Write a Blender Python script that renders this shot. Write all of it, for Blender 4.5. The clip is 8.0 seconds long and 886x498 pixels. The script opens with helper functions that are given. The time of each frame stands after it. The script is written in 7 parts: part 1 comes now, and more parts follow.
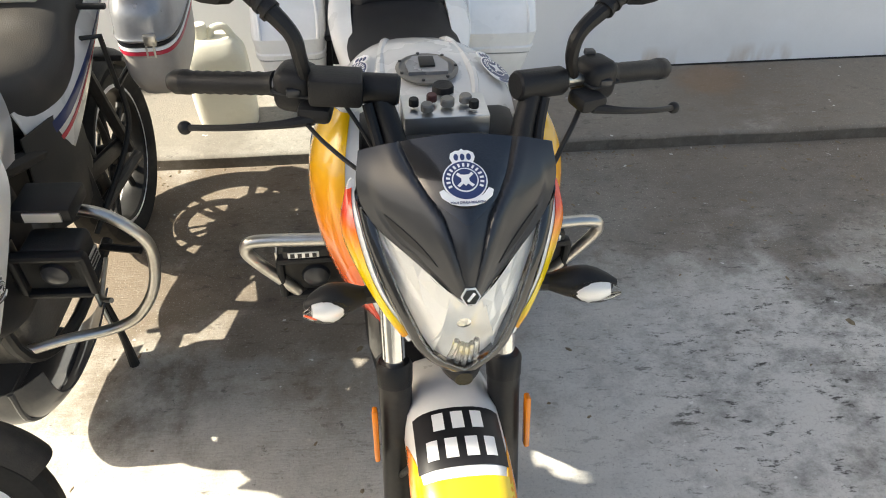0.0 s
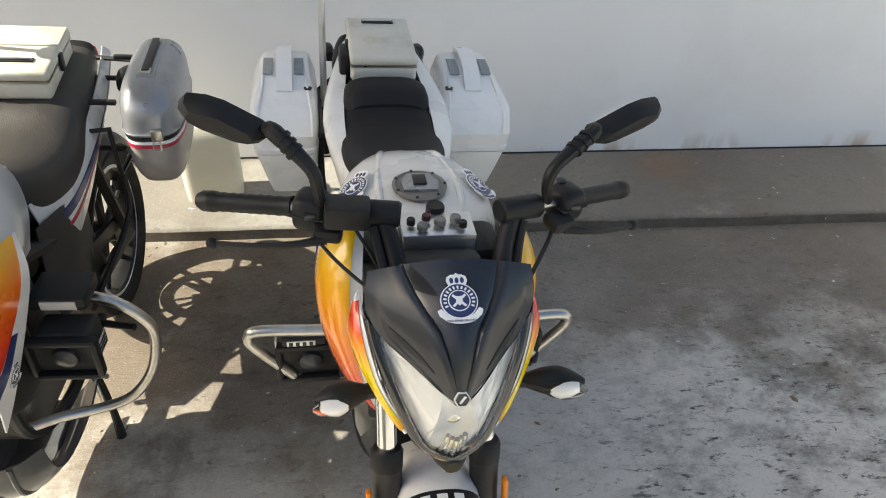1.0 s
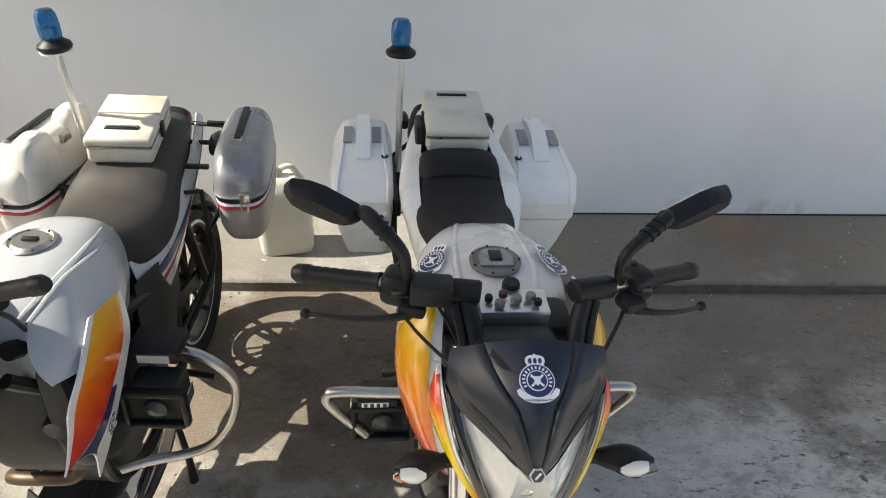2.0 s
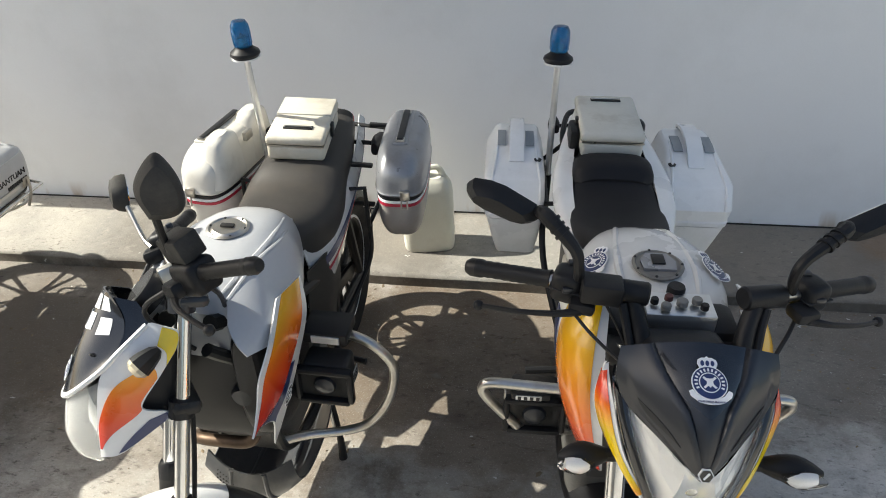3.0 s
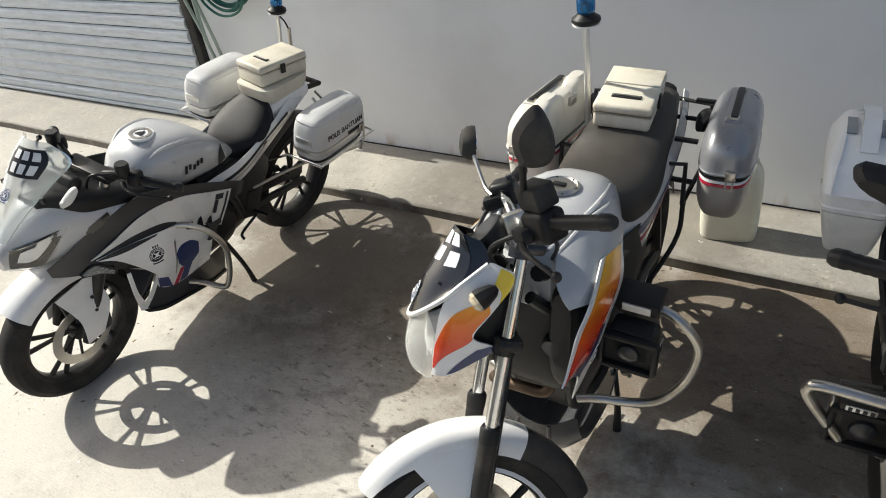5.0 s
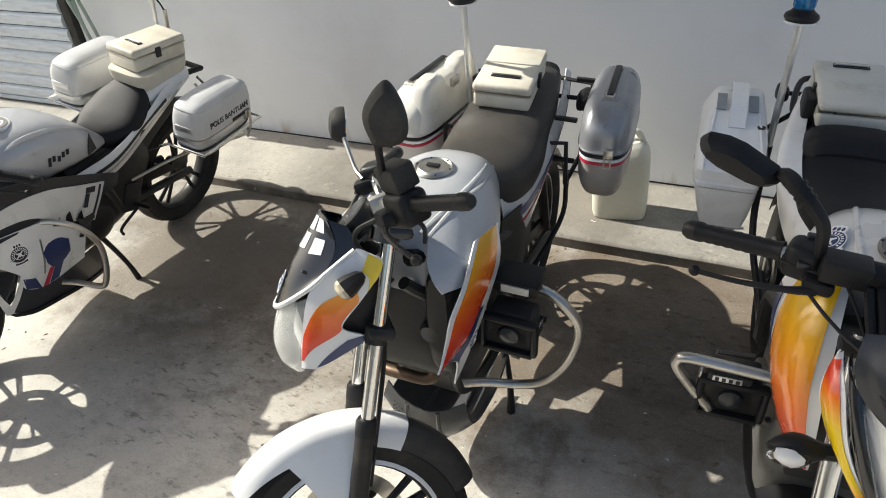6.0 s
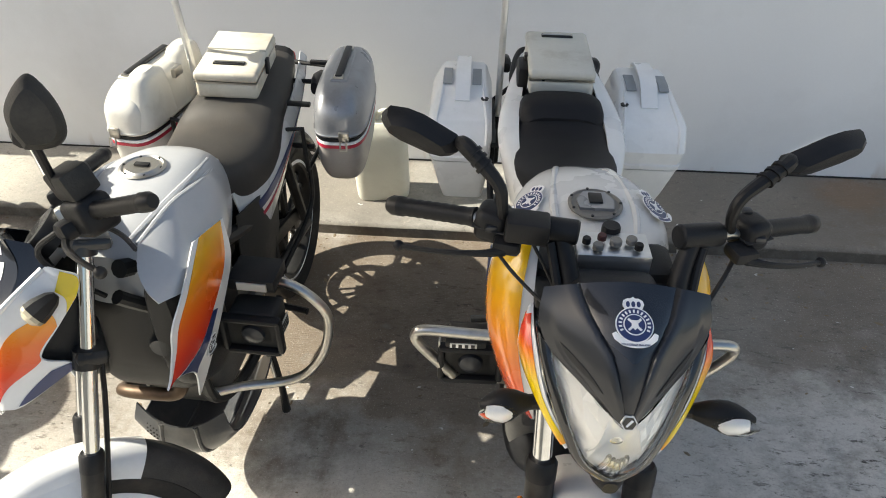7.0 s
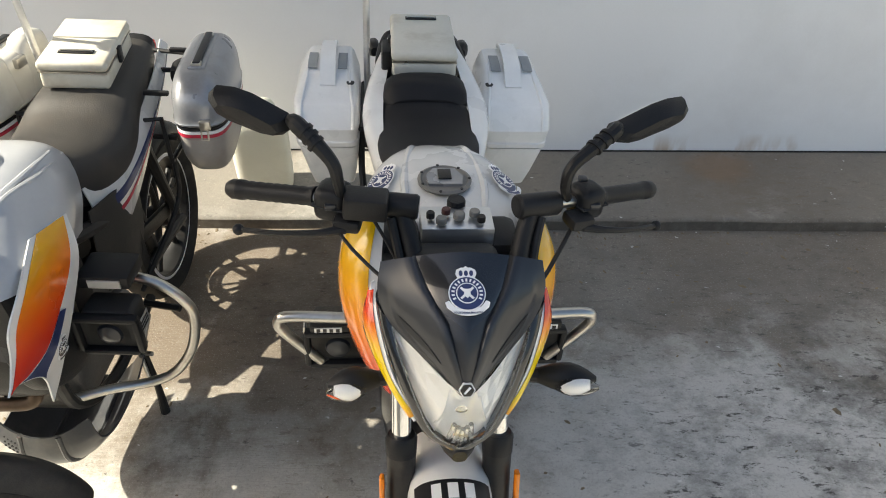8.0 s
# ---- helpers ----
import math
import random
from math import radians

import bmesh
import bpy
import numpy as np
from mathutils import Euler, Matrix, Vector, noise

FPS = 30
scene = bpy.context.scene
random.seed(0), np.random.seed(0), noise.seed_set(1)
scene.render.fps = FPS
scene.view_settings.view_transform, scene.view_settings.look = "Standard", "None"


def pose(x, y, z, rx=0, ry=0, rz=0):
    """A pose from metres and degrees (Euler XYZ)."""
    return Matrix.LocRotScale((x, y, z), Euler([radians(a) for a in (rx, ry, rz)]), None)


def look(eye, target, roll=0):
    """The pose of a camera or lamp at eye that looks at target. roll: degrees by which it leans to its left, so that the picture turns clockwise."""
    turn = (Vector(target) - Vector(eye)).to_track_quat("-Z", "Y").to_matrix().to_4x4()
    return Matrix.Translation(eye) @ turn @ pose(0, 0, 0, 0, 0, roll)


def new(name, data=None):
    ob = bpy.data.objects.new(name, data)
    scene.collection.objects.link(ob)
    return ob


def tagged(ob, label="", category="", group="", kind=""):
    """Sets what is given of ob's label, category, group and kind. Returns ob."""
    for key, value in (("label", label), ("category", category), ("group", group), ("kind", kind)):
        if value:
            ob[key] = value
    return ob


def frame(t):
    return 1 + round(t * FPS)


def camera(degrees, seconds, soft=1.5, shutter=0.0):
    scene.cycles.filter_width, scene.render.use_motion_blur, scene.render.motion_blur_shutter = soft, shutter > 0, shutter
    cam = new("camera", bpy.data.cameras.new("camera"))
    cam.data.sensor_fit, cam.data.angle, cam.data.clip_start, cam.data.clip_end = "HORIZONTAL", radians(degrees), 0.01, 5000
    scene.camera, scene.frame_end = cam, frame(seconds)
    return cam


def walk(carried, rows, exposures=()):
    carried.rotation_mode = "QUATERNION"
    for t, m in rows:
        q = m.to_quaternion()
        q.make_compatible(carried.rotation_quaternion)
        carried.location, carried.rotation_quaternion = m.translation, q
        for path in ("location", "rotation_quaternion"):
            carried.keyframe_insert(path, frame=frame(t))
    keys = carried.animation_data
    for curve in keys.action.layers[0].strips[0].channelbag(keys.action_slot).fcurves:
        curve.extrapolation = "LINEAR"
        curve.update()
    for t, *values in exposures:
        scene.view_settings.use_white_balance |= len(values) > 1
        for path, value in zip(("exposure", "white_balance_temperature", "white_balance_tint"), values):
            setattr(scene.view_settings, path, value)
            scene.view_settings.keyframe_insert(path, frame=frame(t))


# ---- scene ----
cam = camera(64.7, 8.0, soft=1.0)
PATH = [
    (0, (0.037, -2.773, 1.588), (0.071, -1.288, 0.247), -1.9),
    (0.5, (0.013, -2.811, 1.671), (0.101, -1.322, 0.338), -0.3),
    (1, (-0.010, -2.833, 1.753), (0.133, -1.258, 0.528), 1.5),
    (1.2, (-0.011, -2.833, 1.781), (0.137, -1.235, 0.587), 1.5),
    (2.3, (-0.087, -2.872, 1.853), (-0.195, -1.214, 0.739), -1.3),
    (2.5, (-0.104, -2.884, 1.862), (-0.285, -1.231, 0.751), -2.7),
    (3, (-0.153, -2.926, 1.872), (-0.485, -1.294, 0.764), -3.5),
    (3.5, (-0.197, -2.980, 1.884), (-0.770, -1.415, 0.778), -3.8),
    (4, (-0.256, -3.002, 1.873), (-1.004, -1.509, 0.772), -4.8),
    (4.5, (-0.303, -3.020, 1.868), (-1.217, -1.615, 0.777), -7.2),
    (4.7, (-0.312, -3.041, 1.881), (-1.286, -1.675, 0.791), -8.2),
    (5.8, (-0.262, -2.964, 1.844), (-1.154, -1.579, 0.710), -7.9),
    (6, (-0.232, -2.941, 1.826), (-1.003, -1.499, 0.675), -6.3),
    (6.5, (-0.147, -2.887, 1.802), (-0.655, -1.359, 0.615), -4.4),
    (7, (-0.065, -2.853, 1.788), (-0.326, -1.285, 0.575), -2.4),
    (7.5, (0.011, -2.845, 1.773), (-0.083, -1.271, 0.542), -1.2),
    (8, (0.058, -2.856, 1.764), (0.035, -1.283, 0.529), -0.2),
]
walk(cam, [(t, look(eye, target, roll)) for t, eye, target, roll in PATH], [(0.0, 1.4, 6900, 6), (0.5, 1.36, 6850, 5.5), (1.0, 1.2, 6800, 5.5), (2.5, 0.86, 6500, 6), (3.5, 0.74, 6300, 6), (4.7, 0.40, 6350, 6.5), (5.8, 0.52, 6350, 6.5), (6.5, 0.84, 6450, 6), (8.0, 1.16, 6800, 5.5)])
# ---- daylight ----
SUN_WAY = Vector((1.15, -0.004, -1.0)).normalized()
world = bpy.data.worlds.new("daylight")
scene.world = world
world.use_nodes = True
sky = world.node_tree.nodes.new("ShaderNodeTexSky")
sky.sky_type, sky.sun_disc = "NISHITA", False
sky.dust_density, sky.ozone_density = 4.0, 0.4
sky.sun_elevation = math.asin(-SUN_WAY.z)
sky.sun_rotation = math.atan2(-SUN_WAY.x, -SUN_WAY.y)
world.node_tree.links.new(sky.outputs[0], world.node_tree.nodes["Background"].inputs[0])
world.node_tree.nodes["Background"].inputs[1].default_value = 0.105
sun = new("sun", bpy.data.lights.new("sun", "SUN"))
sun.data.energy, sun.data.angle, sun.data.color = 5.0, radians(0.6), (1.0, 0.94, 0.84)
sun.matrix_world = look((0, 0, 0), SUN_WAY)


# ---- materials ----
def material(name, base, rough=0.5, metal=0.0, spread=0.12, scale=8.0, fine=120.0, bump=0.0, coat=0.0, dirt=None, dirt_amount=0.0, dirt_scale=6.0, transmission=0.0, ior=1.45, rough_spread=0.12, streak=None):
    """A surface with variation at two scales, some fine relief and patches of dirt."""
    m = bpy.data.materials.new(name)
    m.use_nodes = True
    t = m.node_tree
    b = t.nodes["Principled BSDF"]
    co = t.nodes.new("ShaderNodeTexCoord")
    big, small = t.nodes.new("ShaderNodeTexNoise"), t.nodes.new("ShaderNodeTexNoise")
    place = co.outputs["Object"]
    if streak:
        mp = t.nodes.new("ShaderNodeMapping")
        mp.inputs["Scale"].default_value = streak
        t.links.new(place, mp.inputs[0])
        place = mp.outputs[0]
    for n, s, d in ((big, scale, 5.0), (small, fine, 3.0)):
        n.inputs["Scale"].default_value, n.inputs["Detail"].default_value = s, d
        t.links.new(place, n.inputs["Vector"])
    mix = t.nodes.new("ShaderNodeMath")
    mix.operation = "MULTIPLY_ADD"
    mix.inputs[1].default_value = 0.35
    t.links.new(small.outputs["Fac"], mix.inputs[0])
    t.links.new(big.outputs["Fac"], mix.inputs[2])
    ramp = t.nodes.new("ShaderNodeValToRGB")
    ramp.color_ramp.elements[0].position, ramp.color_ramp.elements[1].position = 0.45, 0.9
    ramp.color_ramp.elements[0].color = (*[c * (1 - spread) for c in base], 1)
    ramp.color_ramp.elements[1].color = (*[min(1, c * (1 + spread * 0.6)) for c in base], 1)
    t.links.new(mix.outputs[0], ramp.inputs[0])
    colour = ramp.outputs[0]
    if dirt:
        dn = t.nodes.new("ShaderNodeTexNoise")
        dn.inputs["Scale"].default_value, dn.inputs["Detail"].default_value, dn.inputs["Roughness"].default_value = dirt_scale, 8.0, 0.65
        t.links.new(place, dn.inputs["Vector"])
        dr = t.nodes.new("ShaderNodeMapRange")
        dr.inputs["From Min"].default_value, dr.inputs["From Max"].default_value = 0.5, 0.75
        dr.inputs["To Max"].default_value = dirt_amount
        t.links.new(dn.outputs["Fac"], dr.inputs["Value"])
        dm = t.nodes.new("ShaderNodeMix")
        dm.data_type = "RGBA"
        dm.inputs[7].default_value = (*dirt, 1)
        t.links.new(dr.outputs[0], dm.inputs[0])
        t.links.new(colour, dm.inputs[6])
        colour = dm.outputs[2]
    t.links.new(colour, b.inputs["Base Color"])
    rr = t.nodes.new("ShaderNodeMapRange")
    rr.inputs["To Min"].default_value, rr.inputs["To Max"].default_value = max(0.02, rough - rough_spread), min(1.0, rough + rough_spread)
    t.links.new(big.outputs["Fac"], rr.inputs["Value"])
    t.links.new(rr.outputs[0], b.inputs["Roughness"])
    b.inputs["Metallic"].default_value = metal
    b.inputs["Coat Weight"].default_value = coat
    b.inputs["Coat Roughness"].default_value = 0.06
    b.inputs["Transmission Weight"].default_value = transmission
    b.inputs["IOR"].default_value = ior
    if bump:
        bn = t.nodes.new("ShaderNodeBump")
        bn.inputs["Strength"].default_value, bn.inputs["Distance"].default_value = bump, 0.002
        t.links.new(small.outputs["Fac"], bn.inputs["Height"])
        t.links.new(bn.outputs[0], b.inputs["Normal"])
    return m


def fade_paint(name, stops):
    """Glossy paint whose colour fades over the height of the bike, as sprayed on the panel."""
    m = material(name, (1, 0.5, 0), 0.25, coat=0.8, spread=0.05)
    t = m.node_tree
    b = t.nodes["Principled BSDF"]
    co, sep, rng, ramp = (t.nodes.new(k) for k in ("ShaderNodeTexCoord", "ShaderNodeSeparateXYZ", "ShaderNodeMapRange", "ShaderNodeValToRGB"))
    rng.inputs["From Min"].default_value, rng.inputs["From Max"].default_value = stops[0][0], stops[-1][0]
    span = stops[-1][0] - stops[0][0]
    el = ramp.color_ramp.elements
    el[0].position, el[0].color = 0.0, (*stops[0][1], 1)
    el[1].position, el[1].color = 1.0, (*stops[-1][1], 1)
    for z, c in stops[1:-1]:
        el.new((z - stops[0][0]) / span).color = (*c, 1)
    t.links.new(co.outputs["Object"], sep.inputs[0])
    t.links.new(sep.outputs["Z"], rng.inputs["Value"])
    t.links.new(rng.outputs[0], ramp.inputs[0])
    t.links.new(ramp.outputs[0], b.inputs["Base Color"])
    return m


RED, ORANGE, AMBER, YELLOW = (0.75, 0.05, 0.015), (0.85, 0.2, 0.01), (0.85, 0.38, 0.01), (0.82, 0.58, 0.01)
WHITE = material("white_paint", (0.78, 0.78, 0.77), 0.3, coat=0.6, spread=0.04, dirt=(0.45, 0.42, 0.36), dirt_amount=0.25)
PEARL = material("pearl_white_paint", (0.66, 0.655, 0.635), 0.28, coat=0.7, spread=0.05, dirt=(0.4, 0.38, 0.33), dirt_amount=0.25)
SILVER = material("silver_white_paint", (0.48, 0.49, 0.505), 0.33, metal=0.1, coat=0.5, spread=0.06)
CREAM = material("cream_box_paint", (0.65, 0.61, 0.51), 0.45, spread=0.06, dirt=(0.35, 0.28, 0.18), dirt_amount=0.55, dirt_scale=9, bump=0.15)
GREY_BOX = material("dusty_grey_box_paint", (0.60, 0.59, 0.53), 0.5, spread=0.08, dirt=(0.30, 0.26, 0.19), dirt_amount=0.5, dirt_scale=9, bump=0.15)
CASE_WHITE = material("white_case_plastic", (0.82, 0.825, 0.82), 0.3, coat=0.3, spread=0.04, dirt=(0.5, 0.5, 0.48), dirt_amount=0.3)
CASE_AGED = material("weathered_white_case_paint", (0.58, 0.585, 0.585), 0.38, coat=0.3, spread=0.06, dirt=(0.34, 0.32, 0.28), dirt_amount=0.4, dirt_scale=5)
WEATHERED = material("weathered_grey_plastic", (0.045, 0.048, 0.054), 0.38, coat=0.2, spread=0.2, dirt=(0.2, 0.18, 0.15), dirt_amount=0.35)
CASE_CREAM = material("cream_case_plastic", (0.64, 0.62, 0.565), 0.35, coat=0.3, spread=0.05, dirt=(0.30, 0.26, 0.2), dirt_amount=0.45, dirt_scale=7)
CASE_SILVER = material("scuffed_silver_case", (0.28, 0.285, 0.30), 0.3, metal=0.3, coat=0.6, spread=0.12, dirt=(0.16, 0.14, 0.12), dirt_amount=0.45, dirt_scale=12)
CASE_TAUPE = material("dusty_lower_case", (0.34, 0.315, 0.29), 0.4, coat=0.2, spread=0.1, dirt=(0.25, 0.2, 0.15), dirt_amount=0.5)
BLACK = material("black_plastic", (0.014, 0.014, 0.015), 0.45, spread=0.25, bump=0.25, fine=400)
DUSTY = material("dusty_black_plastic", (0.035, 0.034, 0.032), 0.6, spread=0.25, bump=0.3, fine=300, dirt=(0.16, 0.14, 0.11), dirt_amount=0.35)
GLOSS = material("gloss_black_paint", (0.008, 0.009, 0.012), 0.22, coat=0.8, spread=0.2)
GREY_PLASTIC = material("charcoal_plastic", (0.020, 0.022, 0.027), 0.34, coat=0.25, spread=0.15, bump=0.06, fine=500)
RUBBER = material("tyre_rubber", (0.025, 0.024, 0.023), 0.8, spread=0.3, bump=0.4, fine=90, dirt=(0.14, 0.12, 0.10), dirt_amount=0.4)
CHROME = material("chrome", (0.78, 0.78, 0.77), 0.14, metal=1.0, spread=0.06, dirt=(0.35, 0.3, 0.25), dirt_amount=0.35, dirt_scale=14)
STEEL = material("worn_steel_tube", (0.55, 0.53, 0.49), 0.32, metal=1.0, spread=0.15, dirt=(0.25, 0.2, 0.15), dirt_amount=0.5, dirt_scale=16)
ALU = material("brushed_aluminium", (0.66, 0.67, 0.68), 0.35, metal=0.9, spread=0.06, streak=(1, 14, 14))
ENGINE = material("grey_engine_casting", (0.16, 0.155, 0.145), 0.5, metal=0.5, spread=0.3, bump=0.5, fine=180, dirt=(0.10, 0.08, 0.06), dirt_amount=0.6)
DARK_METAL = material("dark_painted_metal", (0.03, 0.03, 0.03), 0.42, metal=0.3, spread=0.3, dirt=(0.12, 0.1, 0.08), dirt_amount=0.4)
SEAT_BLACK = material("black_seat_vinyl", (0.012, 0.012, 0.014), 0.55, spread=0.25, bump=0.5, fine=500)
SEAT_BROWN = material("dusty_brown_black_seat_vinyl", (0.044, 0.041, 0.038), 0.48, spread=0.2, bump=0.5, fine=450, dirt=(0.11, 0.09, 0.07), dirt_amount=0.4)
NAVY = material("navy_decal", (0.02, 0.035, 0.12), 0.35, coat=0.4, spread=0.1)
DECAL_WHITE = material("white_decal", (0.82, 0.82, 0.82), 0.4, spread=0.03)
DECAL_RED = material("red_decal", (0.45, 0.02, 0.05), 0.4, coat=0.3, spread=0.08)
DECAL_BLACK = material("black_decal", (0.012, 0.012, 0.014), 0.4, spread=0.1)
FADE_A = fade_paint("red_orange_yellow_fade", [(0.70, RED), (0.79, (0.82, 0.11, 0.012)), (0.88, (0.85, 0.24, 0.01)), (0.96, (0.85, 0.40, 0.01)), (1.02, (0.83, 0.50, 0.01))])
FADE_CHEEK = fade_paint("cheek_fade", [(0.85, ORANGE), (0.885, YELLOW), (0.94, YELLOW), (0.965, AMBER), (0.985, ORANGE), (1.0, RED)])
FADE_FENDER = fade_paint("fender_fade", [(0.52, RED), (0.63, ORANGE), (0.675, YELLOW)])
FADE_B = fade_paint("tank_fade", [(0.70, (0.50, 0.012, 0.010)), (0.755, (0.65, 0.035, 0.010)), (0.805, (0.78, 0.10, 0.008)), (0.86, (0.82, 0.22, 0.008)), (0.905, (0.83, 0.42, 0.01))])
FADE_COWL = fade_paint("cowl_fade", [(0.79, (0.60, 0.02, 0.012)), (0.84, (0.75, 0.06, 0.010)), (0.89, (0.82, 0.16, 0.010)), (0.94, AMBER)])
YELLOW_PAINT = material("yellow_paint", (0.82, 0.60, 0.02), 0.25, coat=0.7, spread=0.05)
BLUE_GLASS = material("blue_beacon_lens", (0.015, 0.20, 0.50), 0.15, transmission=0.75, spread=0.1)
CLEAR = material("clear_lens", (0.99, 0.99, 0.98), 0.03, transmission=1.0, spread=0.01, ior=1.25, rough_spread=0.01)
SCREEN = material("clear_windscreen", (0.80, 0.83, 0.83), 0.05, transmission=0.72, spread=0.03, ior=1.15, rough_spread=0.02)
MILKY = material("frosted_clear_lens", (0.90, 0.91, 0.90), 0.08, transmission=0.85, spread=0.06, ior=1.4)
REFLECTOR = material("headlight_reflector", (0.93, 0.93, 0.92), 0.16, metal=0.12, spread=0.04)
AMBER_LENS = material("amber_marker_lens", (0.75, 0.22, 0.01), 0.25, coat=0.6, spread=0.1)
RED_LENS = material("red_lamp_lens", (0.55, 0.02, 0.015), 0.25, coat=0.6, spread=0.1)
MIRROR = material("mirror_glass", (0.85, 0.86, 0.87), 0.02, metal=1.0, spread=0.01, rough_spread=0.01)
HDPE = material("cloudy_white_plastic", (0.86, 0.84, 0.72), 0.45, spread=0.05, transmission=0.25, dirt=(0.45, 0.38, 0.25), dirt_amount=0.3)
RUSTY = material("brown_exhaust_pipe", (0.11, 0.075, 0.05), 0.5, metal=0.7, spread=0.3)
for dull in (BLACK, DUSTY, RUBBER, SEAT_BLACK, SEAT_BROWN, DARK_METAL):
    dull.node_tree.nodes["Principled BSDF"].inputs["Specular IOR Level"].default_value = 0.3
KNOB_GREY = material("grey_knob", (0.20, 0.19, 0.17), 0.5, spread=0.15)
KNOB_RED = material("dark_red_knob", (0.07, 0.022, 0.02), 0.5, spread=0.15)


SEE_THROUGH = {"clear_lens", "clear_windscreen", "frosted_clear_lens"}


# ---- mesh helpers ----
def catmull(points, steps):
    """A smooth line through the points."""
    p = [Vector(q) for q in points]
    p = [2 * p[0] - p[1]] + p + [2 * p[-1] - p[-2]]
    out = []
    for i in range(1, len(p) - 2):
        for k in range(steps):
            s = k / steps
            a, b, c, d = p[i - 1], p[i], p[i + 1], p[i + 2]
            out.append(0.5 * (2 * b + (c - a) * s + (2 * a - 5 * b + 4 * c - d) * s * s + (3 * b - a - 3 * c + d) * s ** 3))
    return out + [p[-2]]


def part(name, bm, mat, parent, label="", m=None):
    """Links a bmesh as one mesh object under a thing or a part."""
    if m is not None:
        bm.transform(m)
    bmesh.ops.recalc_face_normals(bm, faces=bm.faces)
    for f in bm.faces:
        f.smooth = True
    for e in bm.edges:
        if len(e.link_faces) == 2 and e.calc_face_angle(0) > radians(32):
            e.smooth = False
    me = bpy.data.meshes.new(name)
    bm.to_mesh(me)
    bm.free()
    me.materials.append(mat)
    ob = new(name, me)
    ob.parent = parent
    if mat.name in SEE_THROUGH:
        ob.visible_shadow = False
    if label:
        ob["label"] = label
    return ob


def loft(rings, caps=True):
    bm = bmesh.new()
    vs = [[bm.verts.new(p) for p in r] for r in rings]
    n = len(rings[0])
    for a, b in zip(vs, vs[1:]):
        for i in range(n):
            bm.faces.new((a[i], a[(i + 1) % n], b[(i + 1) % n], b[i]))
    if caps:
        bm.faces.new(vs[0])
        bm.faces.new(reversed(vs[-1]))
    return bm


def body(stations, n=24, steps=5, power=2.6):
    """A body along y from stations of (y, top, bottom, half width[, x])."""
    st = catmull([(s[0], s[1], s[2]) for s in stations], steps)
    wx = catmull([(s[3], s[4] if len(s) > 4 else 0, 0) for s in stations], steps)
    rings = []
    for (y, top, bot), (w, x, _) in zip(st, wx):
        ring = []
        for i in range(n):
            a = 2 * math.pi * i / n
            c, s = math.cos(a), math.sin(a)
            ring.append((x + w * math.copysign(abs(c) ** (2 / power), c), y, (top + bot) / 2 + (top - bot) / 2 * math.copysign(abs(s) ** (2 / power), s)))
        rings.append(ring)
    return loft(rings)


def tower(stations, n=28, steps=4, power=4.0):
    """A body along z from stations of (z, x0, x1, y0, y1)."""
    a = catmull([(s[0], s[1], s[2]) for s in stations], steps)
    b = catmull([(s[3], s[4], 0) for s in stations], steps)
    rings = []
    for (z, x0, x1), (y0, y1, _) in zip(a, b):
        ring = []
        for i in range(n):
            t = 2 * math.pi * (i + 0.5) / n
            c, s = math.cos(t), math.sin(t)
            ring.append(((x0 + x1) / 2 + (x1 - x0) / 2 * math.copysign(abs(c) ** (2 / power), c), (y0 + y1) / 2 + (y1 - y0) / 2 * math.copysign(abs(s) ** (2 / power), s), z))
        rings.append(ring)
    return loft(rings)


def tube(points, r, n=10, steps=6, smooth=True):
    """A round bar along a line; r may be a list, one for each point."""
    pts = catmull(points, steps) if smooth and len(points) > 2 else [Vector(p) for p in points]
    rs = [r] * len(pts)
    if isinstance(r, (list, tuple)):
        rs = [float(np.interp(i / (len(pts) - 1) * (len(r) - 1), range(len(r)), r)) for i in range(len(pts))]
    rings, side = [], None
    for i, p in enumerate(pts):
        d = (pts[min(i + 1, len(pts) - 1)] - pts[max(i - 1, 0)]).normalized()
        side = (side - d * side.dot(d)).normalized() if side else d.orthogonal().normalized()
        up = d.cross(side)
        rings.append([p + rs[i] * (math.cos(a) * side + math.sin(a) * up) for a in (2 * math.pi * k / n for k in range(n))])
    return loft(rings)


def turned(profile, n=32, axis="x", at=(0, 0, 0), closed=False):
    """A body of revolution from a profile of (radius, place along the axis)."""
    rings = []
    for k in range(n):
        a = 2 * math.pi * k / n
        c, s = math.cos(a), math.sin(a)
        ring = []
        for r, h in profile:
            q = {"x": (h, r * c, r * s), "y": (r * c, h, r * s), "z": (r * c, r * s, h)}[axis]
            ring.append(Vector(q) + Vector(at))
        rings.append(ring)
    bm = bmesh.new()
    vs = [[bm.verts.new(p) for p in r] for r in rings]
    m = len(profile)
    for i in range(n):
        a, b = vs[i], vs[(i + 1) % n]
        for j in range(m if closed else m - 1):
            bm.faces.new((a[j], a[(j + 1) % m], b[(j + 1) % m], b[j]))
    bmesh.ops.remove_doubles(bm, verts=bm.verts, dist=1e-5)
    return bm


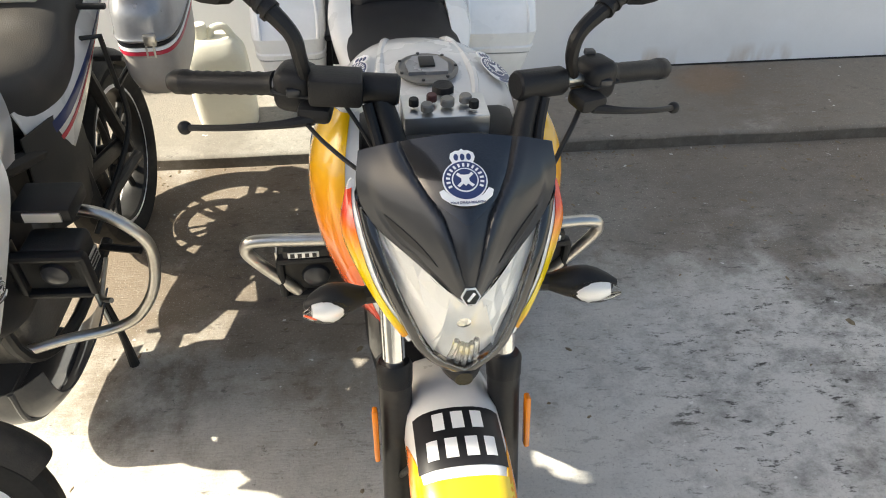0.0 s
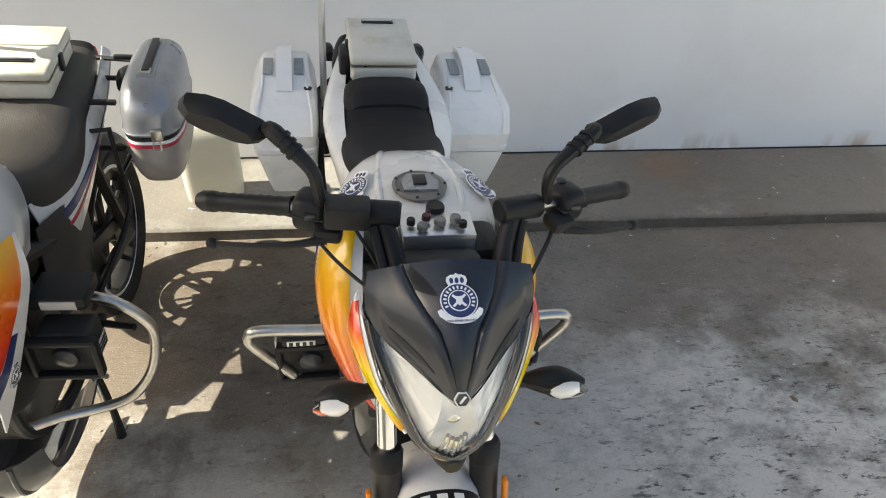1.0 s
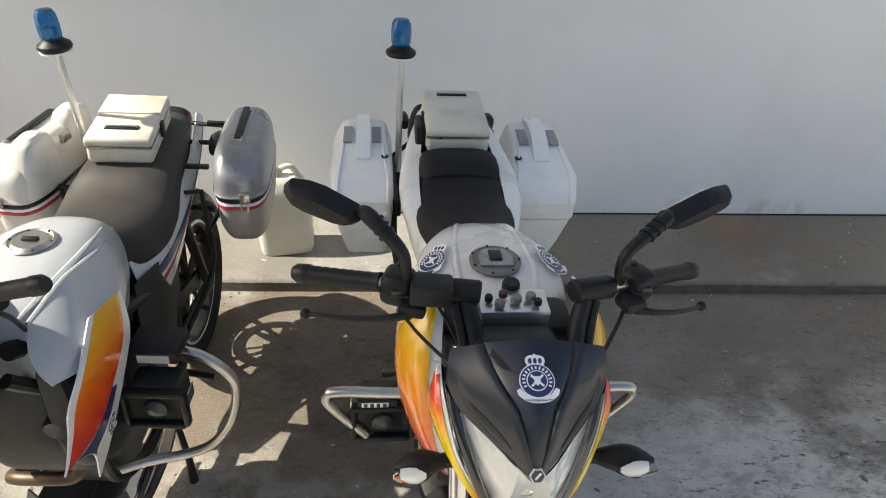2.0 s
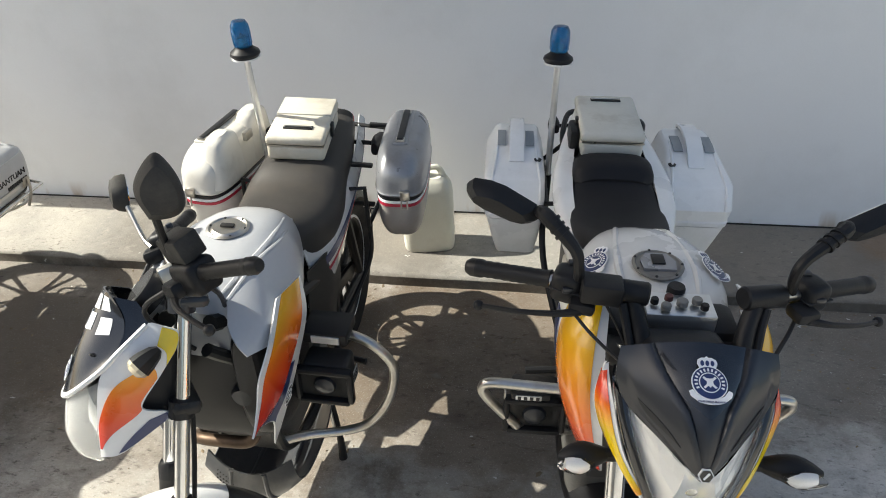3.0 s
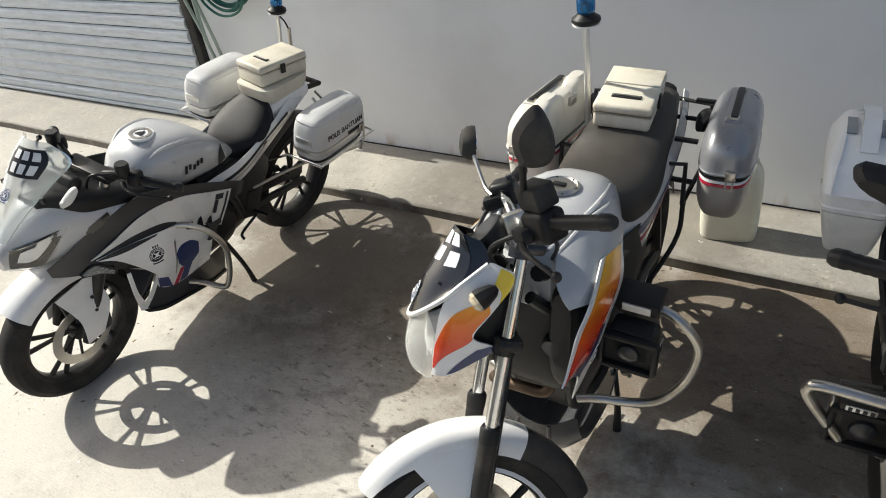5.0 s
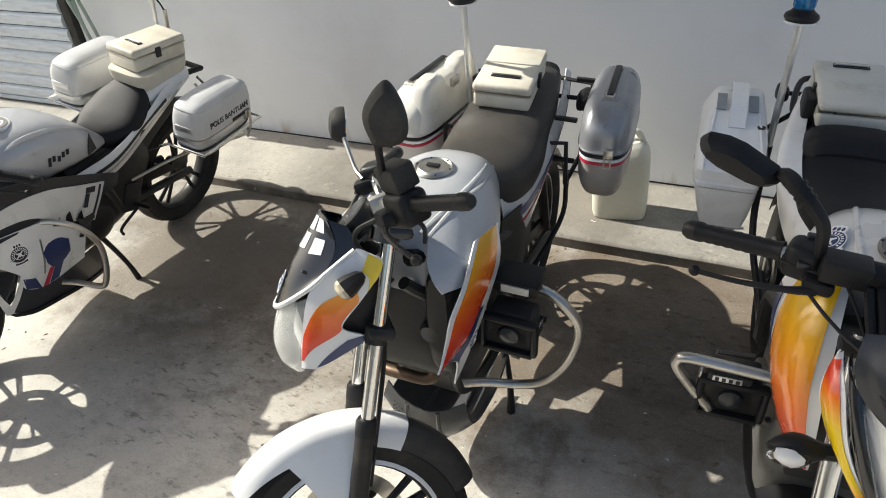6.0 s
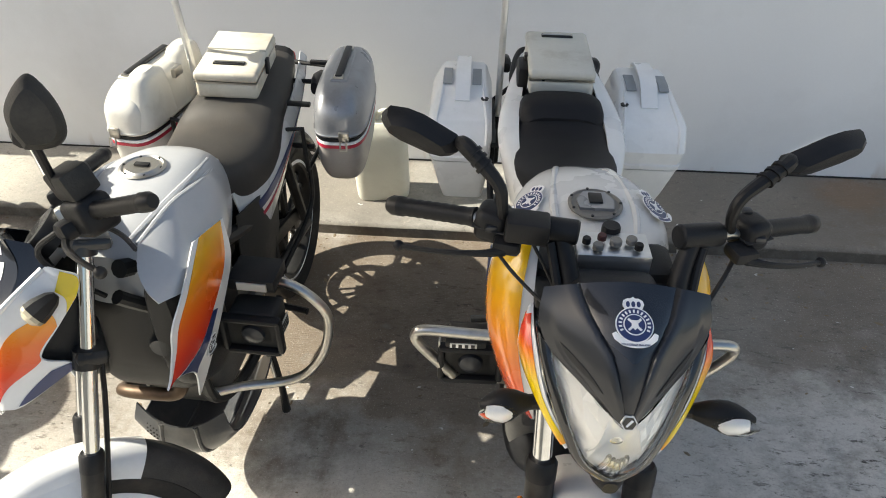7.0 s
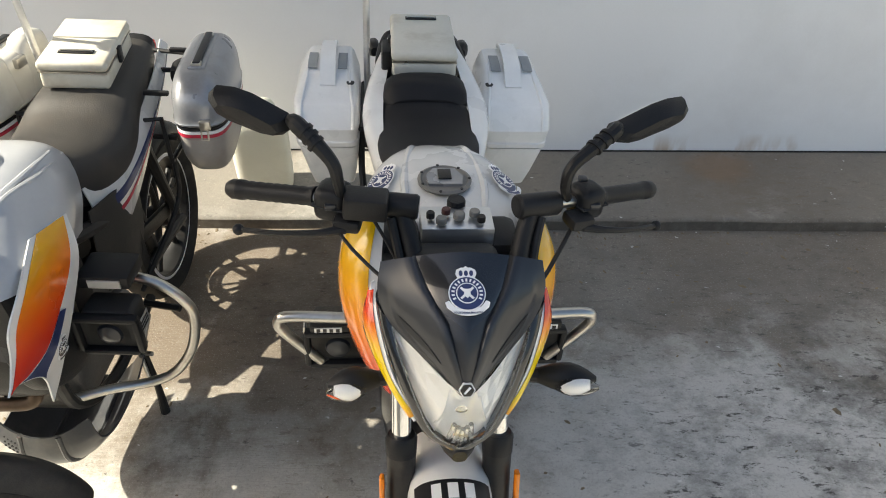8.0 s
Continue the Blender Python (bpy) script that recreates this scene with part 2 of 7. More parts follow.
def rbox(at, size, b=0.006, seg=2, turn=(0, 0, 0), taper=1.0):
    """A box with rounded edges; taper narrows its top."""
    bm = bmesh.new()
    bmesh.ops.create_cube(bm, size=1)
    for v in bm.verts:
        k = taper if v.co.z > 0 else 1.0
        v.co = Vector((v.co.x * size[0] * k, v.co.y * size[1] * k, v.co.z * size[2]))
    if b:
        bmesh.ops.bevel(bm, geom=list(bm.edges), offset=min(b, 0.45 * min(size)), segments=seg, affect="EDGES", profile=0.5)
    bm.transform(pose(*at, *turn))
    return bm


UPWARD, AHEAD, RIGHT, BELOW = Vector((0, -0.2, 1)), Vector((0, -1, 0.4)), Vector((1, 0, 0.1)), Vector((0, -0.5, -1))


class Skin:
    """A smooth surface through a net of points: rows down, columns across."""

    def __init__(self, rows, steps=6):
        cols = [catmull(r, steps) for r in rows]
        self.net = list(zip(*[catmull(c, steps) for c in zip(*cols)]))
        self.net = [list(r) for r in self.net]

    def at(self, u, v):
        """u across and v down, 0 to 1."""
        n, m = len(self.net) - 1, len(self.net[0]) - 1
        x, y = min(max(u, 0), 1) * m, min(max(v, 0), 1) * n
        i, j = min(int(y), n - 1), min(int(x), m - 1)
        a, b = y - i, x - j
        g = self.net
        return (g[i][j] * (1 - b) + g[i][j + 1] * b) * (1 - a) + (g[i + 1][j] * (1 - b) + g[i + 1][j + 1] * b) * a

    def normal(self, u, v):
        e = 0.02
        return (self.at(u + e, v) - self.at(u - e, v)).cross(self.at(u, v + e) - self.at(u, v - e)).normalized()

    def sheet(self, lo=lambda v: 0.0, hi=lambda v: 1.0, v0=0.0, v1=1.0, lift=0.0, thick=0.004, nu=12, nv=24, out=UPWARD):
        """A plate of that thickness on the surface, between the lines lo(v) and hi(v)."""
        bm = bmesh.new()
        top, low = [], []
        if isinstance(out, Vector):
            out = math.copysign(1.0, self.normal(0.5, (v0 + v1) / 2).dot(out))
        for i in range(nv + 1):
            v = v0 + (v1 - v0) * i / nv
            a, b = lo(v), hi(v)
            rt, rl = [], []
            for j in range(nu + 1):
                u = a + (b - a) * j / nu
                p, q = self.at(u, v), self.normal(u, v) * out
                rt.append(bm.verts.new(p + q * (lift + thick)))
                rl.append(bm.verts.new(p + q * lift))
            top.append(rt)
            low.append(rl)
        for i in range(nv):
            for j in range(nu):
                bm.faces.new((top[i][j], top[i][j + 1], top[i + 1][j + 1], top[i + 1][j]))
                bm.faces.new((low[i][j], low[i + 1][j], low[i + 1][j + 1], low[i][j + 1]))
        for i in range(nv):
            for j in (0, nu):
                bm.faces.new((top[i][j], top[i + 1][j], low[i + 1][j], low[i][j]))
        for j in range(nu):
            for i in (0, nv):
                bm.faces.new((top[i][j], low[i][j], low[i][j + 1], top[i][j + 1]))
        bmesh.ops.remove_doubles(bm, verts=bm.verts, dist=1e-5)
        return bm


def mirrored(rows):
    return [[(-x, y, z) for x, y, z in r] for r in rows]


def slab_of(outline, thick):
    """A flat piece in the xz plane, facing -y, from its outline."""
    bm = bmesh.new()
    f = bm.faces.new([bm.verts.new((x, 0, z)) for x, z in outline])
    got = bmesh.ops.extrude_face_region(bm, geom=[f])
    bmesh.ops.translate(bm, verts=[e for e in got["geom"] if isinstance(e, bmesh.types.BMVert)], vec=(0, thick, 0))
    return bm


def joined(*bms):
    out = bmesh.new()
    for b in bms:
        me = bpy.data.meshes.new("tmp")
        b.to_mesh(me)
        b.free()
        out.from_mesh(me)
        bpy.data.meshes.remove(me)
    return out


def facing(at, normal, up=(0, 0, 1)):
    """The pose of a flat piece (its front is -y, its up is z) laid at a place with that outward normal."""
    n = Vector(normal).normalized()
    x = Vector(up).cross(-n).normalized() * -1
    x = (-n).cross(Vector(up)).normalized()
    z = x.cross(-n).normalized()
    return Matrix.Translation(at) @ Matrix((x, -n, z)).transposed().to_4x4()


def disc_outline(r, n=24, rz=None, cx=0, cz=0):
    return [(cx + r * math.cos(2 * math.pi * k / n), cz + (rz or r) * math.sin(2 * math.pi * k / n)) for k in range(n)]


def lettering(text, size, thick=0.0008):
    """Raised letters of the built-in font as a bmesh in the xz plane, facing -y, centred."""
    cu = bpy.data.curves.new("letters", "FONT")
    cu.body, cu.size, cu.extrude, cu.align_x, cu.align_y = text, size, thick, "CENTER", "CENTER"
    cu.resolution_u, cu.offset = 3, 0.018 * size
    ob = bpy.data.objects.new("letters", cu)
    me = ob.to_mesh()
    bm = bmesh.new()
    bm.from_mesh(me)
    ob.to_mesh_clear()
    bpy.data.objects.remove(ob)
    bpy.data.curves.remove(cu)
    bm.transform(pose(0, 0, 0, 90, 0, 0))
    return bm


def crest(parent, at, normal, s, up=(0, 0, 1), words=False, dark=NAVY, light=DECAL_WHITE):
    """A round badge with a crown above and a ribbon below, as a sticker in plain shapes. s: its height."""
    base = facing(at, normal, up)
    k = s / 2
    cz = -0.12 * k
    lay = lambda d: base @ Matrix.Translation((0, -d, 0))
    ring = lambda r, n=36: disc_outline(r * k, n, r * k, 0, cz)
    badge = part("crest_sticker", slab_of(ring(0.70), 0.0012), light, parent, "white and navy round crest sticker", base)
    part("crest_ring", slab_of(ring(0.655), 0.0012), dark, badge, "", lay(0.0006))
    bars = [slab_of([(r * k * math.sin(a), cz + r * k * math.cos(a)) for r, a in ((0.47, b - 0.07), (0.59, b - 0.06), (0.59, b + 0.06), (0.47, b + 0.07))], 0.0012) for b in (2 * math.pi * i / 22 for i in range(22)) if abs(b - math.pi) > 0.9]
    part("ring_bars", joined(*bars), light, badge, "small plain white bars round the ring", lay(0.0012))
    part("crest_field", slab_of(ring(0.42, 28), 0.0012), light, badge, "", lay(0.0012))
    part("crest_centre", slab_of(ring(0.375, 28), 0.0012), dark, badge, "", lay(0.0018))
    for sx in (-1, 1):
        part("crest_bar", slab_of([(x * sx * k, cz + z * k) for x, z in ((-0.27, -0.20), (-0.20, -0.26), (0.27, 0.18), (0.21, 0.25))], 0.0012), light, badge, "", lay(0.0024))
    part("crest_boss", slab_of([(x * k, cz + z * k) for x, z in ((0, -0.22), (0.13, -0.08), (0.11, 0.10), (0.17, 0.17), (0, 0.15), (-0.17, 0.17), (-0.11, 0.10), (-0.13, -0.08))], 0.0012), light, badge, "", lay(0.0029))
    crown = [(-0.30, 0.44), (0.30, 0.44), (0.40, 0.68), (0.36, 0.84), (0.2, 0.93), (0.08, 0.93), (0, 1.0), (-0.08, 0.93), (-0.2, 0.93), (-0.36, 0.84), (-0.40, 0.68)]
    part("crest_crown", slab_of([(x * k, z * k) for x, z in crown], 0.0012), light, badge, "", lay(0.0005))
    for x in (-0.2, 0, 0.2):
        part("crown_arch", slab_of(disc_outline(0.075 * k, 10, 0.12 * k, x * k, 0.69 * k), 0.0012), dark, badge, "", lay(0.0011))
    ribbon = [(-0.84, -0.50), (-0.70, -0.42), (-0.50, -0.66), (-0.24, -0.79), (0, -0.83), (0.24, -0.79), (0.50, -0.66), (0.70, -0.42), (0.84, -0.50), (0.78, -0.70), (0.5, -0.93), (0.25, -1.0), (0, -1.02), (-0.25, -1.0), (-0.5, -0.93), (-0.78, -0.70)]
    part("crest_ribbon", slab_of([(x * k, z * k) for x, z in ribbon], 0.0012), light, badge, "", lay(0.0015))
    inner = [(0.93 * x, -0.90 + 0.62 * (z + 0.90)) for x, z in ribbon[2:7]] + [(0.93 * x, -0.90 + 0.62 * (z + 0.90)) for x, z in ribbon[10:15]]
    if words:
        part("ribbon_lettering", lettering("POLIS DIRAJA MALAYSIA", 0.100 * k, 0.0003), dark, badge, "small dark capital letters on the ribbon", lay(0.0030) @ Matrix.Translation((0, 0, -0.92 * k)))
    else:
        part("ribbon_bar", slab_of([(x * k, z * k) for x, z in inner], 0.0012), dark, badge, "plain dark bar on the ribbon", lay(0.0021))
    return badge


def thing(name, m, label, category, group=""):
    ob = new(name)
    ob.empty_display_size = 0.1
    ob.matrix_world = m
    return tagged(ob, label, category, group, "thing")


# ---- the setting ----
KERB_Y, SLAB_Z, SHUTTER_X, WALL_Y = -0.475, 0.060, -4.33, 0.080


def concrete(name, base, sand, stain, lines, worn=(), face_dirt_shade=0.0, stain_and_light=()):
    """Concrete with sandy and dark cloudy areas, grit, scuffs and, round the worn places, thick black scrapes."""
    m = bpy.data.materials.new(name)
    m.use_nodes = True
    t = m.node_tree
    b = t.nodes["Principled BSDF"]
    N = lambda k: t.nodes.new(k)
    co = N("ShaderNodeTexCoord")

    def noise_at(scale, detail, rough=0.6, stretch=None):
        n = N("ShaderNodeTexNoise")
        n.inputs["Scale"].default_value, n.inputs["Detail"].default_value, n.inputs["Roughness"].default_value = scale, detail, rough
        src = co.outputs["Object"]
        if stretch:
            mp = N("ShaderNodeMapping")
            mp.inputs["Scale"].default_value, mp.inputs["Rotation"].default_value = stretch[:3], (0, 0, stretch[3])
            t.links.new(src, mp.inputs[0])
            src = mp.outputs[0]
        t.links.new(src, n.inputs["Vector"])
        return n.outputs["Fac"]

    def span(fac, lo, hi, top=1.0):
        r = N("ShaderNodeMapRange")
        r.inputs["From Min"].default_value, r.inputs["From Max"].default_value, r.inputs["To Max"].default_value = lo, hi, top
        t.links.new(fac, r.inputs["Value"])
        return r.outputs[0]

    def over(fac, below, colour):
        x = N("ShaderNodeMix")
        x.data_type = "RGBA"
        t.links.new(fac, x.inputs[0])
        if isinstance(below, tuple):
            x.inputs[6].default_value = (*below, 1)
        else:
            t.links.new(below, x.inputs[6])
        x.inputs[7].default_value = (*colour, 1)
        return x.outputs[2]

    c = over(span(noise_at(1.1, 6), 0.35, 0.7, 0.55), base, tuple(0.62 * v for v in base))
    c = over(span(noise_at(3.4, 8, 0.7), 0.45, 0.8, 0.6), c, sand)
    c = over(span(noise_at(9, 8, 0.7), 0.55, 0.8, 0.6), c, tuple(1.25 * v for v in base))
    c = over(span(noise_at(30, 6, 0.75), 0.52, 0.72, 0.55), c, tuple(0.55 * v for v in base))
    c = over(span(noise_at(24, 6, 0.75), 0.56, 0.72, 0.55), c, tuple(min(0.75, 1.5 * v) for v in sand))
    # Soft patches: real stains, plus light and shade put into the colour.
    for x, y, r, amount, tint in stain_and_light:
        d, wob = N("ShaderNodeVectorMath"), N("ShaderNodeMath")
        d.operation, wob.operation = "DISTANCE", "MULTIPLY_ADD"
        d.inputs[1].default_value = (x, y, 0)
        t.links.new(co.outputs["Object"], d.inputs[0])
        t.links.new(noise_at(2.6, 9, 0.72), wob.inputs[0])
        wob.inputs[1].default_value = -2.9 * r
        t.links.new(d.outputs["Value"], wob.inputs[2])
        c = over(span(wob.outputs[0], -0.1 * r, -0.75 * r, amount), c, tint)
    c = over(span(noise_at(110, 4, 0.8), 0.52, 0.76, 0.55), c, tuple(0.40 * v for v in base))
    c = over(span(noise_at(150, 3, 0.8), 0.58, 0.74, 0.6), c, tuple(min(0.8, 1.7 * v) for v in base))
    c = over(span(noise_at(38, 5, 0.75), 0.63, 0.69, 0.7), c, stain)
    c = over(span(noise_at(15, 6, 0.75), 0.635, 0.69, 0.65), c, stain)
    scuff = N("ShaderNodeMath")
    scuff.operation = "MULTIPLY"
    t.links.new(span(noise_at(22, 6, 0.75, (1, 2.2, 1, 0.25)), 0.58, 0.68), scuff.inputs[0])
    t.links.new(span(noise_at(1.7, 3), 0.48, 0.62), scuff.inputs[1])
    c = over(scuff.outputs[0], c, stain)
    for x, y, r, amount, *tint in worn:
        d = N("ShaderNodeVectorMath")
        d.operation = "DISTANCE"
        d.inputs[1].default_value = (x, y, 0)
        t.links.new(co.outputs["Object"], d.inputs[0])
        near = span(d.outputs["Value"], r, 0.3 * r, amount)
        for scale, detail, stretch, lo, hi in ((13, 7, (1, 2.6, 1, 0.35), 0.56, 0.62), (5, 8, (1, 1.3, 1, -0.4), 0.46, 0.75)):
            k = N("ShaderNodeMath")
            k.operation = "MULTIPLY"
            t.links.new(near, k.inputs[0])
            t.links.new(span(noise_at(scale, detail, 0.78, stretch), lo, hi), k.inputs[1])
            c = over(k.outputs[0], c, tint[0] if tint else stain)
    # Brown dirt and the upright face's shade, put into the colour low down.
    if face_dirt_shade:
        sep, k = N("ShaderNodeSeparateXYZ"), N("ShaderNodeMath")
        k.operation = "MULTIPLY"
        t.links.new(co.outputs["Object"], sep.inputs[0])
        t.links.new(span(sep.outputs["Z"], 0.058, 0.040, face_dirt_shade), k.inputs[0])
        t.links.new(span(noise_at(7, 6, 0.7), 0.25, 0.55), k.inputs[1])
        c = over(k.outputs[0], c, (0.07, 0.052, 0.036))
    c = over(span(noise_at(17, 3, 0.55, (1, 1.6, 1, 0.5)), 0.715, 0.725, 0.85), c, (0.66, 0.65, 0.62))
    c = over(span(noise_at(5.5, 3, 0.5), 0.70, 0.76, 0.7), c, tuple(0.45 * v for v in base))
    t.links.new(c, b.inputs["Base Color"])
    t.links.new(span(noise_at(6, 5), 0.2, 0.9, 1.0), b.inputs["Roughness"])
    b.inputs["Roughness"].default_value = 0.85
    rr = N("ShaderNodeMapRange")
    rr.inputs["To Min"].default_value, rr.inputs["To Max"].default_value = 0.62, 0.95
    t.links.new(noise_at(6, 5), rr.inputs["Value"])
    t.links.new(rr.outputs[0], b.inputs["Roughness"])
    h = N("ShaderNodeMath")
    h.operation = "MULTIPLY_ADD"
    h.inputs[1].default_value = lines
    t.links.new(noise_at(60, 3, 0.6, (0.25, 2.4, 1, -0.10)), h.inputs[0])
    t.links.new(noise_at(130, 5, 0.7), h.inputs[2])
    bn = N("ShaderNodeBump")
    bn.inputs["Strength"].default_value, bn.inputs["Distance"].default_value = 0.6, 0.004
    t.links.new(h.outputs[0], bn.inputs["Height"])
    t.links.new(bn.outputs[0], b.inputs["Normal"])
    return m


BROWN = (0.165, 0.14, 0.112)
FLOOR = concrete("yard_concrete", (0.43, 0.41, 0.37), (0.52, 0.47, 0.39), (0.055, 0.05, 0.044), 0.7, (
    # Real brown dirt and scrapes; brown round (-0.3, -1.45) also deepens the shade.
    (-0.45, -0.75, 0.7, 0.8, (0.13, 0.085, 0.05)), (-0.3, -1.45, 0.5, 0.5, (0.14, 0.10, 0.07)), (-1.5, -0.8, 0.6, 0.5, (0.16, 0.11, 0.065)), (-1.9, -1.5, 0.8, 0.4, (0.17, 0.13, 0.085)),
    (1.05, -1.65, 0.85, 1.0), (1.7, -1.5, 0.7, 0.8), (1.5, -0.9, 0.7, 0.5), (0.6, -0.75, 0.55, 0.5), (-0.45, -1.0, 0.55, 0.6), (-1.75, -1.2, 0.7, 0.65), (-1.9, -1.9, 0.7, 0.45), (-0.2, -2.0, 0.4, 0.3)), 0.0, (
    # Pale ones paint in brighter floor, dark ones bike shade over brown dirt.
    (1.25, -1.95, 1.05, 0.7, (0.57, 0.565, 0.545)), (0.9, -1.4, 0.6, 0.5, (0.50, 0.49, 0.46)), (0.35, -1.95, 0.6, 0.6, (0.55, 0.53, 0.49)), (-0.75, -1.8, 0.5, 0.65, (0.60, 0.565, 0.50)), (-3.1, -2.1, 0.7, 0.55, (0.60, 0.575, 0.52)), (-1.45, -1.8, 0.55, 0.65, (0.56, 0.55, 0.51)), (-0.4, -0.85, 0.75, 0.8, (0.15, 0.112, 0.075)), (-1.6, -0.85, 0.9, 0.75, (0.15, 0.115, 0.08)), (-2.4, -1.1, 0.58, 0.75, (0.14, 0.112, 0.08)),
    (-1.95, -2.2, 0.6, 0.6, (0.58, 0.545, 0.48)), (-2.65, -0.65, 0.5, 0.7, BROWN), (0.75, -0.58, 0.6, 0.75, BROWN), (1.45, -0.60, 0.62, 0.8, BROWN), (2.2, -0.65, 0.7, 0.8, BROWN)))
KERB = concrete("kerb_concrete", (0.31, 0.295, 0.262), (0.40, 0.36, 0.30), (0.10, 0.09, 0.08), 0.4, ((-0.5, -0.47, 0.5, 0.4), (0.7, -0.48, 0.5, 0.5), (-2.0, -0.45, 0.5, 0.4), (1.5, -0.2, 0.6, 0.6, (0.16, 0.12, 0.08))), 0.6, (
    # Dark patches paint shade onto the strip, the pale one sun; one is rust.
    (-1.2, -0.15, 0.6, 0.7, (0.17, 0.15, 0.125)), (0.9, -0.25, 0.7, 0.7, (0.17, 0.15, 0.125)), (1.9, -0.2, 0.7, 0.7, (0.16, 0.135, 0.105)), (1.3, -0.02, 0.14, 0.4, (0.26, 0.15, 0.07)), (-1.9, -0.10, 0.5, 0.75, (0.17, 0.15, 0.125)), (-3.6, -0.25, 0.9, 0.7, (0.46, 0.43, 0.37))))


def wall_paint(name, base):
    """White wall paint with faint roller unevenness, rust stains and grime close to the foot."""
    m = material(name, base, 0.55, spread=0.03, scale=1.5, fine=140, bump=0.12, dirt=(0.52, 0.52, 0.50), dirt_amount=0.25, dirt_scale=1.2)
    t = m.node_tree
    b = t.nodes["Principled BSDF"]
    src = b.inputs["Base Color"].links[0].from_socket
    co, sep = t.nodes.new("ShaderNodeTexCoord"), t.nodes.new("ShaderNodeSeparateXYZ")
    t.links.new(co.outputs["Object"], sep.inputs[0])
    n = t.nodes.new("ShaderNodeTexNoise")
    mp = t.nodes.new("ShaderNodeMapping")
    mp.inputs["Scale"].default_value = (4.0, 1.0, 1.2)
    n.inputs["Scale"].default_value, n.inputs["Detail"].default_value = 2.0, 6.0
    t.links.new(co.outputs["Object"], mp.inputs[0])
    t.links.new(mp.outputs[0], n.inputs["Vector"])
    fade = t.nodes.new("ShaderNodeMapRange")
    fade.inputs["From Min"].default_value, fade.inputs["From Max"].default_value = 0.16, 0.05
    t.links.new(sep.outputs["Z"], fade.inputs["Value"])
    spot = t.nodes.new("ShaderNodeMapRange")
    spot.inputs["From Min"].default_value, spot.inputs["From Max"].default_value, spot.inputs["To Max"].default_value = 0.54, 0.68, 0.8
    t.links.new(n.outputs["Fac"], spot.inputs["Value"])
    mul = t.nodes.new("ShaderNodeMath")
    mul.operation = "MULTIPLY"
    t.links.new(fade.outputs[0], mul.inputs[0])
    t.links.new(spot.outputs[0], mul.inputs[1])
    mix = t.nodes.new("ShaderNodeMix")
    mix.data_type = "RGBA"
    mix.inputs[7].default_value = (0.42, 0.27, 0.12, 1)
    t.links.new(mul.outputs[0], mix.inputs[0])
    t.links.new(src, mix.inputs[6])
    t.links.new(mix.outputs[2], b.inputs["Base Color"])
    return m


WALL = wall_paint("white_wall_paint", (0.86, 0.87, 0.88))
SHUTTER = material("grey_white_shutter_paint", (0.72, 0.77, 0.81), 0.4, spread=0.08, streak=(1, 1, 6), dirt=(0.3, 0.3, 0.28), dirt_amount=0.4)
SHADE_ROOF = material("shade_roof_underside", (0.16, 0.16, 0.16), 0.7)
SKY_BLOCK = material("sky_block_grey", (0.27, 0.275, 0.265), 0.8, spread=0.15, scale=2.0, dirt=(0.08, 0.08, 0.07), dirt_amount=0.4, dirt_scale=1.5)
DARK_GAP = material("dark_joint", (0.03, 0.03, 0.03), 0.9)


def block(name, x0, x1, y0, y1, z0, z1, mat, b=0.0, label=""):
    ob = part(name, rbox(((x0 + x1) / 2, (y0 + y1) / 2, (z0 + z1) / 2), (x1 - x0, y1 - y0, z1 - z0), b), mat, None, label)
    return tagged(ob, kind="structure")


def ground():
    bm = bmesh.new()
    xs = [-600, -60, -12, -6, 6, 12, 60, 600]
    ys = [-600, -60, -12, -5, KERB_Y + 0.002, 10, 600]
    v = [[bm.verts.new((x, y, 0)) for x in xs] for y in ys]
    for i in range(len(ys) - 1):
        for j in range(len(xs) - 1):
            bm.faces.new((v[i][j], v[i][j + 1], v[i + 1][j + 1], v[i + 1][j]))
    tagged(part("ground", bm, FLOOR, None, "worn grey concrete yard with sand, stains, scuffs and painted light and shade"), kind="structure")


def kerb():
    """The raised strip along the wall: a long slab whose front edge is chipped and uneven."""
    bm = bmesh.new()
    rnd = random.Random(5)
    n = 260
    rows = []
    for i in range(n + 1):
        x = -9 + 19 * i / n
        w = 0.006 * noise.noise((x * 3, 0, 0)) + 0.004 * noise.noise((x * 17, 3, 0))
        chip = 0.012 * max(0, noise.noise((x * 6, 7, 1)) - 0.25)
        rows.append([bm.verts.new(p) for p in ((x, KERB_Y + w * 0.6, -0.02), (x, KERB_Y + w, SLAB_Z - 0.014 - chip), (x, KERB_Y + 0.006 + w, SLAB_Z - 0.006 - chip), (x, KERB_Y + 0.02 + w + chip, SLAB_Z), (x, -0.22, SLAB_Z + 0.002 * noise.noise((x, 5, 5))), (x, 0.4, SLAB_Z))])
    for a, b in zip(rows, rows[1:]):
        for k in range(5):
            bm.faces.new((a[k], b[k], b[k + 1], a[k + 1]))
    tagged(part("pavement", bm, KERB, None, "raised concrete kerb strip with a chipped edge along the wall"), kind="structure")


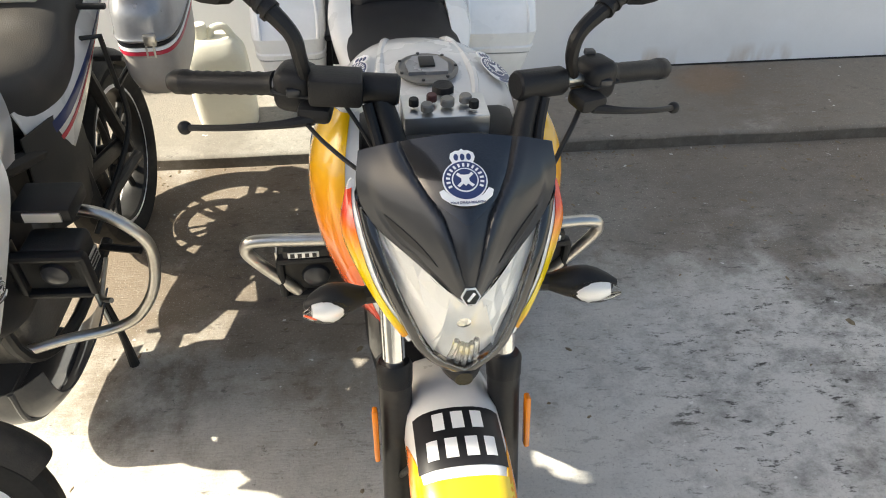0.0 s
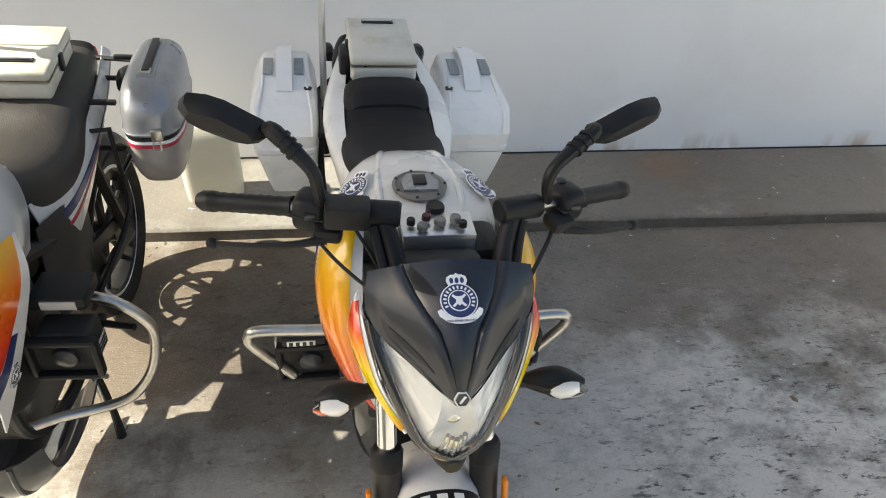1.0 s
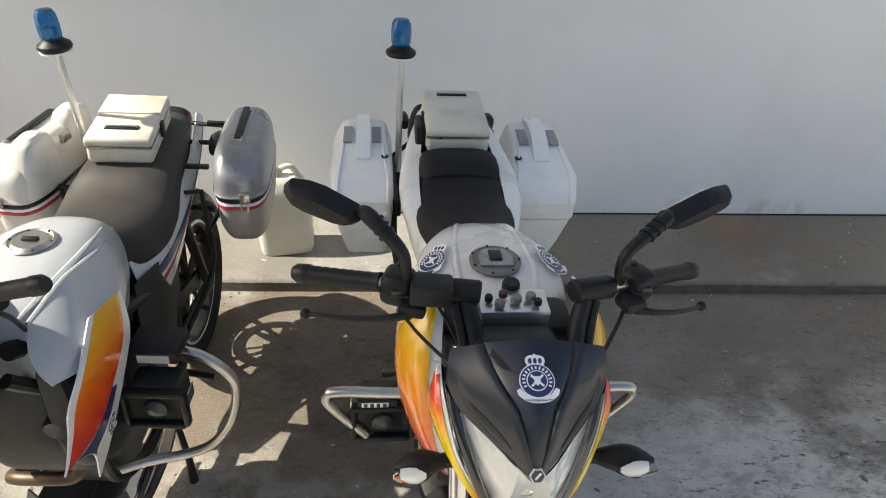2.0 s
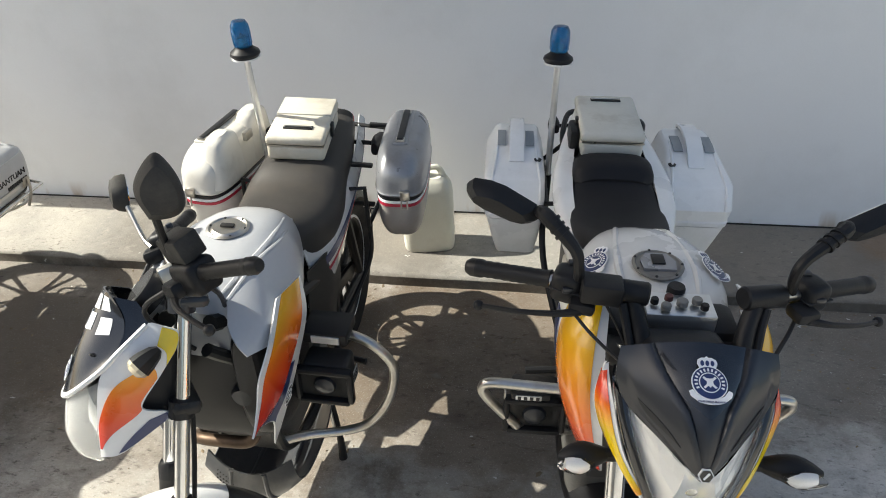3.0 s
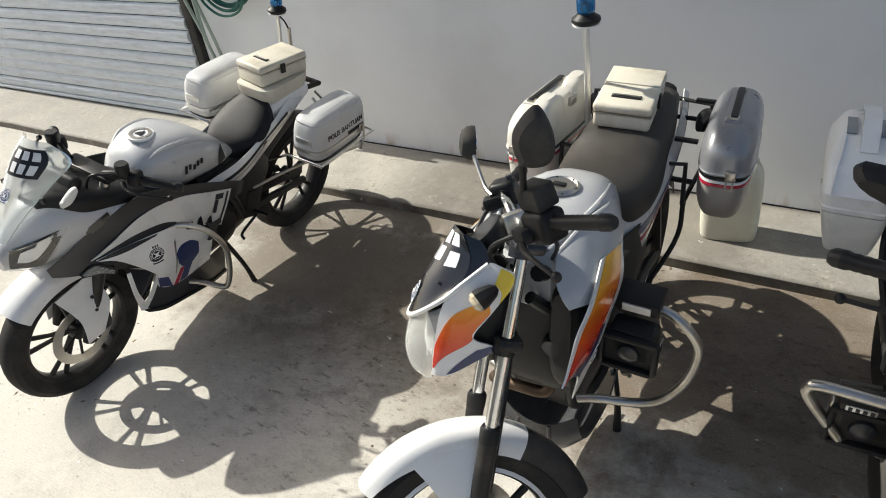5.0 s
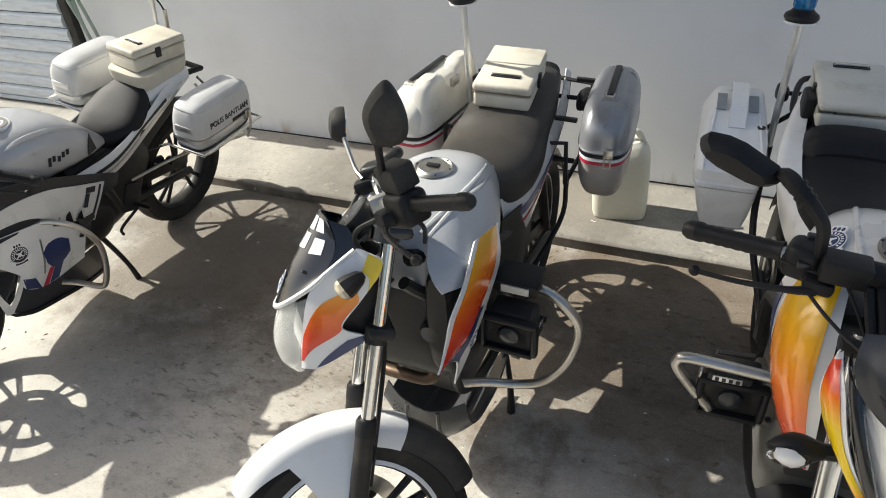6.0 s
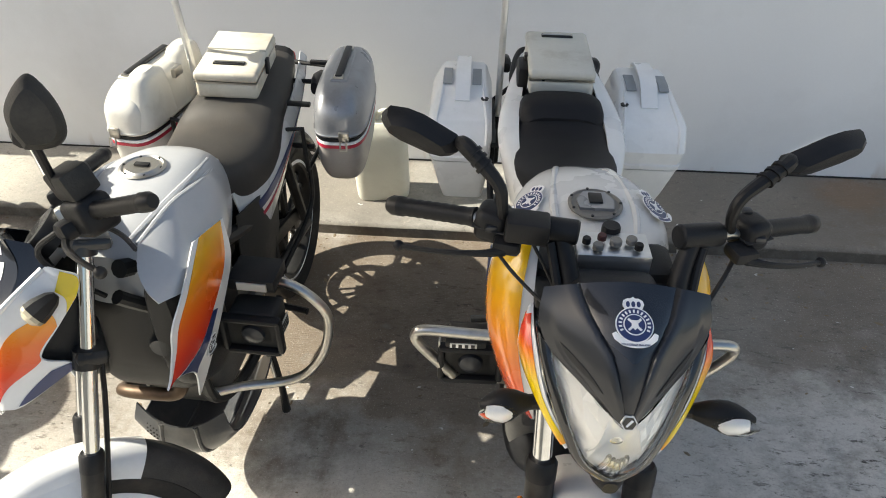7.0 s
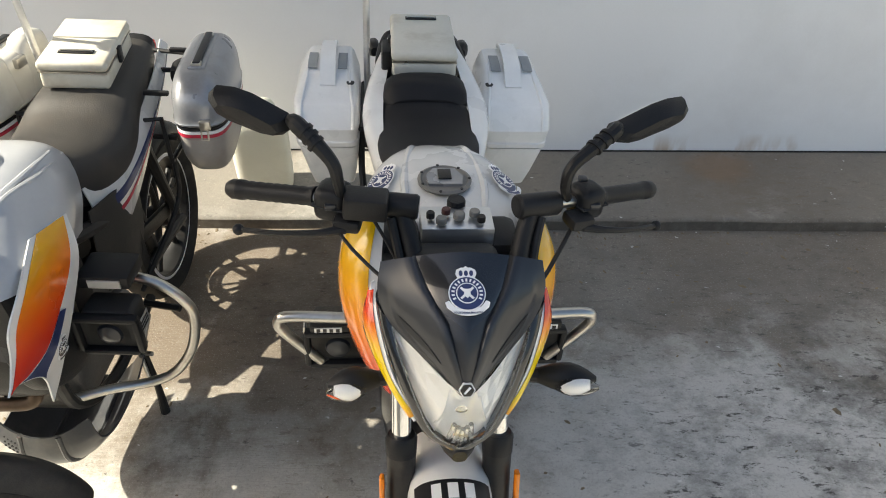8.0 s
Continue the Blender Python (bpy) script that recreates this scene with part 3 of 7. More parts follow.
def litter():
    """Dry leaf scraps and crumbs of concrete lying about on the yard, thickest along the kerb."""
    rnd = random.Random(21)
    verts, faces = [], []
    for k in range(420):
        x = rnd.uniform(-3.6, 2.4)
        y = KERB_Y - 0.012 - rnd.random() ** 3 * 0.5 if k % 3 else rnd.uniform(-2.4, KERB_Y - 0.02)
        r, a, h = rnd.uniform(0.002, 0.006) * (1.8 if k % 11 == 0 else 1.0), rnd.uniform(0, 6.28), rnd.uniform(0.001, 0.004)
        long = rnd.uniform(1.0, 2.6)
        n = len(verts)
        for i in range(5):
            b = 2 * math.pi * i / 5 + rnd.uniform(-0.3, 0.3)
            u, v = long * r * math.cos(b), r * math.sin(b)
            verts.append((x + u * math.cos(a) - v * math.sin(a), y + u * math.sin(a) + v * math.cos(a), 0.0005))
        verts.append((x, y, h + 0.001))
        faces += [(n + i, n + (i + 1) % 5, n + 5) for i in range(5)]
    me = bpy.data.meshes.new("litter")
    me.from_pydata(verts, [], faces)
    m = material("dry_litter", (0.22, 0.17, 0.11), 0.85, spread=0.5, scale=3.0)
    me.materials.append(m)
    tagged(new("litter", me), "dry leaf scraps and concrete crumbs on the yard floor", "litter", kind="stuff")


def shutter():
    """A roller shutter of interlocked horizontal slats, bowed a little, in a dark opening."""
    x0, x1, y = -8.2, SHUTTER_X, WALL_Y - 0.03
    hull = new("door_1")
    tagged(hull, "grey white roller shutter of narrow horizontal slats, pulled down", "roller shutter", kind="structure")
    pitch = 0.088
    prof = [(0.0, 0.0), (-0.018, 0.014), (-0.024, 0.040), (-0.019, 0.066), (-0.004, 0.081), (0.004, 0.083), (0.004, 0.0)]
    rings = [[(x, y + a, z) for a, z in prof] for x in (x0, x1 - 0.006)]
    me = None
    for k in range(30):
        if me is None:
            ob = part("slat", loft(rings), SHUTTER, hull)
            me = ob.data
        else:
            ob = new("slat", me)
            ob.parent = hull
        ob.location = (0.006 * (k % 2), 0.004 * math.sin(k * 0.9), SLAB_Z + 0.04 + pitch * k)
    part("bottom_bar", rbox(((x0 + x1) / 2, y - 0.004, SLAB_Z + 0.027), (x1 - x0 - 0.02, 0.03, 0.03), 0.004), SHUTTER, hull)
    part("side_guide", rbox((SHUTTER_X + 0.04, WALL_Y - 0.015, 1.47), (0.07, 0.05, 2.78), 0.004), DARK_METAL, hull, "dark steel side guide")


ground()
kerb()
litter()
block("wall_north", SHUTTER_X + 0.08, 9, WALL_Y, WALL_Y + 0.22, SLAB_Z - 0.04, 4.2, WALL, label="plain white painted wall with faint rust at its foot")
block("wall_north_2", -12, -8.2, WALL_Y, WALL_Y + 0.22, SLAB_Z - 0.04, 4.2, WALL)
block("wall_lintel", -8.2, SHUTTER_X + 0.08, WALL_Y + 0.02, WALL_Y + 0.22, 2.75, 4.2, WALL)
block("wall_inner", -8.6, SHUTTER_X + 0.4, 0.98, 1.08, 0.0, 4.2, DARK_GAP)
block("trim_joint", SHUTTER_X + 0.09, 9, WALL_Y - 0.004, WALL_Y + 0.01, SLAB_Z - 0.004, SLAB_Z + 0.007, DARK_GAP, label="dark open joint at the foot of the wall")
# Unseen canopy, added so that its shadow covers the right-hand bike.
SHADE_ROOF_Z = 3.1
SHADE_ROOF_X = 0.38 + SUN_WAY.x / SUN_WAY.z * SHADE_ROOF_Z
block("shade_canopy", SHADE_ROOF_X, -0.6, -2.2, WALL_Y, SHADE_ROOF_Z, SHADE_ROOF_Z + 0.15, SHADE_ROOF, label="unseen flat canopy added to shade the right of the strip")
# Assumed wall out of view: cuts skylight on the left bikes, bounces some fill.
block("sky_block_wall", -14, -0.6, -6.2, -6.0, -0.02, 2.8, SKY_BLOCK, label="unseen grey wall added to hold back skylight on the left")
shutter()


# ---- pieces that the motorcycles share ----
def at_axle(name, parent, y, z, x=0.0):
    ob = new(name)
    ob.parent = parent
    ob.location = (x, y, z)
    ob.empty_display_size = 0.05
    return ob


def wheel(parent, m, r=0.30, w=0.10, spokes=5, rim_mat=DARK_METAL, line=None, disc=-1, name="front_wheel", twin=True):
    """A cast wheel on the pose m (its axle along x): tyre, rim, spokes, hub and brake disc as pieces of their own."""
    h = w / 2
    rr = r - 0.075
    prof = [(rr + 0.004, -h * 0.62), (rr + 0.03, -h * 0.96), (r - 0.028, -h), (r - 0.010, -h * 0.78), (r, -h * 0.3), (r, h * 0.3), (r - 0.010, h * 0.78), (r - 0.028, h), (rr + 0.03, h * 0.96), (rr + 0.004, h * 0.62)]
    hub = part(name, turned([(0.0, -0.045), (0.032, -0.045), (0.036, -0.02), (0.03, 0.0), (0.036, 0.02), (0.032, 0.045), (0.0, 0.045)], 20), DARK_METAL, parent, "", m)
    part("tyre", turned(prof, 56, closed=True), RUBBER, hub, "worn black rubber tyre", m)
    part("rim", turned([(rr + 0.006, -h * 0.66), (rr - 0.004, -h * 0.7), (rr - 0.014, -h * 0.55), (rr - 0.020, -h * 0.2), (rr - 0.020, h * 0.2), (rr - 0.014, h * 0.55), (rr - 0.004, h * 0.7), (rr + 0.006, h * 0.66)], 48, closed=True), rim_mat, hub, "", m)
    if line:
        for s in (-1, 1):
            part("rim_stripe", turned([(rr + 0.004, s * (h * 0.66 + 0.001)), (rr - 0.006, s * (h * 0.70 + 0.002)), (rr - 0.006, s * (h * 0.70 - 0.001)), (rr + 0.004, s * (h * 0.66 - 0.001))], 48, closed=True), line, hub, "thin white rim stripe", m)
    for k in range(spokes):
        a = 2 * math.pi * k / spokes + 0.3
        for d in ((-0.16, 0.16) if twin else (0.0,)):
            c0, s0, c1, s1 = math.cos(a), math.sin(a), math.cos(a + d), math.sin(a + d)
            bm = tube([(0, 0.026 * c0, 0.026 * s0), (0.004, 0.5 * rr * math.cos(a + d * 0.8), 0.5 * rr * math.sin(a + d * 0.8)), (0, (rr - 0.016) * c1, (rr - 0.016) * s1)], [0.014, 0.009, 0.011], 8, 4)
            part("spoke", bm, rim_mat, hub, "", m)
    if disc:
        x = disc * (h + 0.004)
        part("brake_disc", turned([(0.095, x - 0.002), (0.135, x - 0.002), (0.135, x + 0.002), (0.095, x + 0.002)], 40, closed=True), STEEL, hub, "round steel brake disc", m)
        for k in range(6):
            a = 2 * math.pi * k / 6
            part("disc_carrier", tube([(x * 0.8, 0.03 * math.cos(a), 0.03 * math.sin(a)), (x, 0.098 * math.cos(a + 0.2), 0.098 * math.sin(a + 0.2))], 0.006, 6), DARK_METAL, hub, "", m)
    return hub


def beacon(parent, foot, top, turn=0.0):
    """A blue warning lamp with a dark rubber foot on a slim pole."""
    foot, top = Vector(foot), Vector(top)
    pole = part("beacon_pole", tube([foot, top], 0.0105, 12), ALU, parent, "slim bare aluminium pole")
    part("pole_sleeve", tube([foot, foot.lerp(top, 0.3)], 0.013, 12), BLACK, pole)
    d = (top - foot).to_track_quat("Z", "Y").to_matrix().to_4x4()
    m = Matrix.Translation(top) @ d
    lamp = part("beacon_base", turned([(0.0, 0.0), (0.040, 0.0), (0.046, 0.008), (0.044, 0.016), (0.030, 0.026), (0.026, 0.032), (0.0, 0.032)], 28, "z"), BLACK, parent, "black rubber lamp foot", m)
    part("beacon_plate", turned([(0.0, -0.005), (0.043, -0.005), (0.043, 0.0), (0.0, 0.0)], 28, "z"), CASE_WHITE, lamp, "", m)
    prof = [(0.024, 0.03), (0.028, 0.04), (0.029, 0.07), (0.027, 0.095), (0.020, 0.108), (0.0, 0.111)]
    bm = turned(prof, 32, "z")
    for v in bm.verts:
        a = math.atan2(v.co.y, v.co.x)
        k = 1 + 0.035 * math.cos(12 * a)
        v.co.x, v.co.y = v.co.x * k, v.co.y * k
    part("beacon_lens", bm, BLUE_GLASS, lamp, "ribbed blue lamp lens", m)
    part("beacon_bulb", turned([(0.0, 0.03), (0.012, 0.035), (0.014, 0.06), (0.0, 0.075)], 12, "z"), CHROME, lamp, "", m)


def document_box(parent, at, size, mat, turn=(0, 0, 0), slot=0.28, ridge=False, latch=1, label=""):
    """A shallow fibreglass box with a lid, a carrying handle on it and a latch at the side."""
    m = pose(*at, *turn)
    sx, sy, sz = size
    box = part("document_box", rbox((0, 0, sz * 0.31), (sx, sy, sz * 0.62), 0.012, 3), mat, parent, label or "dusty cream box with a lid", m)
    part("lid", rbox((0, 0, sz * 0.82), (sx + 0.006, sy + 0.006, sz * 0.36), 0.012, 3), mat, box, "", m)
    part("lid_seam", rbox((0, 0, sz * 0.63), (sx + 0.002, sy + 0.002, 0.004), 0), STEEL, box, "", m)
    if ridge:
        part("lid_step", rbox((0, sy * 0.27, sz * 1.0), (sx * 0.99, sy * 0.44, 0.010), 0.004), mat, box, "", m)
    y = sy * slot
    z = sz * (1.0) + 0.002
    part("handle_plate", rbox((0, y, z), (sx * 0.52, 0.022, 0.004), 0.0015), DARK_METAL, box, "dark handle plate", m)
    part("carry_handle", tube([(-sx * 0.24, y, z), (-sx * 0.22, y, z + 0.004), (sx * 0.22, y, z + 0.004), (sx * 0.24, y, z)], 0.0028, 8, smooth=False), STEEL, box, "thin metal carrying handle", m)
    part("latch", rbox((latch * (sx / 2 + 0.006), -sy * 0.05, sz * 0.62), (0.010, 0.026, 0.045), 0.003), DARK_METAL, box, "dark toggle latch", m)
    for k in (-1, 1):
        part("hinge", rbox((-latch * (sx / 2 + 0.003), k * sy * 0.28, sz * 0.63), (0.006, 0.03, 0.016), 0.002), STEEL, box, "", m)
    return box


def grip(parent, a, b, r=0.016):
    """A ribbed rubber grip with a bar-end weight."""
    a, b = Vector(a), Vector(b)
    pts, rs = [], []
    for i in range(19):
        pts.append(a.lerp(b, i / 18))
        rs.append(r * (1.14 if i in (0, 17, 18) else (1.05 if i % 2 else 0.97)))
    g = part("hand_grip", tube(pts, rs, 14, smooth=False), BLACK, parent, "ribbed black rubber grip")
    d = (b - a).normalized()
    part("bar_end", tube([b, b + d * 0.012, b + d * 0.022], [r * 1.12, r * 1.12, r * 0.8], 14, 1, False), DARK_METAL, g)
    return g


def lever(parent, pts, r=0.0065, mat=BLACK):
    lv = part("lever", tube(pts, [r * 1.5, r, r * 0.8, r * 0.8], 8), mat, parent)
    bm = bmesh.new()
    bmesh.ops.create_uvsphere(bm, u_segments=12, v_segments=8, radius=r * 1.7)
    part("lever_ball", bm, mat, lv, "", Matrix.Translation(pts[-1]))
    return lv


def rear_mirror(parent, stem, centre, half, tall, turn, mat=BLACK, shape=None, stem_mat=BLACK, stem_r=0.008, soft=4):
    """A mirror head on a bent stem; the glass faces the rider (+y)."""
    st = part("mirror_stem", tube(stem, stem_r, 10), stem_mat, parent)
    m = pose(*centre, *turn)
    out = shape or [(-1, -0.25), (-0.8, 0.35), (-0.3, 0.75), (0.4, 1.0), (0.85, 0.8), (1.0, 0.3), (0.85, -0.45), (0.4, -0.85), (-0.3, -0.8), (-0.8, -0.6)]
    line = [Vector(p) for p in catmull([(x, 0, z) for x, z in out + out[:1]], soft)][:-1]
    rings = []
    for s, y in ((0.35, -0.030), (0.72, -0.026), (0.93, -0.014), (1.0, 0.0), (0.985, 0.008)):
        rings.append([(p.x * half * s, y, p.z * tall * s) for p in line])
    head = part("mirror_shell", loft(rings), mat, st, "", m)
    part("mirror_glass", loft([[(p.x * half * s, y, p.z * tall * s) for p in line] for s, y in ((0.9, 0.0085), (0.88, 0.0105))]), MIRROR, head, "mirror glass", m)


def siren(parent, m):
    """A small horn loudspeaker: dark box, flared mouth and a steel bracket."""
    s = part("siren_box", rbox((0, 0.025, 0.012), (0.100, 0.07, 0.078), 0.012, 3), DUSTY, parent, "black siren loudspeaker", m)
    part("siren_rim", joined(*[rbox(at, size, 0.008, 2) for at, size in (((0, -0.014, 0.044), (0.126, 0.022, 0.014)), ((0, -0.014, -0.040), (0.112, 0.022, 0.014)), ((-0.058, -0.014, 0.003), (0.014, 0.022, 0.086)), ((0.058, -0.014, 0.003), (0.014, 0.022, 0.086)))]), BLACK, s, "flared rim of the horn mouth", m)
    part("siren_horn", rbox((0, -0.004, 0.002), (0.112, 0.012, 0.082), 0.005, 2), DUSTY, s, "horn mouth", m)
    part("horn_centre", turned([(0.0, -0.022), (0.012, -0.021), (0.022, -0.016), (0.026, -0.008), (0.0, -0.008)], 20, "y"), GREY_PLASTIC, s, "dome in the horn mouth", m)
    part("siren_bracket", rbox((-0.062, 0.0, 0.03), (0.004, 0.03, 0.06), 0.001), STEEL, s, "", m)
    part("siren_label", rbox((0.0595, 0.015, 0.012), (0.002, 0.045, 0.03), 0.0005), ALU, s, "worn silver label", m)
    for k in range(3):
        part("label_bar", rbox((0.061, 0.015, 0.004 + 0.008 * k), (0.001, 0.034, 0.003), 0), DECAL_BLACK, s, "", m)
    return s


def indicator(parent, root, tip, lens=CLEAR):
    """A turn signal: rubber stalk, teardrop body and clear lens."""
    root, tip = Vector(root), Vector(tip)
    st = part("indicator_stalk", tube([root, root.lerp(tip, 0.35)], [0.014, 0.013], 10), BLACK, parent)
    a, b = root.lerp(tip, 0.3), tip
    pts = [a.lerp(b, k / 7) for k in range(8)]
    rs = [0.012, 0.017, 0.022, 0.025, 0.0255, 0.022, 0.015, 0.005]
    bm = tube(pts, rs, 16, smooth=False)
    for v in bm.verts:
        v.co.z = a.z + (v.co.z - a.z) * 0.95
    part("indicator_body", bm, BLACK, st, "black turn signal body")
    off = Vector((0, -0.019, 0.000))
    lb = tube([p + off for p in pts[2:]], [0.008, 0.0145, 0.0175, 0.0165, 0.012, 0.004], 16, smooth=False)
    part("indicator_lens", lb, lens, st, "clear turn signal lens")
    part("indicator_reflector", tube([p + off * 0.7 for p in pts[2:7]], [0.007, 0.013, 0.016, 0.014, 0.008], 12, smooth=False), REFLECTOR, st)
    return st


def fork_leg(parent, top, seal, axle, r=0.0165, lower=DARK_METAL, tube_mat=CHROME, boot=True):
    leg = part("fork_tube", tube([top, seal], r, 16), tube_mat, parent, "polished fork tube")
    s, a = Vector(seal), Vector(axle)
    d = (a - s).normalized()
    part("fork_seal", tube([s - d * 0.02, s - d * 0.012, s + d * 0.02], [r * 1.35, r * 1.6, r * 1.55], 16, 1, False), BLACK, leg)
    part("fork_lower", tube([s + d * 0.015, s + d * 0.06, a - d * 0.05, a + d * 0.02], [r * 1.5, r * 1.45, r * 1.5, r * 1.2], 16, 3, False), lower, leg)
    return leg


def arc_fender(r, half, a0, a1, axle, crown=0.012, lip=0.05, n=30, edge=None):
    """The skin of a mudguard round a wheel: angles in degrees from straight up, negative to the front."""
    rows = []
    for i in range(n):
        a = radians(a0 + (a1 - a0) * i / (n - 1))
        k = edge((i / (n - 1))) if edge else 1.0
        row = []
        for u in (-1, -0.93, -0.6, 0, 0.6, 0.93, 1):
            drop = lip * k if abs(u) == 1 else (0.014 if abs(u) == 0.93 else 0.0)
            rad = r + crown * (1 - u * u) - drop
            w = half * (1.02 if abs(u) == 1 else 1.0)
            row.append((u / abs(u or 1) * abs(u) * w if abs(u) < 1 else u * w, axle[0] + rad * math.sin(a), axle[1] + rad * math.cos(a)))
        rows.append(row)
    return Skin(rows, 2)


RECESS = material("recess_grey", (0.30, 0.32, 0.33), 0.5)


# ---- the streetfighter with the orange flanks ----
def streetfighter(m):
    bike = thing("motorcycle", m, "white motorcycle with black nose and orange flanks on its stand", "motorcycle", "parked police motorcycles")
    fa, ra = (-0.68, 0.30), (0.68, 0.30)
    wheel(bike, pose(0, *fa), 0.30, 0.10, 5, DARK_METAL, YELLOW_PAINT)
    wheel(bike, pose(0, *ra), 0.305, 0.13, 5, DARK_METAL, name="rear_wheel")
    # fork
    for s in (-1, 1):
        leg = fork_leg(bike, (s * 0.089, -0.40, 1.0), (s * 0.089, -0.545, 0.690), (s * 0.092, fa[0], fa[1]), 0.0185)
        part("fork_reflector", rbox((s * 0.125, -0.60, 0.60), (0.010, 0.02, 0.10), 0.004, 2, (-18, 0, 0)), AMBER_LENS, leg, "orange side reflector")
    part("triple_clamp", rbox((0, -0.40, 0.985), (0.25, 0.07, 0.03), 0.01), DARK_METAL, bike)
    # front mudguard with its livery
    fs = arc_fender(0.352, 0.074, -62, 42, fa, 0.018, 0.055)
    fender = part("front_mudguard", fs.sheet(thick=0.004, nu=12, nv=40), WHITE, bike, "white front mudguard with orange and yellow edges")
    part("mudguard_band", fs.sheet(lambda v: 0.20, lambda v: 0.80, 0.40, 0.52, 0.0045, 0.001), YELLOW_PAINT, fender, "yellow band")
    for lo, hi in ((lambda v: 0.04, lambda v: 0.27 - 0.21 * max(0, (v - 0.45) / 0.23) ** 2), (lambda v: 0.73 + 0.21 * max(0, (v - 0.45) / 0.23) ** 2, lambda v: 0.96)):
        part("mudguard_edge", fs.sheet(lo, hi, 0.12, 0.68, 0.0045, 0.001), FADE_FENDER, fender, "orange to yellow edge panel")
    plate = part("number_plate", fs.sheet(lambda v: 0.22, lambda v: 0.78, 0.545, 0.70, 0.005, 0.0012), DECAL_BLACK, fender, "black number plate sticker")
    for row, n in ((0.662, 3), (0.590, 4)):
        for k in range(n):
            u = 0.5 + (k - (n - 1) / 2) * 0.105
            part("plate_character", fs.sheet(lambda v, u=u: u - 0.032, lambda v, u=u: u + 0.032, row - 0.024, row + 0.024, 0.0063, 0.0008, 2, 4), DECAL_WHITE, plate, "plain white bar")
    part("mudguard_stay", tube([(-0.09, -0.62, 0.50), (-0.076, -0.66, 0.59), (0.076, -0.66, 0.59), (0.09, -0.62, 0.50)], 0.006, 8, smooth=False), BLACK, fender)
    # nose cowl: raised shoulders beside a sunk gloss visor that narrows to a channel
    def smooth(a, b, x):
        q = min(1.0, max(0.0, (x - a) / (b - a)))
        return q * q * (3 - 2 * q)

    spine = catmull([(0.0, -0.520, 1.112), (0.25, -0.588, 1.088), (0.5, -0.630, 1.054), (0.75, -0.652, 1.012), (1.0, -0.664, 0.962)], 6)
    edge = catmull([(0.124, -0.508, 1.088), (0.127, -0.535, 1.049), (0.108, -0.562, 1.013), (0.060, -0.615, 0.992), (0.006, -0.662, 0.962)], 6)
    rows = []
    for i, (c, e) in enumerate(zip(spine, edge)):
        v = i / (len(spine) - 1)
        crease = float(np.interp(v, (0.0, 0.22, 0.45, 0.6, 0.8, 1.0), (0.60, 0.44, 0.25, 0.22, 0.24, 0.30)))
        row = []
        for k in range(-44, 45):
            u = abs(k) / 44
            f = u ** 1.5
            y, z = c.y + (e.y - c.y) * f, c.z + (e.z - c.z) * f
            deep = (0.009 if v < 0.5 else 0.009 - 0.012 * (v - 0.5)) * (1 - smooth(crease, crease + 0.05, u)) * smooth(1.0, 0.85, v)
            lip = 0.0006 * math.exp(-((u - crease - 0.12) / 0.05) ** 2) * smooth(1.0, 0.8, v)
            step = 0.003 * smooth(0.80, 0.90, u) * smooth(0.1, 0.3, v) * smooth(1.0, 0.85, v)
            row.append((math.copysign(e.x * u, k), y + 0.75 * (deep - lip + step), z - 0.66 * (deep - lip + step)))
        rows.append(row)
    ns = Skin(rows, 2)
    nose = part("nose_cowl", ns.sheet(thick=0.004, nu=176, nv=48, out=AHEAD), GREY_PLASTIC, bike, "charcoal plastic nose cowl with shoulder creases")
    wide = lambda v: 0.5 * float(np.interp(v, (0.0, 0.22, 0.45), (0.58, 0.42, 0.235))) * math.sqrt(max(0.0, 1 - smooth(0.30, 0.50, v)))
    part("nose_visor", ns.sheet(lambda v: 0.5 - wide(v), lambda v: 0.5 + wide(v), 0.0, 0.49, 0.0042, 0.0012, 20, 24, AHEAD), GLOSS, nose, "gloss black visor")
    for s in (-1, 1):
        slit = lambda v: 0.030 * max(0.03, math.sin(math.pi * (v - 0.42) / 0.34))
        mid = lambda v: 0.5 + s * (0.405 - 0.10 * (v - 0.42) / 0.34)
        part("cowl_slot", ns.sheet(lambda v: mid(v) - slit(v), lambda v: mid(v) + slit(v), 0.42, 0.76, 0.0042, 0.001, 8, 14, AHEAD), DARK_GAP, nose, "black air slot")
    q, up_v = ns.at(0.5, 0.23), ns.at(0.5, 0.13) - ns.at(0.5, 0.33)
    nrm = Vector((1, 0, 0)).cross(up_v)
    nrm = nrm if nrm.y < 0 else -nrm
    crest(nose, q + nrm.normalized() * 0.0075, nrm, 0.078, up_v, True)
    lg = part("maker_badge", slab_of(disc_outline(0.0125, 6), 0.003), DECAL_WHITE, nose, "small dark hexagonal badge", facing((0, -0.667, 0.974), (0, -0.9, 0.42)))
    part("badge_mark", slab_of(disc_outline(0.0105, 6), 0.001), GLOSS, lg, "", facing((0, -0.6684, 0.9746), (0, -0.9, 0.42)))
    part("badge_mark", slab_of([(-0.005, -0.004), (-0.003, -0.006), (0.006, 0.004), (0.003, 0.006)], 0.001), DECAL_WHITE, lg, "", facing((0, -0.6692, 0.975), (0, -0.9, 0.42)))
    # headlight: a V of clear lens over faceted reflectors
    inner = [(0.107, -0.562, 1.010), (0.084, -0.590, 1.000), (0.060, -0.615, 0.988), (0.036, -0.640, 0.974), (0.016, -0.655, 0.962), (0.0, -0.662, 0.955)]
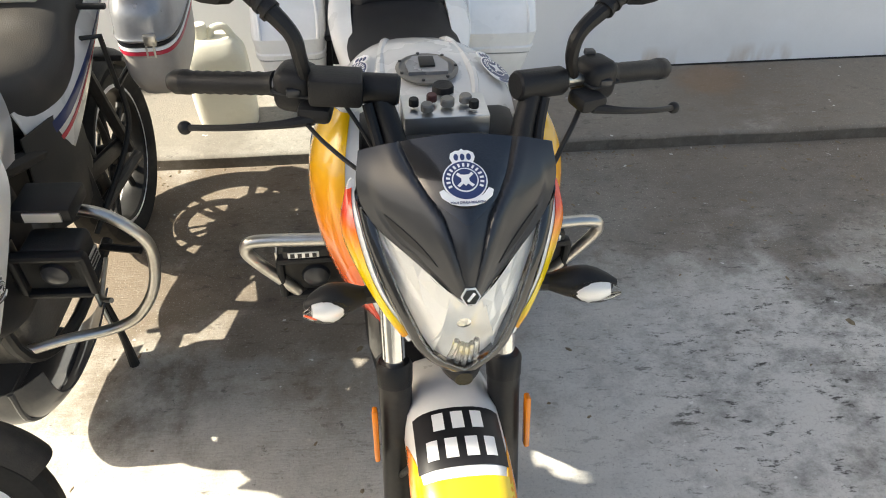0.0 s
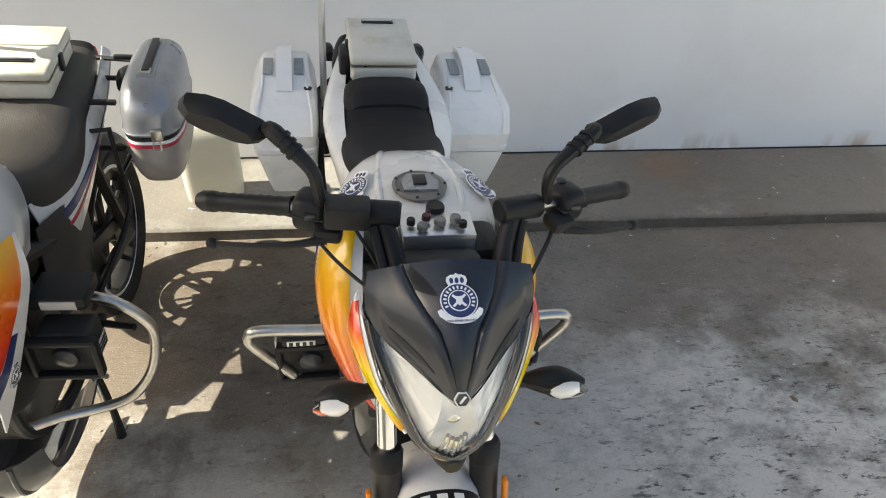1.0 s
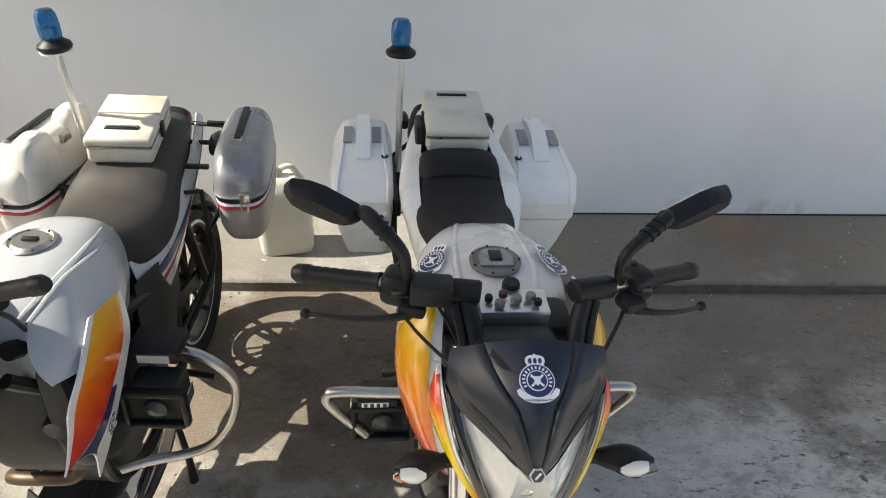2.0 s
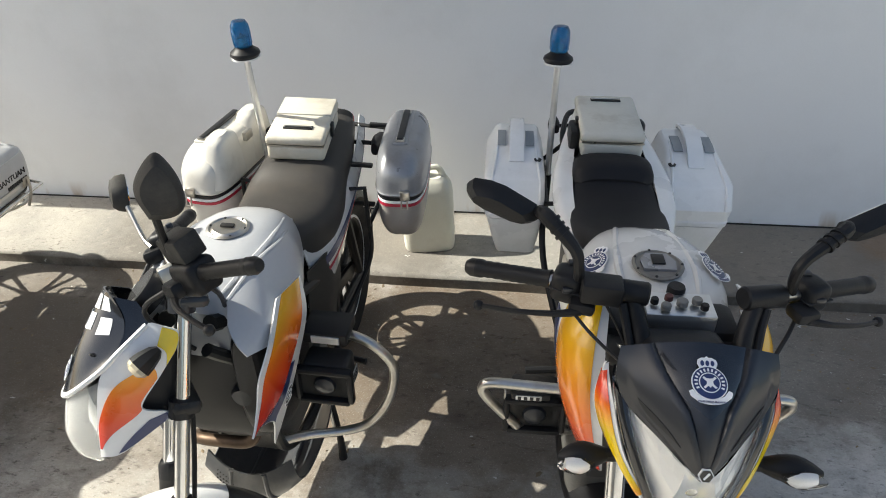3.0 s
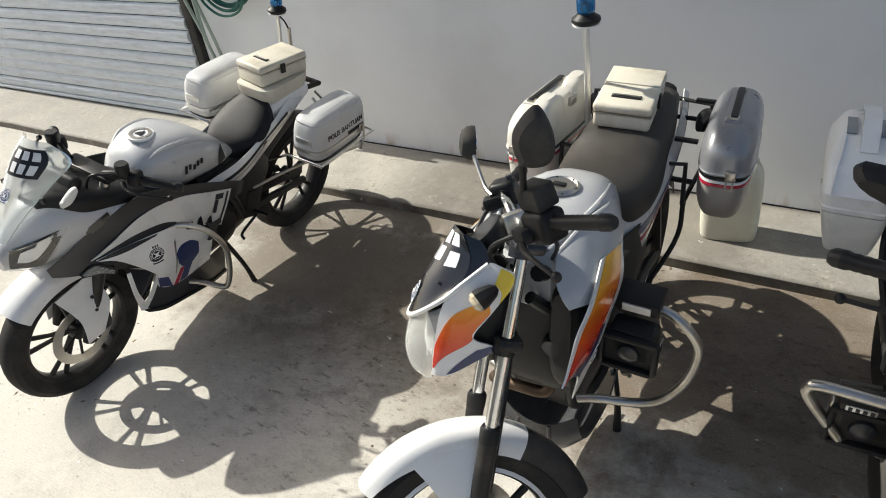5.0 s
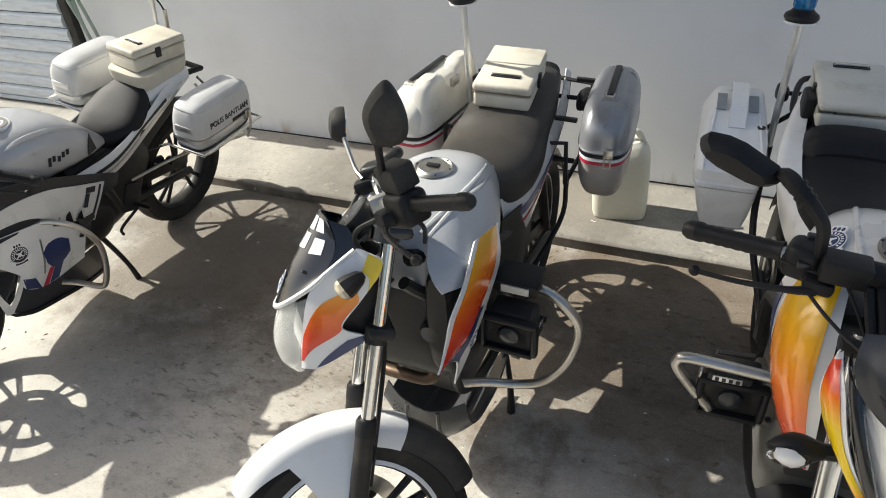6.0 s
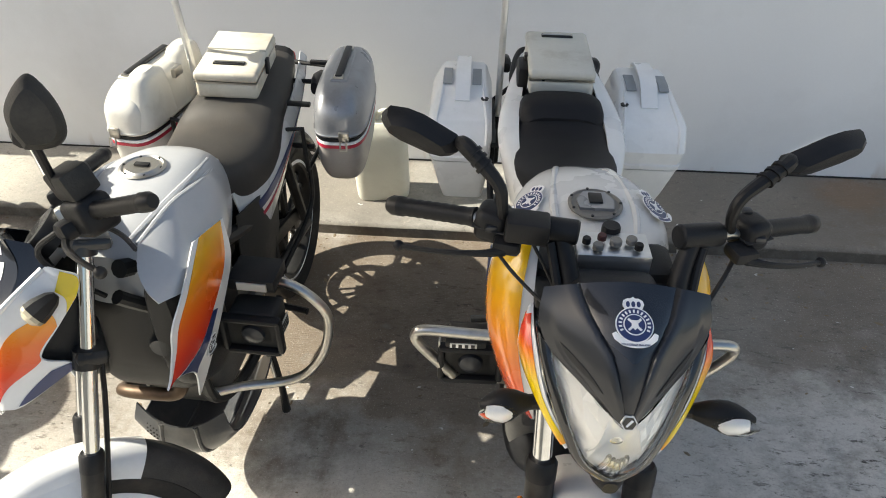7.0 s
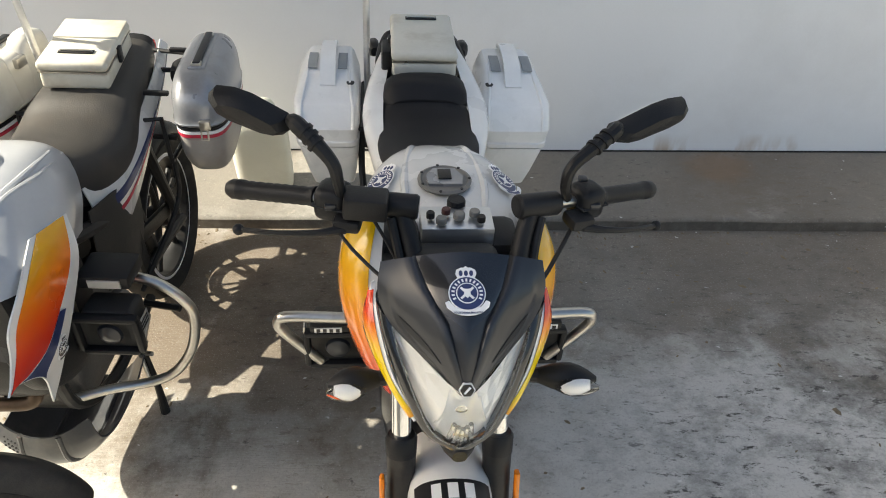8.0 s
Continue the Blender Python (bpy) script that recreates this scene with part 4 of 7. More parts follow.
    outer = [(0.108, -0.559, 1.006), (0.098, -0.584, 0.972), (0.082, -0.608, 0.932), (0.064, -0.630, 0.890), (0.041, -0.646, 0.848), (0.0, -0.656, 0.826)]
    bezel = [(0.129, -0.528, 1.034), (0.118, -0.562, 0.985), (0.101, -0.588, 0.933), (0.081, -0.610, 0.888), (0.052, -0.632, 0.838), (0.0, -0.650, 0.806)]
    mid = [tuple((Vector(a) + Vector(b)) / 2 + Vector((0, -0.016 * k, -0.003))) for a, b, k in zip(inner, outer, (0, 0.3, 0.7, 1, 1, 1))]
    net = [mirrored([r])[0] + r[::-1][1:] for r in (list(inner), list(mid), list(outer))]
    ls = Skin(net, 5)
    hl = part("headlight_lens", ls.sheet(thick=0.003, nu=48, nv=12, out=AHEAD), CLEAR, bike, "clear V-shaped headlight lens")
    bowl = lambda u, v, d: ls.at(u, v) + Vector((0, d, -0.25 * d))
    rnd = random.Random(3)
    for s in (0, 1):
        bm = bmesh.new()
        n, k = 7, 4
        vs = [[bm.verts.new(bowl((i / n) * 0.40 if s == 0 else 1 - (i / n) * 0.40, 0.04 + 0.92 * j / k, 0.007 + 0.010 * math.sin(math.pi * j / k) * (0.4 + i / n) + rnd.uniform(-0.003, 0.004))) for j in range(k + 1)] for i in range(n + 1)]
        for i in range(n):
            for j in range(k):
                a, b, c, d = vs[i][j], vs[i + 1][j], vs[i + 1][j + 1], vs[i][j + 1]
                for f in (((a, b, c), (a, c, d)) if (i + j) % 2 else ((a, b, d), (b, c, d))):
                    bm.faces.new(f)
        wing = part("reflector_wing", bm, REFLECTOR, hl, "faceted silver reflector")
        for f in wing.data.polygons:
            f.use_smooth = False
    part("headlight_reflector", Skin([[bowl(0.38 + 0.24 * i / 6, 0.04 + 0.92 * j / 5, 0.014 + 0.030 * math.sin(math.pi * i / 6) * math.sin(math.pi * j / 5)) for i in range(7)] for j in range(6)], 3).sheet(thick=0.002, nu=20, nv=18, out=AHEAD), REFLECTOR, hl, "round silver reflector bowl")
    for k in range(-2, 3):
        part("lens_flute", tube([bowl(0.5 + 0.022 * k, v, 0.008 + 0.002 * abs(k)) for v in (0.50, 0.66, 0.82, 0.93)], 0.0042, 6), MILKY, hl, "moulded flute in the lens")
    part("headlight_bulb", turned([(0.0, -0.640), (0.010, -0.636), (0.013, -0.62), (0.013, -0.59)], 16, "y", (0, 0, 0.895)), CHROME, hl)
    for s in (-1, 1):
        o2 = [(s * x, y, z) for x, y, z in outer]
        ou = [(s * x, y, z) for x, y, z in bezel]
        half = [tuple((Vector(a) + Vector(b)) / 2 + Vector((s * 0.002, -0.005, 0))) for a, b in zip(o2, ou)]
        back = [(s * (x - 0.006), y + 0.035, z) for x, y, z in bezel]
        part("headlight_bezel", Skin([o2, half, ou, back], 4).sheet(thick=0.004, nu=28, nv=12, out=RIGHT * s), GLOSS, hl, "black headlight surround")
        part("lens_edge", tube([(x, y - 0.004, z) for x, y, z in o2], 0.0022, 6, 5), MILKY, hl, "bright edge of the lens")
    part("chin", body([(-0.664, 0.822, 0.796, 0.012), (-0.640, 0.836, 0.794, 0.030), (-0.58, 0.88, 0.81, 0.055), (-0.48, 0.93, 0.83, 0.066)], 16), BLACK, bike, "black chin piece")
    # cheek panels beside the headlight
    for s in (-1, 1):
        oc = [(0.1345, -0.477, 1.024), (0.146, -0.494, 0.998), (0.152, -0.512, 0.974), (0.144, -0.527, 0.943), (0.129, -0.544, 0.914), (0.108, -0.574, 0.890), (0.087, -0.601, 0.870), (0.068, -0.616, 0.852)]
        ic = [(0.1335, -0.479, 1.023), (0.131, -0.520, 1.010), (0.125, -0.548, 0.990), (0.117, -0.566, 0.958), (0.107, -0.584, 0.928), (0.093, -0.600, 0.900), (0.078, -0.612, 0.876), (0.065, -0.620, 0.856)]
        mc = [tuple((Vector(a) + Vector(b)) / 2 + Vector((0.005, -0.006, 0))) for a, b in zip(oc, ic)]
        sk = Skin([[(s * x, y, z) for x, y, z in r] for r in zip(*(ic, mc, oc))], 5)
        ck = part("cheek_panel", sk.sheet(thick=0.003, nu=10, nv=36, out=RIGHT * s), WHITE, bike, "white cheek panel")
        part("cheek_stripe", sk.sheet(lambda v: 0.16, lambda v: 0.88, 0.05, 0.95, 0.0035, 0.0012, 10, 36, RIGHT * s), FADE_CHEEK, ck, "red to yellow stripe")
    # flank shrouds
    for s in (-1, 1):
        net = [
            [(0.118, -0.345, 1.048), (0.140, -0.345, 1.046), (0.158, -0.300, 1.040), (0.158, -0.200, 1.000)],
            [(0.124, -0.405, 0.985), (0.160, -0.400, 0.980), (0.190, -0.340, 0.975), (0.190, -0.215, 0.945)],
            [(0.122, -0.435, 0.900), (0.164, -0.425, 0.895), (0.196, -0.360, 0.888), (0.192, -0.250, 0.870)],
            [(0.112, -0.445, 0.810), (0.148, -0.435, 0.805), (0.176, -0.375, 0.800), (0.170, -0.290, 0.790)],
            [(0.102, -0.440, 0.730), (0.120, -0.430, 0.722), (0.140, -0.390, 0.716), (0.135, -0.330, 0.712)],
            [(0.094, -0.425, 0.680), (0.100, -0.420, 0.676), (0.106, -0.400, 0.672), (0.104, -0.380, 0.670)],
        ]
        sk = Skin([[(s * x, y, z) for x, y, z in r] for r in net], 5)
        sh = part("flank_shroud", sk.sheet(thick=0.004, nu=20, nv=40, out=RIGHT * s), WHITE, bike, "white flank shroud")
        part("flank_stripe", sk.sheet(lambda v: 0.20 - 0.06 * v, lambda v: 0.80 - 0.1 * v, 0.0, 0.97, 0.0045, 0.0012, 18, 40, RIGHT * s), FADE_A, sh, "orange stripe fading from yellow to red")
        part("shroud_vent", sk.sheet(lambda v: 0.86, lambda v: 0.98, 0.2, 0.9, 0.0045, 0.002, 4, 20, RIGHT * s), NAVY, sh, "dark blue trim line")
        part("shroud_lining", rbox((s * 0.09, -0.33, 0.87), (0.07, 0.10, 0.30), 0.02), BLACK, sh)
    # tank
    tank = part("fuel_tank", body([(-0.335, 0.985, 0.86, 0.085), (-0.30, 1.008, 0.84, 0.115), (-0.20, 1.024, 0.80, 0.158), (-0.08, 1.020, 0.79, 0.155), (0.02, 0.990, 0.80, 0.118), (0.085, 0.945, 0.82, 0.075)], 32, 6, 2.7), PEARL, bike, "pearl white fuel tank")
    for s in (-1, 1):
        part("tank_ridge", tube([(s * 0.065, -0.30, 0.998), (s * 0.078, -0.18, 1.016), (s * 0.062, -0.02, 0.997), (s * 0.045, 0.06, 0.960)], [0.006, 0.009, 0.009, 0.005], 8), PEARL, tank)
        crest(tank, (s * 0.122, -0.150, 1.0095), (s * 0.52, -0.02, 0.85), 0.088, (-s * 0.45, 0.80, 0.3))
    cz = 1.027
    cap = part("tank_cap", turned([(0.0, 0.0), (0.052, 0.0), (0.053, 0.004), (0.047, 0.007), (0.044, 0.004), (0.0, 0.004)], 40, "z", (0, -0.185, cz)), KNOB_GREY, tank, "grey metal tank cap with a bolted ring")
    part("cap_centre", slab_of([(x * 0.036, z * 0.036) for x, z in ((-0.9, -0.7), (0.9, -0.7), (1.0, 0.1), (0.6, 0.9), (-0.6, 0.9), (-1.0, 0.1))], 0.006), CASE_SILVER, cap, "", pose(0, -0.185, cz + 0.010, -90, 0, 0))
    part("cap_flap", rbox((0, -0.178, cz + 0.012), (0.026, 0.034, 0.004), 0.0015), DARK_METAL, cap)
    for k in range(7):
        a = 2 * math.pi * k / 7
        part("cap_bolt", turned([(0.0, 0.002), (0.003, 0.002), (0.003, 0.0), (0.0, 0.0)], 8, "z", (0.0485 * math.cos(a), -0.185 + 0.0485 * math.sin(a), cz + 0.006)), DARK_METAL, cap)
    # siren controls on an aluminium box
    ctl = part("switch_box", rbox((0.009, -0.338, 1.029), (0.128, 0.07, 0.040), 0.003), ALU, bike, "small aluminium switch box with knobs on top")
    for k, (x, y, r, h, mt) in enumerate(((-0.038, -0.350, 0.0075, 0.011, BLACK), (-0.020, -0.366, 0.0095, 0.011, KNOB_GREY), (0.012, -0.352, 0.0105, 0.011, KNOB_GREY), (0.040, -0.345, 0.0095, 0.011, KNOB_GREY), (0.050, -0.362, 0.0075, 0.011, BLACK), (-0.010, -0.338, 0.008, 0.010, KNOB_RED))):
        part("knob", turned([(0.0, h), (r * 0.85, h), (r, h * 0.8), (r, 0.0), (0.0, 0.0)], 16, "z", (x, y + 0.005, 1.0545)), mt, ctl)
    part("ignition_lock", turned([(0.0, 0.014), (0.015, 0.014), (0.017, 0.010), (0.017, -0.01), (0.0, -0.01)], 20, "z", (0.012, -0.295, 1.045)), BLACK, bike, "black ignition lock")
    part("instrument_cowl", rbox((0, -0.43, 1.02), (0.15, 0.09, 0.05), 0.02, 3, (-15, 0, 0)), BLACK, bike, "black instrument housing")
    # bars, turned a little
    st = at_axle("handlebar", bike, -0.33, 1.034, 0.014)
    st.rotation_euler = (0, radians(3.4), radians(5.2))
    hexa = [(-1.0, -0.35), (-0.82, 0.22), (0.02, 0.92), (0.42, 1.0), (0.85, 0.78), (1.0, 0.28), (0.93, -0.12), (0.55, -0.52), (-0.45, -0.92), (-0.85, -0.80)]
    for s in (-1, 1):
        cl = part("clip_on_bar", tube([(s * 0.080, -0.130, -0.065), (s * 0.096, -0.075, 0.008), (s * 0.112, -0.046, 0.055)], [0.020, 0.017, 0.015], 12), BLACK, st, "black forged handlebar half")
        part("clamp_rib", tube([(s * 0.104, -0.135, -0.055), (s * 0.120, -0.080, 0.010), (s * 0.130, -0.055, 0.048)], 0.008, 8), BLACK, cl)
        part("bar_sleeve", tube([(s * 0.084, -0.048, 0.064), (s * 0.088, -0.047, 0.064), (s * 0.158, -0.034, 0.063), (s * 0.163, -0.033, 0.063)], [0.0185, 0.0215, 0.0215, 0.0185], 18, 1, False), BLACK, st, "thick black bar sleeve")
        part("bar_core", tube([(s * 0.16, -0.034, 0.062), (s * 0.255, 0.0, 0.052)], 0.011, 12), STEEL, st)
        sw = part("switch_housing", rbox((s * 0.222, -0.014, 0.056), (0.056, 0.058, 0.062), 0.016, 3, (0, 0, s * 22)), BLACK, st, "black switch housing")
        part("switch_button", rbox((s * 0.215, 0.004, 0.088), (0.016, 0.014, 0.010), 0.003), GREY_PLASTIC, sw)
        part("switch_rocker", rbox((s * 0.228, -0.043, 0.062), (0.020, 0.010, 0.012), 0.003), GREY_PLASTIC, sw)
        part("housing_seam", rbox((s * 0.222, -0.014, 0.056), (0.0585, 0.0605, 0.0025), 0.0008, 1, (0, 0, s * 22)), DARK_GAP, sw)
        part("lever_perch", rbox((s * 0.200, -0.052, 0.040), (0.046, 0.044, 0.024), 0.008, 2, (0, 0, s * 14)), BLACK, sw)
        grip(st, (s * 0.250, 0.0, 0.053), (s * 0.378, 0.064, 0.026))
        lever(st, [(s * 0.205, -0.066, 0.034), (s * 0.250, -0.070, 0.030), (s * 0.315, -0.050, 0.016), (s * 0.378, -0.012, -0.004)], 0.0058)
        dx = -0.015
        bow = dx - 0.024 if s < 0 else dx
        reach, long = (0.348, 0.070) if s < 0 else (0.324, 0.088)
        rear_mirror(st, [(s * 0.194 + dx, -0.030, 0.070), (s * 0.178 + bow, -0.045, 0.112), (s * 0.190 + bow, -0.040, 0.148), (s * 0.262 + dx, -0.002, 0.186), (s * (reach - 0.86 * long), 0.042 - 0.30 * long, 0.183)], (s * reach, 0.042, 0.190), long, 0.030, (18, -6 * s, 20 * s), BLACK,
                    [(s * a, b) for a, b in hexa][::s], stem_r=[0.0088, 0.0098, 0.0108, 0.0140, 0.0105], soft=1)
        for i in range(3):
            q = Vector((s * 0.194 + bow, -0.040, 0.152)).lerp(Vector((s * 0.258 + dx, -0.004, 0.186)), 0.45 + 0.2 * i)
            d = Vector((s * 0.048, 0.036, 0.035)).normalized()
            part("stem_boot", tube([q - d * 0.003, q + d * 0.003], 0.0155, 12), BLACK, st)
    part("fluid_reservoir", rbox((-0.172, -0.052, 0.074), (0.072, 0.050, 0.040), 0.006, 2, (0, 0, -8)), BLACK, st, "black brake fluid reservoir")
    part("brake_cable", tube([(-0.16, -0.05, 0.045), (-0.13, -0.075, 0.0), (-0.10, -0.10, -0.06), (-0.06, -0.06, -0.18)], 0.003, 8), BLACK, st)
    part("clutch_cable", tube([(-0.215, -0.070, 0.030), (-0.195, -0.105, 0.022), (-0.165, -0.145, 0.012), (-0.140, -0.185, 0.012), (-0.115, -0.190, -0.02)], 0.003, 8), BLACK, st)
    part("throttle_cable", tube([(0.20, -0.04, 0.03), (0.165, -0.085, 0.0), (0.12, -0.12, -0.06), (0.08, -0.08, -0.14)], 0.004, 8), BLACK, st)
    for s in (-1, 1):
        indicator(bike, (s * 0.090, -0.550, 0.878), (s * 0.222 + 0.010, -0.574, 0.886))
    # frame, engine and exhaust
    part("radiator", rbox((0, -0.34, 0.66), (0.21, 0.045, 0.24), 0.008, 2, (12, 0, 0)), DARK_METAL, bike, "dark finned radiator")
    eng = part("engine", rbox((0, -0.06, 0.46), (0.25, 0.36, 0.30), 0.04, 3), ENGINE, bike, "dirty grey engine")
    part("cylinder", rbox((0, -0.20, 0.62), (0.18, 0.16, 0.20), 0.02, 3, (-22, 0, 0)), ENGINE, eng)
    for s in (-1, 1):
        part("engine_cover", turned([(0.0, s * 0.155), (0.06, s * 0.152), (0.085, s * 0.14), (0.09, s * 0.11)], 24, "x", (0, 0.0, 0.43)), ENGINE, eng)
        part("frame_spar", tube([(s * 0.07, -0.36, 0.93), (s * 0.13, -0.15, 0.80), (s * 0.13, 0.15, 0.62), (s * 0.11, 0.25, 0.40)], 0.024, 10), DARK_METAL, bike)
        part("swing_arm", tube([(s * 0.10, 0.24, 0.38), (s * 0.095, 0.45, 0.34), (s * 0.095, ra[0], ra[1])], 0.02, 10), DARK_METAL, bike)
        part("foot_peg", tube([(s * 0.12, 0.20, 0.36), (s * 0.22, 0.19, 0.36)], 0.011, 8), BLACK, bike)
    part("belly_pan", body([(-0.34, 0.42, 0.34, 0.06), (-0.2, 0.40, 0.22, 0.12), (0.05, 0.36, 0.19, 0.13), (0.25, 0.32, 0.22, 0.10)], 20), BLACK, bike, "black belly pan")
    part("silencer", body([(0.02, 0.25, 0.17, 0.05, 0.10), (0.2, 0.27, 0.16, 0.07, 0.11), (0.4, 0.27, 0.18, 0.05, 0.12)], 16), DARK_METAL, bike, "short dark silencer")
    part("side_stand", tube([(0.11, 0.08, 0.30), (0.17, 0.05, 0.12), (0.215, 0.02, -0.018)], [0.012, 0.011, 0.016], 10), DARK_METAL, bike, "black side stand")
    # crash bars with sirens
    for s in (-1, 1):
        part("crash_bar", tube([(s * 0.10, -0.24, 0.712), (s * 0.22, -0.232, 0.710), (s * 0.322, -0.225, 0.708), (s * 0.346, -0.222, 0.692), (s * 0.336, -0.222, 0.660), (s * 0.268, -0.220, 0.575), (s * 0.248, -0.215, 0.555), (s * 0.12, -0.19, 0.53)], 0.0125, 12, 5), STEEL, bike, "bright bent steel crash bar")
        siren(bike, pose(s * 0.222, -0.205, 0.604) @ Matrix.Scale(1.15, 4))
        lb = part("amplifier_plate", rbox((s * 0.235, -0.205, 0.672), (0.090, 0.050, 0.020), 0.004), DUSTY, bike, "flat dark plate over the siren")
        part("plate_label", rbox((s * 0.240, -0.2315, 0.672), (0.060, 0.003, 0.014), 0.001), ALU, lb, "silver label with plain dark bars")
        for i in range(4):
            part("label_bar", rbox((s * 0.240 - 0.021 + 0.014 * i, -0.2335, 0.672), (0.008, 0.002, 0.009), 0), DECAL_BLACK, lb)
    # seats and tail
    part("rider_seat", body([(0.03, 0.955, 0.84, 0.070), (0.10, 0.925, 0.82, 0.095), (0.22, 0.895, 0.80, 0.130), (0.34, 0.890, 0.80, 0.134), (0.42, 0.915, 0.81, 0.116), (0.445, 0.92, 0.82, 0.10)], 28, 5, 3.0), SEAT_BLACK, bike, "black rider seat with a narrow nose")
    part("pillion_seat", body([(0.40, 0.915, 0.83, 0.100), (0.43, 0.948, 0.82, 0.116), (0.485, 0.955, 0.83, 0.114), (0.54, 0.925, 0.83, 0.108), (0.70, 0.91, 0.84, 0.07)], 28, 5, 3.2), SEAT_BLACK, bike, "black raised pillion seat")
    for s in (-1, 1):
        net = [
            [(0.072, 0.08, 0.86), (0.108, 0.22, 0.862), (0.116, 0.40, 0.888), (0.098, 0.60, 0.925), (0.066, 0.80, 0.945)],
            [(0.094, 0.08, 0.81), (0.138, 0.22, 0.835), (0.168, 0.40, 0.872), (0.140, 0.60, 0.91), (0.082, 0.82, 0.945)],
            [(0.088, 0.10, 0.74), (0.128, 0.24, 0.75), (0.150, 0.42, 0.79), (0.120, 0.62, 0.84), (0.072, 0.82, 0.91)],
        ]
        sk = Skin([[(s * x, y, z) for x, y, z in r] for r in net], 5)
        part("tail_panel", sk.sheet(thick=0.004, nu=24, nv=14, out=RIGHT * s), WHITE, bike, "white tail side panel")
        part("grab_rail", tube([(s * 0.11, 0.60, 0.885), (s * 0.13, 0.68, 0.90), (s * 0.105, 0.84, 0.92), (s * 0.05, 0.88, 0.92)], 0.009, 8), BLACK, bike, "black grab rail")
        rin = part("rear_indicator", body([(0.84, 0.88, 0.85, 0.012, s * 0.14), (0.87, 0.89, 0.84, 0.020, s * 0.145), (0.91, 0.885, 0.845, 0.016, s * 0.145)], 14), BLACK, bike)
        part("indicator_arm", tube([(s * 0.07, 0.87, 0.87), (s * 0.14, 0.87, 0.865)], 0.007, 8), BLACK, rin)
    part("tail_core", body([(0.15, 0.84, 0.70, 0.10), (0.45, 0.86, 0.74, 0.11), (0.80, 0.92, 0.85, 0.06)], 16), BLACK, bike)
    part("rear_mudguard", arc_fender(0.335, 0.07, -10, 75, ra, 0.01, 0.03).sheet(thick=0.004), BLACK, bike, "black rear mudguard")
    document_box(bike, (0, 0.660, 0.925), (0.180, 0.285, 0.078), GREY_BOX, (1.5, 0, 0), 0.36, False, -1, "dusty grey white document box with a lid")
    part("box_bracket", rbox((-0.105, 0.62, 0.935), (0.03, 0.10, 0.09), 0.012), BLACK, bike, "black side bracket")
    # side cases: sloped roof with a carrying arch, a slanted shoulder and a tapered tub
    for s, x0, x1 in ((-1, 0.183, 0.374), (1, 0.168, 0.376)):
        w = x1 - x0
        xs = lambda a, b: (s * (x0 + a * w), s * (x0 + b * w)) if s > 0 else (s * (x0 + b * w), s * (x0 + a * w))
        case = part("side_case", tower([(0.570, *xs(0.20, 0.66), 0.54, 0.74), (0.584, *xs(0.10, 0.76), 0.50, 0.77), (0.69, *xs(0.03, 0.90), 0.468, 0.80), (0.730, *xs(0.02, 0.95), 0.46, 0.81)], 44, 2, 9.0), CASE_WHITE, bike, "glossy white hard side case")
        part("case_seam", tower([(0.730, *xs(0.04, 0.95), 0.464, 0.806), (0.735, *xs(0.04, 0.95), 0.464, 0.806)], 44, 1, 9.0), RECESS, case)
        lid = part("case_lid", tower([(0.735, *xs(0.01, 0.97), 0.456, 0.812), (0.748, *xs(0.01, 0.975), 0.454, 0.814), (0.752, *xs(0.02, 0.965), 0.458, 0.812), (0.790, *xs(0.0, 1.0), 0.454, 0.816), (0.846, *xs(0.02, 0.99), 0.488, 0.814), (0.853, *xs(0.03, 0.97), 0.498, 0.812), (0.890, *xs(0.10, 0.86), 0.620, 0.806), (0.900, *xs(0.14, 0.80), 0.665, 0.800), (0.904, *xs(0.20, 0.74), 0.69, 0.79)], 44, 1, 9.0), CASE_WHITE, case, "glossy white case lid with a sloped roof")
        roof = lambda a, y: Vector((s * (x0 + a * w), y, float(np.interp(y, (0.498, 0.620, 0.665, 0.80), (0.854, 0.891, 0.902, 0.906)))))
        # The lid has no pockets here; their shade is painted as grey patches.
        for a in (0.20, 0.66):
            part("recess_patch", Skin([[roof(a + d, y) for d in (0.0, 0.07, 0.14)] for y in (0.635, 0.665, 0.695, 0.725)], 3).sheet(thick=0.003, nu=6, nv=8, lift=0.0015), RECESS, lid, "flat grey patch painted as the shade of a handle recess")
        part("case_handle", Skin([[roof(a, y) + Vector((0, 0, h)) for a in (0.37, 0.43, 0.53, 0.60)] for y, h in ((0.57, -0.006), (0.60, 0.006), (0.65, 0.018), (0.72, 0.020), (0.78, 0.010), (0.80, -0.004))], 4).sheet(thick=0.010, nu=8, nv=24), CASE_WHITE, lid, "broad white arched handle")
        for a in (0.10, 0.86):
            part("lid_crease", tube([(s * (x0 + a * w), 0.456, 0.790), (s * (x0 + a * w), 0.490, 0.846), roof(0.5 + (a - 0.5) * 0.86, 0.59), roof(0.5 + (a - 0.5) * 0.78, 0.70)], 0.0045, 8, 3), CASE_WHITE, lid)
        part("case_lock", turned([(0.0, -0.004), (0.010, -0.004), (0.012, 0.0), (0.0, 0.0)], 16, "z", roof(0.14, 0.575) + Vector((0, 0, 0.004))), BLACK, case)
        part("case_frame", tube([(s * 0.10, 0.45, 0.80), (s * 0.180, 0.48, 0.78), (s * 0.180, 0.78, 0.78), (s * 0.08, 0.80, 0.86)], 0.008, 8, smooth=False), BLACK, bike, "black case carrier")
